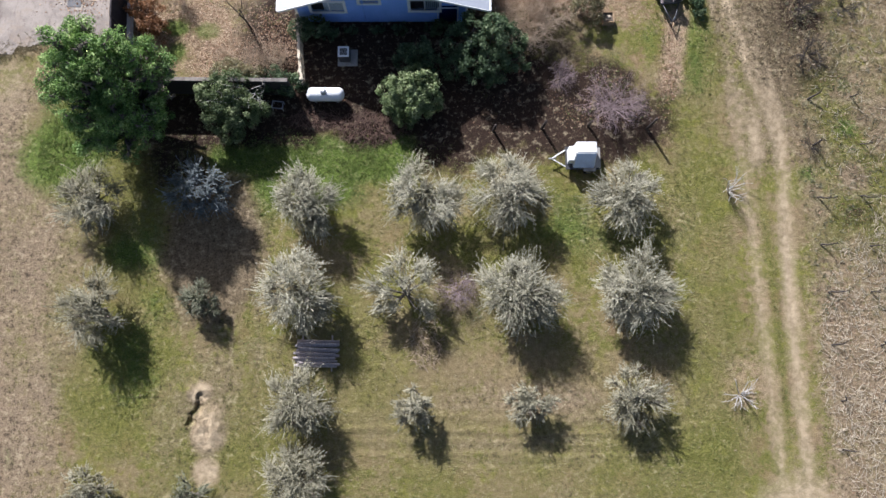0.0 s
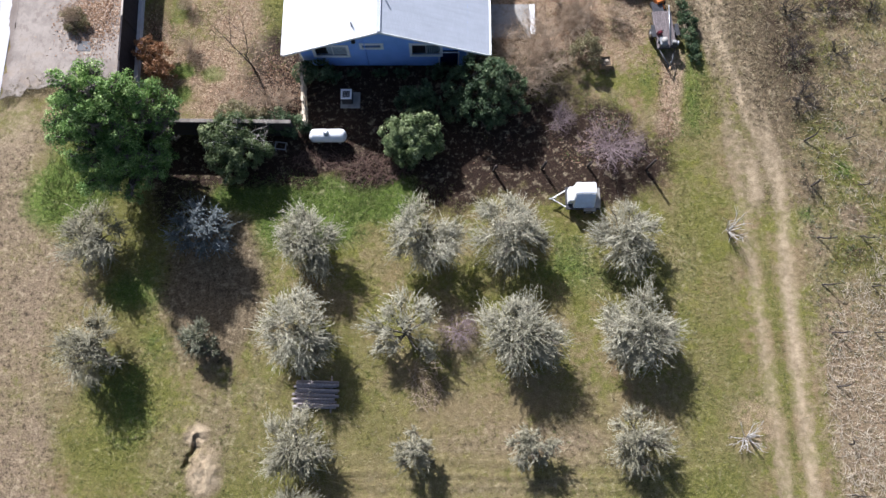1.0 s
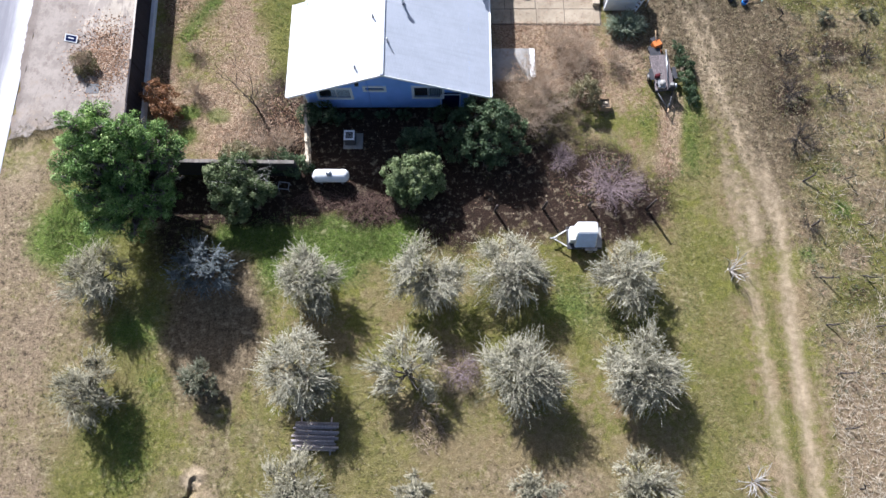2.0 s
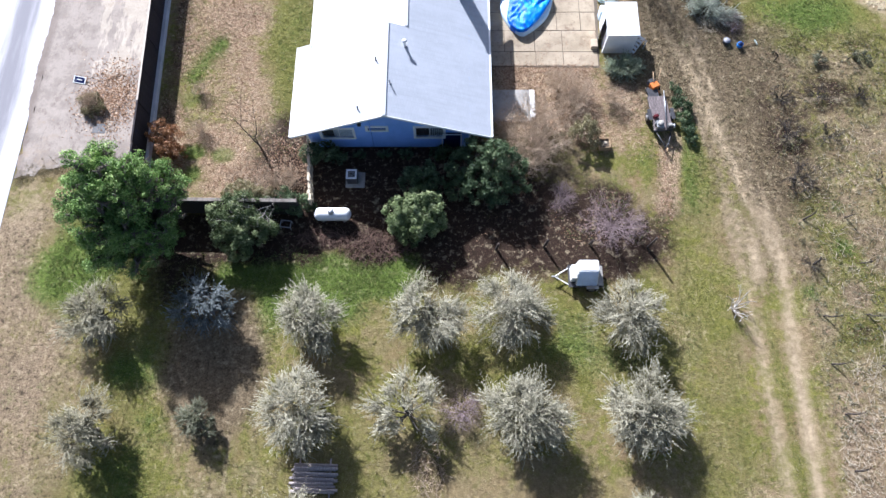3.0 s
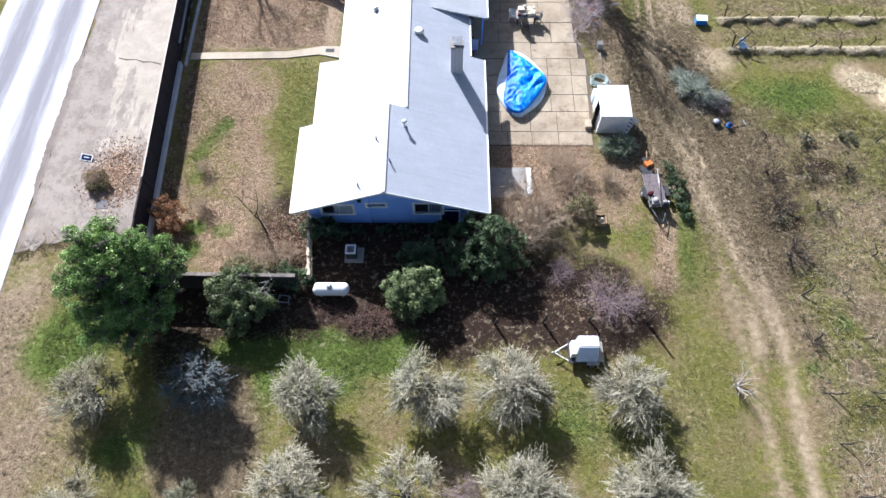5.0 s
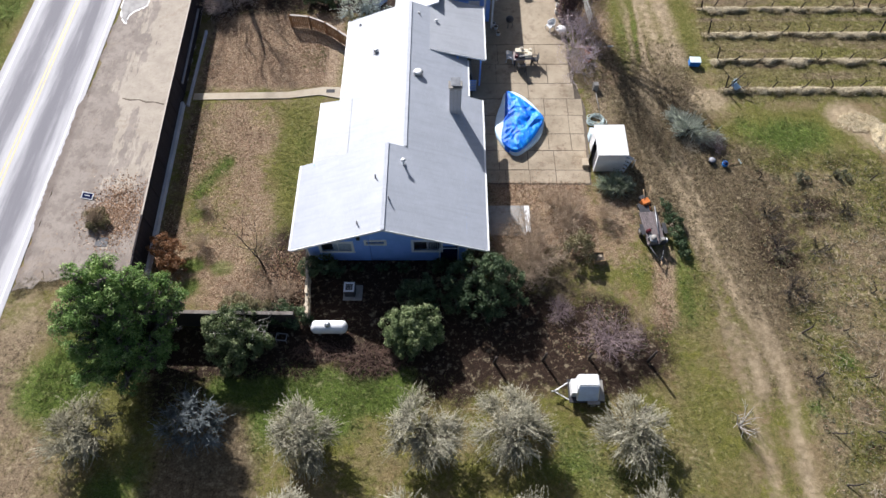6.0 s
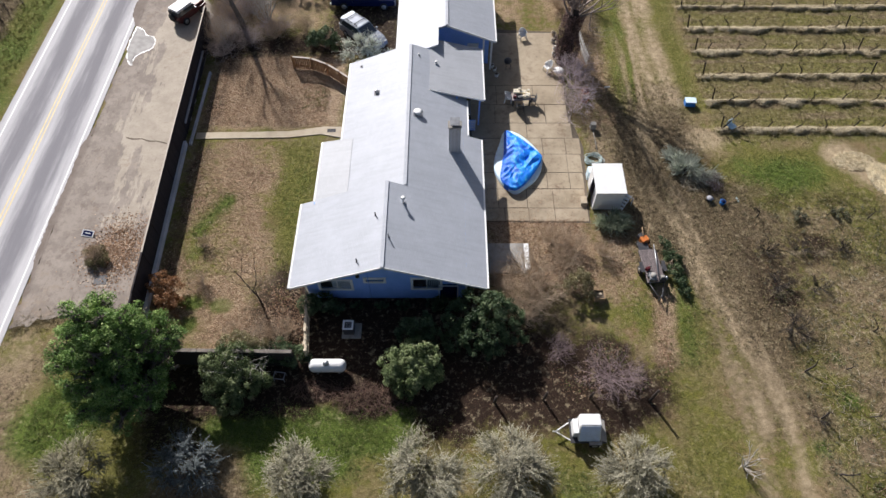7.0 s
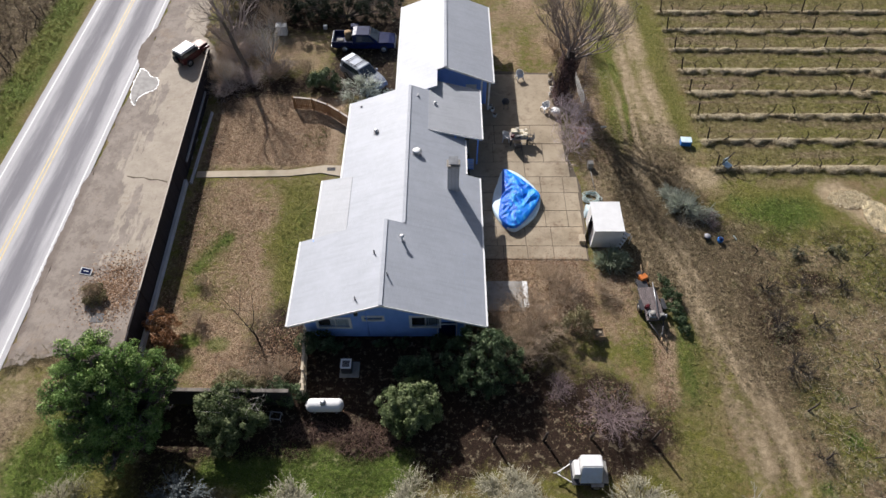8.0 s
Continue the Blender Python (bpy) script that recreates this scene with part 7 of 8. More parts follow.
for s in (-1, 1):
    wheel(machine, s * 0.36, 0.0, 0.24, 0.24, 0.12, 'X')
    rodded("handle", (0.1 * s, -0.1, 0.6), (0.3 * s + 0.5, 0.75, 1.05), 0.03, M_RAW_WOOD, machine)
boxed("tine_cover", (-0.45, -0.5, 0.2, 0.2, -0.2, 0.45), M_ORANGE_PAINT, machine, bevel=0.03)

# wooden planter crate
crate = thing("planter_box", pose(10.0, 19.95, 0, 0, 0, 4), "tan wooden planter crate on dry leaves", "planter")
for d in ((-0.34, -0.34, 0, 0.34, -0.3, 0.42), (-0.34, 0.3, 0, 0.34, 0.34, 0.42), (-0.34, -0.3, 0, -0.3, 0.3, 0.42), (0.3, -0.3, 0, 0.34, 0.3, 0.42)):
    boxed("side_board", d, M_RAW_WOOD, crate)
boxed("soil", (-0.3, -0.3, 0.0, 0.3, 0.3, 0.32), M_JOINT, crate)
bm = bmesh.new()
lump(bm, (0.05, 0.05, 0.33), (0.16, 0.12, 0.06), 3)
part("stone", bm, M_WALK, crate)

# ---- log pile in the orchard ----
for i in range(11):
    y = 0.55 - i * 0.135
    z = 0.1 if i % 2 == 0 else 0.2
    j = random.uniform(-0.14, 0.14)
    lg = rodded("fence_post_log", (-8.3 + j, y, z), (-5.95 + j, y - 0.06 + random.uniform(-0.05, 0.05), z), 0.085 + random.uniform(-0.015, 0.012), M_GREY_WOOD, n=10)
    tagged(lg, "weathered grey wooden post stacked in the grass", "log", "stacked posts")
for x in (-7.95, -6.3):
    b = rodded("bearer_log", (x, 0.85, 0.03), (x, -1.15, 0.03), 0.045, M_GREY_WOOD, n=8)
    tagged(b, "grey wooden bearer under the stacked posts", "log", "stacked posts")

# ---- white shed ----
shed = thing("shed", pose(11.5, 28.3, 0), "white metal garden shed with an open door", "shed")
boxed("front_wall", (-1.0, -1.22, 0, 0.98, -1.18, 1.86), M_WHITE_METAL, shed)
boxed("back_wall", (-1.0, 1.2, 0, 0.98, 1.24, 1.98), M_WHITE_METAL, shed)
boxed("side_wall", (0.94, -1.18, 0, 0.98, 1.2, 1.9), M_WHITE_METAL, shed)
boxed("side_wall", (-1.0, -1.18, 0, -0.96, -0.5, 1.9), M_WHITE_METAL, shed)
boxed("side_wall", (-1.0, 0.45, 0, -0.96, 1.2, 1.9), M_WHITE_METAL, shed)
bm = bmesh.new()
prism(bm, [(-1.06, -1.3, 1.93), (1.05, -1.3, 1.93), (1.05, 1.32, 2.03), (-1.06, 1.32, 2.03)], 0.05)
part("roof", bm, M_WHITE_METAL, shed)
boxed("door", (0, -0.02, 0.05, 0.9, 0.02, 1.85), M_WHITE_METAL, shed, m=Matrix.Translation((-0.98, 0.45, 0)) @ Matrix.Rotation(radians(-112), 4, 'Z'))
boxed("floor", (-0.95, -1.17, 0, 0.93, 1.19, 0.05), M_GREY_WOOD, shed)
sheet = boxed("pale_sheet", (10.45, 29.75, 0.0, 12.2, 30.35, 0.9), M_TARP_PALE, bevel=0.03)
tagged(sheet, "pale blue plastic bin behind the shed", "bin")
lid = boxed("crate_small", (9.75, 27.4, 0.02, 10.2, 28.05, 0.3), M_WALK, bevel=0.02)
tagged(lid, "small tan box beside the shed door", "box")
rack = thing("ladder", pose(12.6, 27.0, 0, 0, 0, 50), "white ladder leaning beside the shed", "ladder")
for y in (0.0, 0.42):
    boxed("rail", (0, y - 0.025, 0.0, 1.3, y + 0.025, 0.07), M_WHITE, rack, m=Matrix.Rotation(radians(-22), 4, 'Y'))
for i in range(5):
    boxed("rung", (0.06 + i * 0.26, 0.025, 0.0, 0.2 + i * 0.26, 0.395, 0.05), M_WHITE, rack, m=Matrix.Rotation(radians(-22), 4, 'Y'))
frame2 = thing("pipe_stand", pose(13.3, 27.4, 0, 0, 0, 8), "bent white pipe stand beside the shed", "stand")
rodded("upright", (0, 0, 0), (0, 0, 0.9), 0.03, M_WHITE, frame2)
rodded("upright", (-0.5, 0.2, 0), (-0.5, 0.2, 0.9), 0.03, M_WHITE, frame2)
rodded("top_bar", (0, 0, 0.88), (-0.5, 0.2, 0.88), 0.03, M_WHITE, frame2)
pail = thing("white_bucket", pose(12.85, 28.9, 0), "white plastic bucket beside the shed", "bucket")
rodded("bucket_body", (0, 0, 0), (0, 0, 0.4), 0.15, M_WHITE, pail, r1=0.18, n=14)
rodded("bucket_lid", (0, 0, 0.4), (0, 0, 0.43), 0.19, M_WHITE, pail, n=14)

# hose coil
hose = thing("garden_hose", pose(11.2, 31.7, 0), "pale coiled garden hose on the ground", "hose")
bm = bmesh.new()
pts = []
for i in range(150):
    a = i * 2 * math.pi / 22
    r = 0.52 + 0.1 * math.sin(i * 0.37) + 0.05 * math.sin(i * 0.9)
    pts.append((r * 1.1 * math.cos(a) + 0.14 * math.sin(i * 0.11), r * 0.85 * math.sin(a) + 0.1 * math.cos(i * 0.17), 0.04 + 0.0016 * i))
tube_path(bm, pts, 0.03, 5)
part("coil", bm, M_HOSE, hose)

# ---- covered paddling pool ----
pool = thing("covered_pool", pose(5.4, 31.5, 0), "collapsed pale blue pool covered by a blue tarpaulin", "pool")
EDGE = [(-0.75, 2.85), (0.25, 2.65), (1.32, 1.46), (1.92, 0.12), (1.49, -1.54), (0.29, -2.78), (-0.41, -3.04), (-1.18, -2.25), (-1.7, -0.99), (-1.61, 0.31), (-1.26, 1.46)]
COVER = [(-0.72, 2.78), (-0.05, 2.32), (0.58, 1.75), (1.25, 1.02), (1.82, 0.25), (1.78, -0.3), (1.0, -1.7), (0.1, -2.75), (-0.4, -2.95), (-0.93, -2.62), (-1.3, -1.8), (-1.15, -0.6), (-0.97, 0.45), (-0.87, 1.7)]


def smooth_ring(pts, n):
    """Points round a closed outline, rounded between its corners."""
    out = []
    k = len(pts)
    for i in range(n):
        u = i * k / n
        j, f = int(u), u - int(u)
        p0, p1, p2, p3 = [Vector(pts[(j + d) % k]) for d in (-1, 0, 1, 2)]
        out.append(0.5 * ((2 * p1) + (p2 - p0) * f + (2 * p0 - 5 * p1 + 4 * p2 - p3) * f * f + (3 * p1 - p0 - 3 * p2 + p3) * f ** 3))
    return out


def sheet_mesh(name, outline, height, base_z, wrinkle, material, parent, rings=16, seg=72, seed=0.0):
    ring = smooth_ring(outline, seg)
    c = sum(ring, Vector((0, 0))) / seg
    bm = bmesh.new()
    centre = bm.verts.new((c.x, c.y, base_z + height))
    prev = None
    for i in range(1, rings + 1):
        f = i / rings
        row = []
        for p in ring:
            q = c.lerp(p, f)
            k, m = 0.5 * q.x - 0.85 * q.y, 0.85 * q.x + 0.5 * q.y
            k += 0.7 * noise.noise(Vector((q.x * 0.9, q.y * 0.9, seed + 9)))
            w = 0.9 * (1 - 2 * abs(noise.noise(Vector((k * 0.9, m * 0.55, seed))))) - 0.5 + 0.75 * (1 - 2 * abs(noise.noise(Vector((k * 2.2, m * 1.5, seed + 5))))) - 0.4
            z = base_z + height * (1 - f ** 4) + wrinkle * w * min(1.0, (1 - f) * 6 + 0.15)
            row.append(bm.verts.new((q.x, q.y, max(z, base_z * 0.5 + 0.01))))
        for k in range(seg):
            if prev is None:
                bm.faces.new((centre, row[k], row[(k + 1) % seg]))
            else:
                bm.faces.new((prev[k], row[k], row[(k + 1) % seg], prev[(k + 1) % seg]))
        prev = row
    low = [bm.verts.new((v.co.x, v.co.y, 0.0)) for v in prev]
    for k in range(seg):
        bm.faces.new((prev[k], low[k], low[(k + 1) % seg], prev[(k + 1) % seg]))
    return part(name, bm, material, parent, smooth=True)


tagged(sheet_mesh("pool_wall", EDGE, 0.16, 0.3, 0.05, M_TARP_PALE, pool), "pale blue vinyl pool wall")
tagged(sheet_mesh("tarpaulin", COVER, 0.14, 0.54, 0.15, M_TARP, pool, 30, 110, 3.0), "wrinkled bright blue tarpaulin")

# ---- patio furniture ----
table = thing("patio_table", pose(6.1, 37.9, 0, 0, 0, 4), "square patio table crowded with pale boxes", "table")
boxed("tabletop", (-0.75, -0.55, 0.68, 0.75, 0.55, 0.73), M_GREY_WOOD, table, bevel=0.01)
for sx in (-1, 1):
    for sy in (-1, 1):
        boxed("leg", (sx * 0.65 - 0.04, sy * 0.45 - 0.04, 0, sx * 0.65 + 0.04, sy * 0.45 + 0.04, 0.68), M_DARK_METAL, table)
tr = random.Random(9)
for i, (x, y, w, d, h, mat, name, label) in enumerate((
        (5.75, 38.1, 0.4, 0.35, 0.3, M_CREAM, "box", "cream cardboard box on the patio table"), (6.25, 38.15, 0.45, 0.3, 0.2, M_CREAM, "box", "tan cardboard box on the patio table"),
        (6.6, 37.75, 0.3, 0.35, 0.28, M_CREAM, "box", "cream box on the patio table"), (6.0, 37.65, 0.35, 0.3, 0.15, M_DARK_METAL, "tray", "dark tray on the patio table"),
        (6.35, 37.62, 0.22, 0.2, 0.25, M_CREAM, "box", "small cream box on the patio table"), (6.0, 38.3, 0.2, 0.15, 0.35, M_CREAM, "box", "tall cream carton on the patio table"), (6.7, 38.2, 0.15, 0.2, 0.3, M_CREAM, "box", "tall cream carton on the patio table"), (5.6, 37.65, 0.2, 0.25, 0.2, M_RED, "box", "dark red box on the patio table"))):
    b = thing(name, pose(x, y, 0.73, 0, 0, tr.uniform(-20, 20)), label, "box", "boxes on the patio table")
    w, d = w * 1.2, d * 1.2
    boxed("carton", (-w / 2, -d / 2, 0, w / 2, d / 2, h), mat, b, bevel=0.01)
    boxed("flap", (-w / 2, -0.02, h, w / 2, 0.02, h + 0.008), M_MORTAR, b)


def chair(x, y, turn, material, label):
    c = thing("patio_chair", pose(x, y, 0, 0, 0, turn), label, "chair", "patio chairs")
    boxed("seat", (-0.24, -0.24, 0.40, 0.24, 0.24, 0.44), material, c, bevel=0.01)
    boxed("backrest", (-0.24, 0.2, 0.44, 0.24, 0.25, 0.88), material, c, bevel=0.015, m=Matrix.Translation((0, 0.2, 0.44)) @ Matrix.Rotation(radians(-10), 4, 'X') @ Matrix.Translation((0, -0.2, -0.44)))
    for sx in (-1, 1):
        boxed("armrest", (sx * 0.27 - 0.03, -0.22, 0.62, sx * 0.27 + 0.03, 0.22, 0.65), material, c)
        for sy in (-1, 1):
            boxed("leg", (sx * 0.25 - 0.025, sy * 0.21 - 0.025, 0, sx * 0.25 + 0.025, sy * 0.21 + 0.025, 0.62), material, c)
    return c


def shell_chair(x, y, turn, label):
    """Moulded plastic armchair: a curved back that runs on into the arms."""
    c = thing("patio_chair", pose(x, y, 0, 0, 0, turn), label, "chair", "patio chairs")
    boxed("seat", (-0.27, -0.3, 0.40, 0.27, 0.22, 0.445), M_WHITE, c, bevel=0.018)
    bm = bmesh.new()
    rows = []
    for i in range(13):
        a = radians(-18 + 216 * i / 12)
        top = 0.66 + 0.26 * max(0.0, math.sin(a)) ** 1.5
        ring = [(0.29 * math.cos(a), -0.02 + 0.29 * math.sin(a), 0.43), (0.36 * math.cos(a), -0.02 + 0.38 * math.sin(a), top), (0.32 * math.cos(a), -0.02 + 0.34 * math.sin(a), top), (0.25 * math.cos(a), -0.02 + 0.25 * math.sin(a), 0.43)]
        rows.append([bm.verts.new(p) for p in ring])
    for p, q in zip(rows[:-1], rows[1:]):
        for j in range(4):
            bm.faces.new((p[j], q[j], q[(j + 1) % 4], p[(j + 1) % 4]))
    bm.faces.new(rows[0])
    bm.faces.new(rows[-1][::-1])
    bmesh.ops.recalc_face_normals(bm, faces=bm.faces[:])
    part("backrest", bm, M_WHITE, c)
    for sx in (-1, 1):
        for sy in (-1, 1):
            rodded("leg", (sx * 0.3, sy * 0.28, 0), (sx * 0.24, sy * 0.22, 0.42), 0.035, M_WHITE, c, r1=0.045)
    return c


shell_chair(6.8, 45.75, 20, "white moulded plastic armchair on the patio")
shell_chair(8.65, 41.6, -60, "white moulded plastic armchair beside a small table")
shell_chair(5.15, 38.0, 80, "white moulded plastic armchair pulled up to the table")
chair(6.0, 36.9, 185, M_DARK_METAL, "dark metal chair pulled up to the table")
chair(7.05, 37.7, -90, M_DARK_METAL, "dark metal chair pulled up to the table")
side_table = thing("side_table", pose(9.45, 41.1, 0), "small white side table on the patio", "table")
rodded("top", (0, 0, 0.46), (0, 0, 0.5), 0.42, M_WHITE, side_table, n=18)
for i in range(3):
    a = i * 2.1
    rodded("leg", (0.28 * math.cos(a), 0.28 * math.sin(a), 0), (0.2 * math.cos(a), 0.2 * math.sin(a), 0.46), 0.025, M_WHITE, side_table)
pot = thing("plant_pot", pose(11.3, 38.0, 0), "orange plastic plant pot under a leafless shrub", "pot")
rodded("pot_body", (0, 0, 0), (0, 0, 0.4), 0.26, M_ORANGE_PAINT, pot, r1=0.36, n=16)
rodded("pot_soil", (0, 0, 0.38), (0, 0, 0.405), 0.33, M_JOINT, pot, n=16)
gate = thing("slatted_gate", pose(1.85, 34.72, 0), "blue wooden gate with white slats by the house corner", "gate")
boxed("gate_panel", (0, 0.02, 0.05, 0.55, 0.06, 1.15), M_BLUE, gate)
for i in range(6):
    boxed("slat", (0.05, -0.01, 0.16 + i * 0.17, 0.5, 0.02, 0.24 + i * 0.17), M_WHITE, gate)
for u in (0.0, 0.5):
    boxed("stile", (u, -0.02, 0, u + 0.05, 0.02, 1.2), M_WHITE, gate)
grill = thing("barbecue", pose(5.3, 42.0, 0), "small dark kettle barbecue in the shade", "barbecue")
bm = bmesh.new()
lump(bm, (0, 0, 0.7), (0.34, 0.34, 0.27), 1, 2, 0.0)
part("bowl", bm, M_DARK_METAL, grill, smooth=True)
for i in range(3):
    a = i * 2.1
    rodded("leg", (0.3 * math.cos(a), 0.3 * math.sin(a), 0), (0.15 * math.cos(a), 0.15 * math.sin(a), 0.6), 0.02, M_DARK_METAL, grill)
for x, y in ((4.2, 41.6), (4.35, 40.9), (4.0, 42.0)):
    p = thing("plant_pot", pose(x, y, 0), "white plant pot beside the house", "pot", "white pots")
    rodded("pot_body", (0, 0, 0), (0, 0, 0.32), 0.13, M_WHITE, p, r1=0.18, n=12)
    rodded("pot_soil", (0, 0, 0.3), (0, 0, 0.325), 0.16, M_JOINT, p, n=12)
for x, y, mat, label in ((9.45, 45.2, M_BLOCK, "grey garden stone at the patio edge"), (9.5, 44.2, M_WHITE, "white pot at the patio edge"), (9.35, 43.5, M_WHITE, "white pot at the patio edge"), (9.55, 46.2, M_WALK, "tan box at the patio edge"), (9.5, 42.7, M_WALK, "tan pot at the patio edge")):
    p = thing("patio_pot", pose(x, y, 0), label, "pot", "pots along the patio edge")
    rodded("pot_body", (0, 0, 0), (0, 0, 0.36), 0.15, mat, p, r1=0.2, n=10)
    rodded("pot_soil", (0, 0, 0.34), (0, 0, 0.365), 0.17, M_JOINT, p, n=10)
red = thing("red_tub", pose(11.5, 38.9, 0, 0, 0, 20), "faded orange-red plastic tub beside bare shrubs", "tub")
rodded("tub_body", (0, 0, 0), (0, 0, 0.35), 0.26, M_ORANGE_PAINT, red, r1=0.34, n=14)
rodded("tub_inside", (0, 0, 0.34), (0, 0, 0.355), 0.3, M_RED, red, n=14)
sign_board = boxed("white_sign", (13.0, 39.2, 0.3, 13.45, 39.25, 0.42), M_WHITE)
tagged(sign_board, "small white board at the track edge", "board")
rodded("stake", (13.2, 39.28, -0.03), (13.2, 39.28, 0.5), 0.02, M_GREY_WOOD)
tagged(bpy.data.objects["stake"], "thin grey stake at the track edge", "stake")
pump = thing("water_pump", pose(11.55, 35.0, 0), "small grey water pump box at the shrub bed", "pump")
boxed("pump_case", (-0.2, -0.2, 0, 0.2, 0.2, 0.55), M_BLOCK, pump, bevel=0.02)
rodded("pump_pipe", (0, -0.2, 0.1), (0.05, -2.5, 0.06), 0.025, M_BLOCK, pump)

# ---- blue things by the vineyard ----
bb = thing("blue_crate", pose(19.65, 37.6, 0, 0, 0, -4), "bright blue plastic crate at the vineyard edge", "crate")
boxed("crate_body", (-0.4, -0.29, 0, 0.4, 0.29, 0.44), M_BLUE_PLASTIC, bb, bevel=0.03)
boxed("crate_lid", (-0.43, -0.32, 0.44, 0.43, 0.32, 0.5), M_TARP_PALE, bb, "pale blue lid", bevel=0.02)
bc = thing("folding_chair", pose(22.25, 34.9, 0, 0, 0, 30), "pale blue folding chair leaning at a vine post", "chair")
boxed("seat", (-0.3, -0.3, 0.35, 0.3, 0.3, 0.38), M_TARP_PALE, bc)
boxed("backrest", (-0.3, 0.28, 0.4, 0.3, 0.31, 0.85), M_TARP_PALE, bc)
for s in (-1, 1):
    rodded("leg", (0.28 * s, -0.3, 0), (0.28 * s, 0.3, 0.85), 0.02, M_STEEL, bc)
    rodded("leg", (0.28 * s, 0.3, 0), (0.28 * s, -0.3, 0.45), 0.02, M_STEEL, bc)
rodded("vine_strut", (21.5, 34.8, 0.0), (22.6, 35.3, 1.35), 0.05, M_DARK_BARK)
tagged(bpy.data.objects["vine_strut"], "slanting dark wooden strut at a vine row end", "post")
tub = thing("wash_tub", pose(19.0, 27.9, 0), "dark metal tub with a pale inside on the grass", "tub")
rodded("tub_body", (0, 0, 0), (0, 0, 0.28), 0.2, M_DARK_METAL, tub, r1=0.26, n=16)
rodded("tub_inside", (0, 0, 0.27), (0, 0, 0.285), 0.23, M_LEDGE, tub, n=16)
ball = thing("blue_bucket", pose(19.85, 27.6, 0), "blue bucket beside garden tools", "bucket")
rodded("bucket_body", (0, 0, 0), (0, 0, 0.3), 0.17, M_BLUE_PLASTIC, ball, r1=0.21, n=14)
rodded("bucket_inside", (0, 0, 0.29), (0, 0, 0.305), 0.18, M_NAVY, ball, n=14)
tool = thing("garden_rake", pose(20.1, 27.6, 0, 0, 0, 18), "garden rake with a pale handle on the grass", "rake")
rodded("handle", (0, 0, 0.05), (0.95, 0, 0.12), 0.025, M_RAW_WOOD, tool)
boxed("rake_head", (0.95, -0.2, 0.03, 1.0, 0.2, 0.12), M_HOSE, tool)

# ---- roadside ----
sg = thing("yard_sign", pose(-24.75, 24.5, 0, 0, 0, -12), "small dark yard sign with a white border", "sign")
sg.matrix_world = sg.matrix_world @ Matrix.Scale(0.8, 4)
boxed("board", (-0.55, -0.02, 0.25, 0.55, 0.02, 0.85), M_WHITE, sg, m=Matrix.Rotation(radians(-72), 4, 'X'))
boxed("panel", (-0.44, -0.03, 0.32, 0.44, -0.022, 0.78), M_NAVY, sg, m=Matrix.Rotation(radians(-72), 4, 'X'))
boxed("text_bar", (-0.25, -0.036, 0.52, 0.25, -0.031, 0.6), M_WHITE, sg, m=Matrix.Rotation(radians(-72), 4, 'X'))
for s in (-1, 1):
    rodded("leg", (0.5 * s, 0.2, 0), (0.5 * s, 0.5, 0.14), 0.02, M_STEEL, sg)
mat_ob = boxed("drain_cover", (-23.15, 20.9, 0.034, -22.3, 21.6, 0.055), M_DARK_METAL, bevel=0.01)
tagged(mat_ob, "grey metal cover on the roadside concrete", "cover")
PUD = [(-27.33, 47.28), (-26.9, 47.15), (-26.54, 46.85), (-26.1, 46.2), (-25.45, 45.95), (-25.14, 45.25), (-25.2, 44.4), (-25.66, 44.0), (-26.13, 43.6), (-26.42, 43.0), (-26.43, 42.2), (-27.0, 43.0), (-27.37, 44.5), (-27.4, 46.1)]
pud = thing("dried_puddle", pose(0, 0, 0), "dried grey puddle with a white crust on the apron", "puddle", kind="structure")
ring = smooth_ring(PUD, 60)
bm = bmesh.new()
prism(bm, [(p.x + 0.05 * math.sin(i * 2.3), p.y + 0.05 * math.cos(i * 1.9), 0.048) for i, p in enumerate(ring)], 0.03)
part("crust", bm, M_WHITE, pud, "white dried crust")
bm = bmesh.new()
inner = []
for i, p in enumerate(ring):
    along = (ring[(i + 1) % 60] - ring[i - 1]).normalized()
    side = Vector((along.y, -along.x))
    wide = 0.03 + 0.06 * vr.random() + 0.07 * max(0, math.sin(i * 0.23 + 0.6)) ** 2
    inner.append((p.x + side.x * wide, p.y + side.y * wide, 0.056))
prism(bm, inner, 0.03)
part("mud", bm, M_MUD, pud, "smooth grey mud")


# ---- vehicles ----
def loft(bm, rings):
    """Join rings of points, each of the same length, and close the ends."""
    vs = [[bm.verts.new(p) for p in r] for r in rings]
    n = len(vs[0])
    for a, b in zip(vs[:-1], vs[1:]):
        for k in range(n):
            bm.faces.new((a[k], a[(k + 1) % n], b[(k + 1) % n], b[k]))
    bm.faces.new(vs[0][::-1])
    bm.faces.new(vs[-1])
    bmesh.ops.recalc_face_normals(bm, faces=bm.faces[:])


def hull(name, stations, material, parent, label="", round_off=0.05):
    """A body of cross sections: (x, half width low, half width high, z low, z high)."""
    bm = bmesh.new()
    loft(bm, [[(x, -a, z0), (x, a, z0), (x, b, z1), (x, -b, z1)] for x, a, b, z0, z1 in stations])
    bmesh.ops.bevel(bm, geom=[e for e in bm.edges if abs((e.verts[0].co - e.verts[1].co).x) > 0.01], offset=round_off, segments=2, affect='EDGES')
    return part(name, bm, material, parent, label, smooth=False)


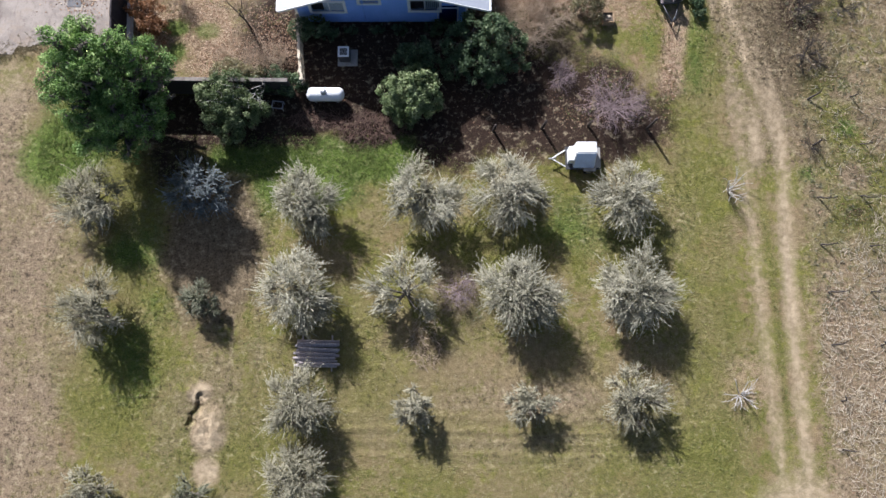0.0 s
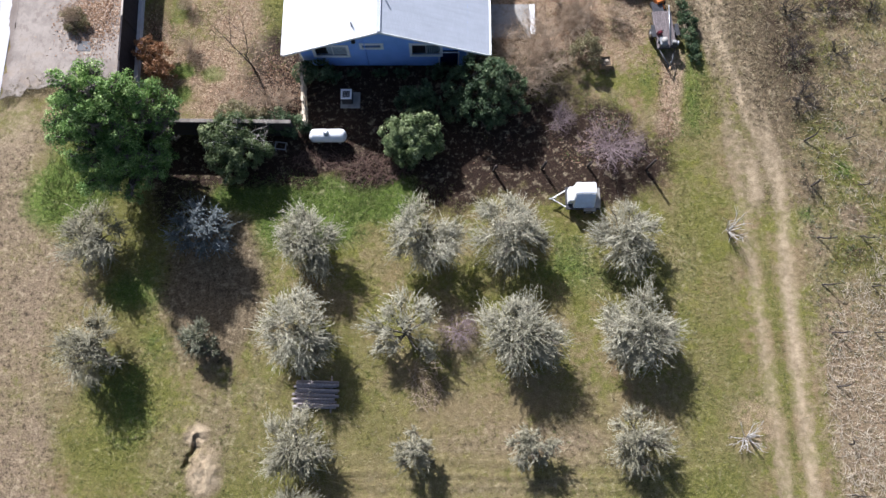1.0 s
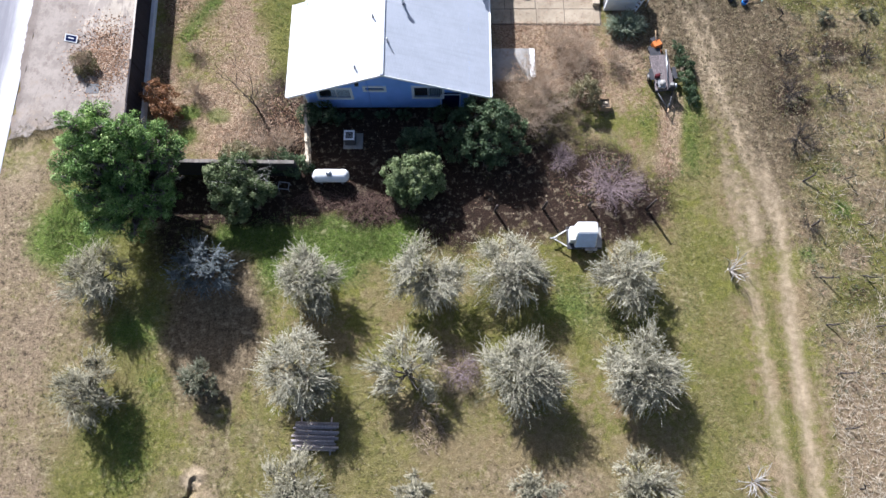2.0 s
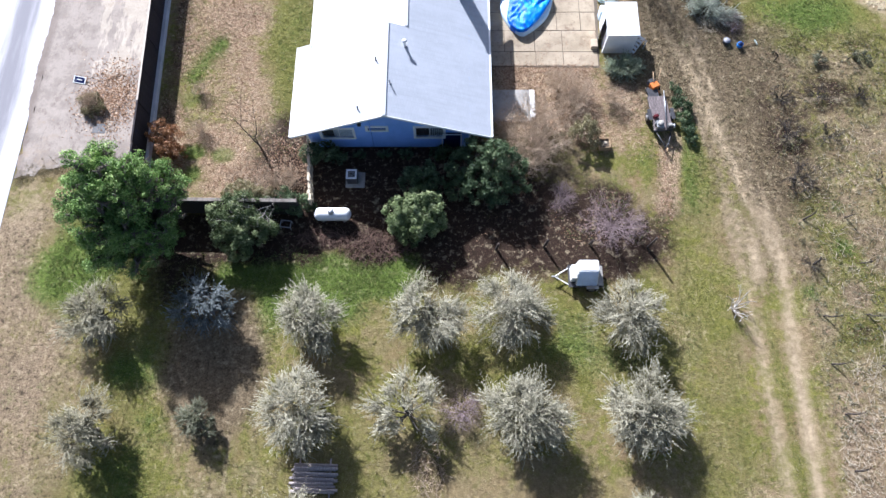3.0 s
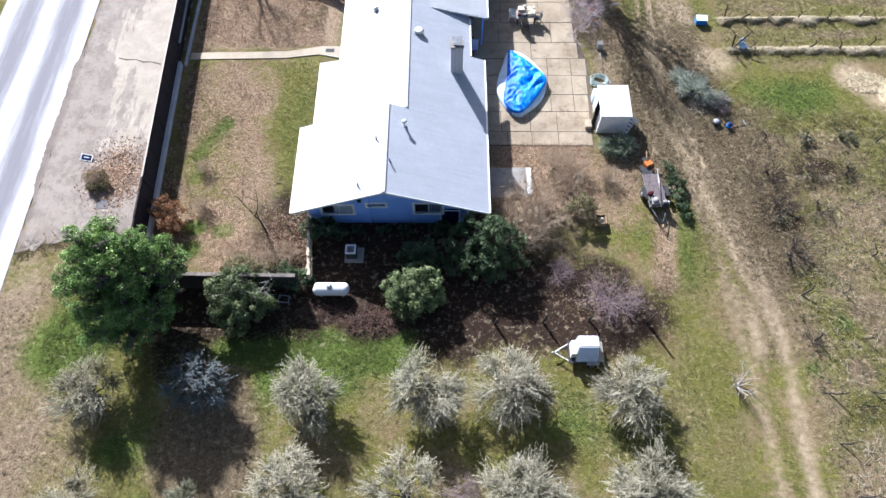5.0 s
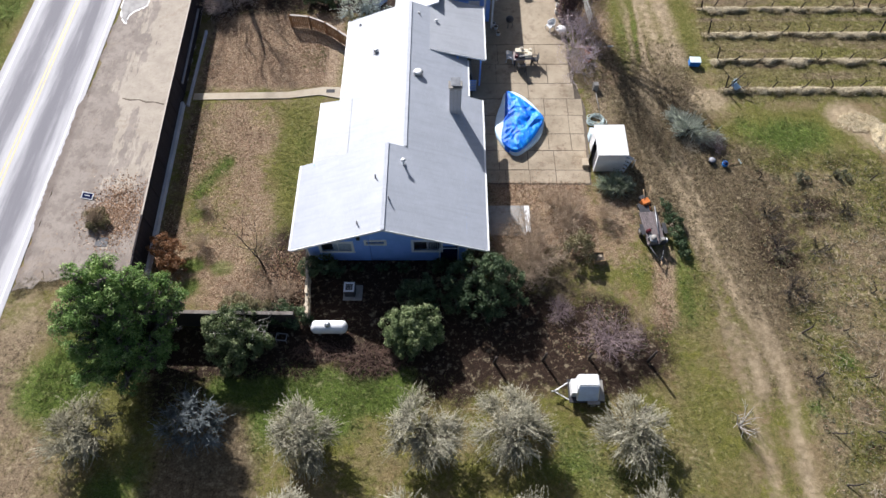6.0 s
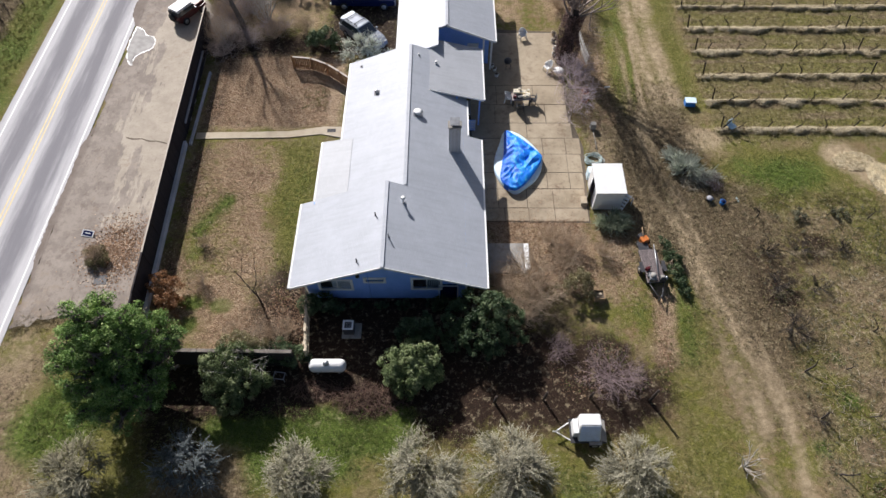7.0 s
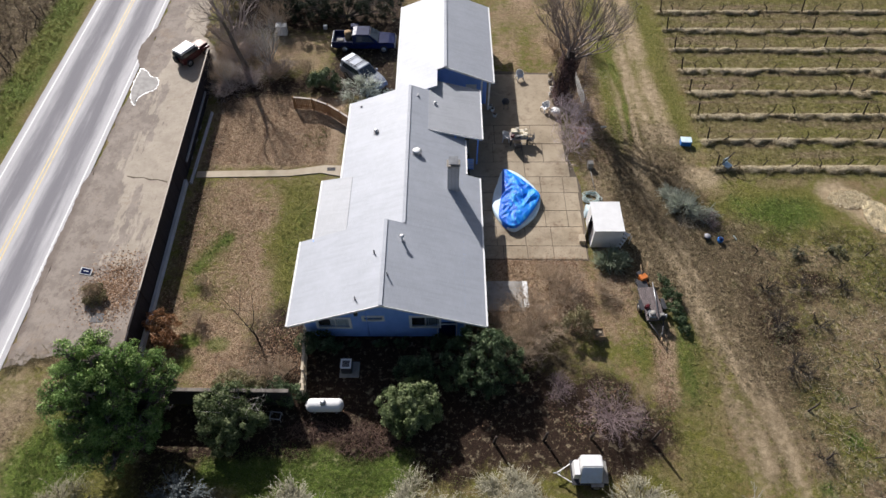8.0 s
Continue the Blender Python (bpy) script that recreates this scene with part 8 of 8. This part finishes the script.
def side_glass(parent, x0, x1, x0t, x1t, y, yt, z0, z1):
    for s in (-1, 1):
        bm = bmesh.new()
        p = [(x0, s * y, z0), (x1, s * y, z0), (x1t, s * yt, z1), (x0t, s * yt, z1)]
        a = [bm.verts.new(q) for q in p]
        b = [bm.verts.new((q[0], q[1] + s * 0.012, q[2])) for q in p]
        bm.faces.new(a)
        bm.faces.new(b[::-1])
        for i in range(4):
            bm.faces.new((a[i], b[i], b[(i + 1) % 4], a[(i + 1) % 4]))
        bmesh.ops.recalc_face_normals(bm, faces=bm.faces[:])
        part("side_window", bm, M_GLASS, parent)


def end_glass(name, parent, x0, x1, w0, w1, z0, z1, d):
    bm = bmesh.new()
    p = [(x0, -w0, z0), (x0, w0, z0), (x1, w1, z1), (x1, -w1, z1)]
    a = [bm.verts.new(q) for q in p]
    b = [bm.verts.new((q[0] + d, q[1], q[2] + 0.008)) for q in p]
    bm.faces.new(a)
    bm.faces.new(b[::-1])
    for i in range(4):
        bm.faces.new((a[i], b[i], b[(i + 1) % 4], a[(i + 1) % 4]))
    bmesh.ops.recalc_face_normals(bm, faces=bm.faces[:])
    part(name, bm, M_GLASS, parent)


def four_wheels(parent, xf, xr, y, r, w=0.22):
    for x in (xf, xr):
        for s in (-1, 1):
            wheel(parent, x, s * y, r, r, w)


def bumpers(parent, xf, xr, w, z, material):
    boxed("bumper", (xf, -w, z, xf + 0.1, w, z + 0.2), material, parent, bevel=0.02)
    boxed("bumper", (xr - 0.1, -w, z, xr, w, z + 0.2), material, parent, bevel=0.02)
    for s in (-1, 1):
        boxed("headlight", (xf - 0.02, s * (w - 0.2) - 0.12, z + 0.28, xf + 0.03, s * (w - 0.2) + 0.12, z + 0.44), M_WHITE_METAL, parent, "clear headlight")
        boxed("tail_light", (xr - 0.03, s * (w - 0.12) - 0.08, z + 0.3, xr + 0.02, s * (w - 0.12) + 0.08, z + 0.55), M_RED, parent, "red tail light")


suv = thing("estate_car", pose(-7.0, 45.7, 0, 0, 0, -44), "silver estate car with a roof rack on the drive", "car")
hull("body", [(-2.25, 0.8, 0.78, 0.4, 0.95), (-2.1, 0.88, 0.86, 0.3, 1.0), (0.9, 0.9, 0.87, 0.28, 1.0), (1.8, 0.88, 0.8, 0.3, 0.9), (2.25, 0.78, 0.7, 0.4, 0.72)], M_SILVER, suv)
hull("cabin", [(-2.1, 0.82, 0.66, 0.98, 1.5), (-1.7, 0.84, 0.68, 0.98, 1.56), (0.1, 0.84, 0.68, 0.98, 1.56), (0.95, 0.8, 0.74, 0.96, 1.03)], M_SILVER, suv)
side_glass(suv, -1.85, 0.6, -1.7, 0.1, 0.835, 0.70, 1.03, 1.46)
end_glass("windscreen", suv, 0.98, 0.16, 0.72, 0.62, 1.02, 1.5, 0.03)
end_glass("rear_window", suv, -2.13, -2.1, 0.7, 0.6, 1.05, 1.42, -0.03)
for s in (-1, 1):
    rodded("roof_rail", (-1.6, 0.55 * s, 1.62), (0.0, 0.55 * s, 1.62), 0.025, M_DARK_METAL, suv)
for x in (-1.4, -0.4):
    rodded("roof_bar", (x, -0.55, 1.64), (x, 0.55, 1.64), 0.03, M_DARK_METAL, suv)
four_wheels(suv, 1.4, -1.35, 0.8, 0.32)
bumpers(suv, 2.2, -2.22, 0.75, 0.35, M_SILVER)
for s in (-1, 1):
    boxed("mirror", (0.65, s * 0.95 - 0.08, 1.0, 0.8, s * 0.95 + 0.08, 1.14), M_SILVER, suv, bevel=0.02)

pick = thing("pickup_truck", pose(-7.3, 50.6, 0, 0, 0, -1), "dark navy pickup truck with an open load bed", "truck")
hull("body", [(-2.85, 0.92, 0.92, 0.45, 0.72), (-0.9, 0.94, 0.94, 0.42, 0.74), (1.2, 0.94, 0.92, 0.42, 1.05), (2.3, 0.92, 0.84, 0.45, 1.0), (2.85, 0.88, 0.78, 0.5, 0.92)], M_NAVY, pick)
hull("cab", [(-0.95, 0.88, 0.7, 0.74, 1.66), (-0.6, 0.9, 0.72, 0.74, 1.74), (0.55, 0.9, 0.72, 0.9, 1.74), (1.3, 0.86, 0.8, 1.0, 1.1)], M_NAVY, pick)
side_glass(pick, -0.65, 1.0, -0.55, 0.55, 0.90, 0.76, 1.12, 1.62)
end_glass("windscreen", pick, 1.33, 0.6, 0.78, 0.66, 1.1, 1.68, 0.04)
end_glass("rear_window", pick, -0.97, -0.95, 0.7, 0.62, 1.2, 1.58, -0.04)
for s in (-1, 1):
    boxed("bed_side", (-2.85, s * 0.9 - 0.04, 0.72, -0.97, s * 0.9 + 0.04, 1.12), M_NAVY, pick, bevel=0.015)
boxed("tailgate", (-2.89, -0.88, 0.7, -2.83, 0.88, 1.12), M_WHITE_METAL, pick, "pale tailgate", bevel=0.01)
four_wheels(pick, 1.85, -1.75, 0.85, 0.38, 0.25)
bumpers(pick, 2.82, -2.9, 0.88, 0.45, M_STEEL)
drum = thing("rusty_drum", pose(-8.75, 50.7, 0.745), "rusty orange drum standing in the truck bed", "drum")
rodded("drum_body", (0, 0, 0), (0, 0, 0.75), 0.33, M_RAW_WOOD, drum, n=16)
rodded("drum_lid", (0, 0, 0.75), (0, 0, 0.78), 0.34, M_RAW_WOOD, drum, n=16)
sack = boxed("pale_sack", (-9.8, 50.3, 0.745, -9.2, 50.7, 0.86), M_BLOCK, bevel=0.04)
tagged(sack, "pale sack lying in the truck bed", "sack")
bin_b = thing("blue_bin", pose(-8.3, 52.4, 0), "blue wheeled bin behind the truck", "bin")
boxed("bin_body", (-0.35, -0.3, 0.06, 0.35, 0.3, 1.0), M_NAVY, bin_b, bevel=0.03)
boxed("bin_lid", (-0.38, -0.33, 1.0, 0.38, 0.33, 1.06), M_NAVY, bin_b, bevel=0.02)
for s in (-1, 1):
    wheel(bin_b, s * 0.28, 0.28, 0.1, 0.1, 0.05, 'X')
for x, y, w, label in ((-15.3, 52.6, 0.95, "white box standing under bare trees"), (-11.3, 53.4, 0.35, "small white box under bare trees")):
    b = thing("white_box", pose(x, y, 0), label, "box")
    boxed("box_body", (-w / 2, -w / 3, 0, w / 2, w / 3, w), M_WHITE, b, bevel=0.02)
    boxed("box_lid", (-w / 2 - 0.02, -w / 3 - 0.02, w, w / 2 + 0.02, w / 3 + 0.02, w + 0.04), M_WHITE_METAL, b)

jeep = thing("off_road_car", pose(-22.93, 48.88, 0, 0, 0, 58), "dark red off-road car with a white hard top", "car")
hull("body", [(-1.75, 0.74, 0.72, 0.5, 1.05), (-1.6, 0.76, 0.74, 0.45, 1.08), (0.5, 0.76, 0.74, 0.45, 1.08), (0.6, 0.72, 0.62, 0.5, 1.08), (1.75, 0.62, 0.55, 0.55, 1.0)], M_RED, jeep, round_off=0.03)
hull("hard_top", [(-1.6, 0.68, 0.62, 1.5, 1.74), (0.22, 0.68, 0.62, 1.5, 1.74)], M_WHITE, jeep, "white hard top", 0.03)
hull("cabin", [(-1.68, 0.72, 0.7, 1.08, 1.5), (0.4, 0.72, 0.7, 1.08, 1.5)], M_DARK_METAL, jeep, "dark cabin sides", 0.02)
hull("bonnet", [(0.62, 0.6, 0.56, 1.08, 1.15), (1.72, 0.52, 0.48, 1.0, 1.06)], M_PINK, jeep, "faded pinkish bonnet", 0.02)
side_glass(jeep, -1.5, 0.25, -1.45, 0.2, 0.722, 0.705, 1.12, 1.46)
end_glass("windscreen", jeep, 0.5, 0.4, 0.62, 0.6, 1.12, 1.5, 0.03)
for s in (-1, 1):
    hull("wing", [(0.75, 0.12, 0.1, 0.62, 0.9), (1.7, 0.12, 0.1, 0.62, 0.88)], M_RED, jeep, "", 0.02).location = (0, s * 0.72, 0)
four_wheels(jeep, 1.2, -1.1, 0.72, 0.38, 0.26)
bumpers(jeep, 1.75, -1.8, 0.6, 0.45, M_DARK_METAL)
jeep.matrix_world = jeep.matrix_world @ Matrix.Scale(0.9, 4)
rodded("spare_wheel", (-1.98, 0.15, 0.95), (-1.78, 0.15, 0.95), 0.36, M_BLACK, jeep, "black spare tyre", n=18)

# low dark plants along the shaded front wall
for i, (x, s) in enumerate(((-7.2, 0.8), (-5.6, 0.65), (-4.0, 0.7), (-2.6, 0.8), (-0.4, 1.1), (0.9, 0.9))):
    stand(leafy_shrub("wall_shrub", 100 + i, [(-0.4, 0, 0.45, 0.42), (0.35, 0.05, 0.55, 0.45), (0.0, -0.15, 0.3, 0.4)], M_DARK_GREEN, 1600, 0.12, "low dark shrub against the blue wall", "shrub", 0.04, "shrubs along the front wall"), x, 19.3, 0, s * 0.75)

# ---- loose leaves and grass ----
def scatter(n, x0, x1, y0, y1, key, seed, floor=0.15):
    """Points spread by one of the ground's layers."""
    r = np.random.default_rng(seed)
    out = []
    while sum(len(o) for o in out) < n:
        x, y = r.uniform(x0, x1, n), r.uniform(y0, y1, n)
        keep = r.random(n) < np.clip(ground_layers(x, y)[key] - floor, 0, 1)
        out.append(np.stack([x, y], 1)[keep])
    return np.concatenate(out)[:n], r


def clear(p):
    """Drops points on the hard surfaces and under the house."""
    x, y = p[:, 0], p[:, 1]
    hard = ((x > -9.3) & (x < 2.7) & (y > 19.9) & (y < 62)) | ((x > -36) & (x < -19.4) & (y > 18.5)) | ((x > -36) & (x < -27.3)) | ((x < -7.8) & (x > -19.4) & (y > 33.8) & (y < 35.2))
    slabs = (x > 2.2) & (x < 10.4) & (y > 26.2) & (y < 47)
    return p[~(hard | slabs)]


def litter(name, key, n, area, seed, size, material, label, rise=0.03):
    p, r = scatter(n, *area, key, seed)
    p = clear(p)
    n = len(p)
    a = r.uniform(0, 2 * math.pi, n)
    d = np.stack([np.cos(a), np.sin(a), r.normal(0, 0.35, n)], 1)
    base = np.stack([p[:, 0], p[:, 1], r.uniform(0.01, rise, n) + 0.01], 1)
    q = leaf_quads(base, unit(d), r.uniform(0.6, 1.5, n) * size, r.uniform(0.4, 0.9, n) * size, r, np.tile([0, 0, 1.0], (n, 1)), 0.5)
    ob = quads(name, q, material)
    tagged(ob, label, "leaves", kind="stuff")


def tufts(name, key, n, area, seed, h, material, label, floor=0.15, blades=5):
    p, r = scatter(n, *area, key, seed, floor)
    tufts_at(name, clear(p), r, h, material, label, blades)


def tufts_at(name, p, r, h, material, label, blades=5):
    idx = np.repeat(np.arange(len(p)), blades)
    m = len(idx)
    base = np.stack([p[idx, 0] + r.normal(0, 0.05, m), p[idx, 1] + r.normal(0, 0.05, m), np.full(m, 0.0)], 1)
    d = unit(np.stack([r.normal(0, 0.75, m), r.normal(0, 0.75, m), np.full(m, 0.8)], 1))
    s = np.repeat(r.uniform(0.5, 1.5, len(p)), blades)
    q = leaf_quads(base, d, h * s * r.uniform(0.7, 1.2, m), 0.032 * s, r, np.tile([0, 0.3, 1.0], (m, 1)), 0.6)
    ob = quads(name, q, material)
    tagged(ob, label, "grass", kind="stuff")


litter("fallen_leaves", "leaf", 44000, (-19, 14, 13, 46), 201, 0.085, M_LITTER, "fallen brown leaves over the yard and rough ground")
litter("leaf_mould", "mulch", 600, (-14, 6, 12, 20), 202, 0.08, M_LITTER, "scattered dead leaves on dark earth behind the house")
litter("field_debris", "soil", 15000, (20.8, 40, -10, 32), 203, 0.07, M_LITTER, "dead leaves and clods over the bare field")
tufts("meadow_grass", "green", 16000, (-34, 21, -12, 34), 204, 0.07, M_BLADE, "patchy short winter grass under the olive trees")
tufts("weeds", "lush", 12000, (-24, 28, -3, 40), 205, 0.06, M_LUSH, "lush green weeds in damp patches")
tufts("dry_grass", "dry", 6000, (-25, 40, -12, 6), 206, 0.065, M_DRY, "dry straw-coloured grass in the orchard")
tufts("field_grass", "earth", 16000, (12, 50, 16, 64), 209, 0.1, M_DRY, "thin dry grass over the trodden earth", 0.1, 5)
tufts("field_weeds", "green", 9000, (13, 50, -12, 66), 210, 0.09, M_BLADE, "thin green grass along the track and between vine rows", 0.1, 5)
tufts("dark_weeds", "soil", 5500, (21, 40, 2, 30), 213, 0.12, M_DARK_OLIVE, "dark low weeds over the bare field", 0.1, 5)
tufts("bramble_grass", "earth", 9000, (-58, -38.4, 18, 66), 215, 0.34, M_BRAMBLE, "brown dry brambles and grass under the roadside vines", 0.1, 6)
tufts("verge_weeds", "green", 5000, (-39, -35.2, 10, 66), 216, 0.14, M_BLADE, "yellow-green grass on the road verge", 0.1, 6)
litter("earth_clods", "earth", 9000, (12, 40, 16, 60), 211, 0.09, M_CLOD, "dark clods and dead leaves on the trodden earth")
tufts("row_straw", "straw", 34000, (20.6, 54, 33, 66), 207, 0.26, M_DRY, "dry grass standing along the vineyard rows", 0.3)

# leaves blown onto the roadside concrete
r = np.random.default_rng(212)
n = 4600
p = np.stack([-22.3 + r.normal(0, 1.0, n), 23.6 + r.normal(0, 1.3, n), np.full(n, 0.045)], 1)
p = p[(p[:, 0] < -19.7) & (p[:, 1] > 20)]
n = len(p)
a = r.uniform(0, 2 * math.pi, n)
q = leaf_quads(p, unit(np.stack([np.cos(a), np.sin(a), r.normal(0, 0.2, n)], 1)), r.uniform(0.08, 0.18, n), r.uniform(0.05, 0.12, n), r, np.tile([0, 0, 1.0], (n, 1)), 0.4)
tagged(quads("blown_leaves", q, M_LITTER), "brown leaves drifted over the roadside concrete", "leaves", kind="stuff")

# leaves drifted over the lower slabs of the patio
n = 1100
f = r.random(n) ** 2.6
p = np.stack([r.uniform(2.9, 10.3, n), 25.6 + 3.6 * f, np.full(n, 0.035)], 1)
a = r.uniform(0, 2 * math.pi, n)
q = leaf_quads(p, unit(np.stack([np.cos(a), np.sin(a), r.normal(0, 0.2, n)], 1)), r.uniform(0.04, 0.08, n), r.uniform(0.03, 0.05, n), r, np.tile([0, 0, 1.0], (n, 1)), 0.4)
tagged(quads("drifted_leaves", q, M_LITTER), "brown leaves drifted over the patio slabs", "leaves", kind="stuff")

# grass creeping over the paving's lower edge and along the road
r = np.random.default_rng(214)
edge = [(-27.5, 17.6), (-24.6, 18.6), (-19.8, 19.2)]
p = []
for (ax, ay), (bx, by) in zip(edge[:-1], edge[1:]):
    f = r.random(700)
    p.append(np.stack([ax + (bx - ax) * f + r.normal(0, 0.25, 700), ay + (by - ay) * f + r.normal(0, 0.45, 700)], 1))
p = np.concatenate(p)
tufts_at("verge_grass", p[p[:, 0] > -27.4], r, 0.07, M_DRY, "dry grass creeping over the edge of the paving", 6)
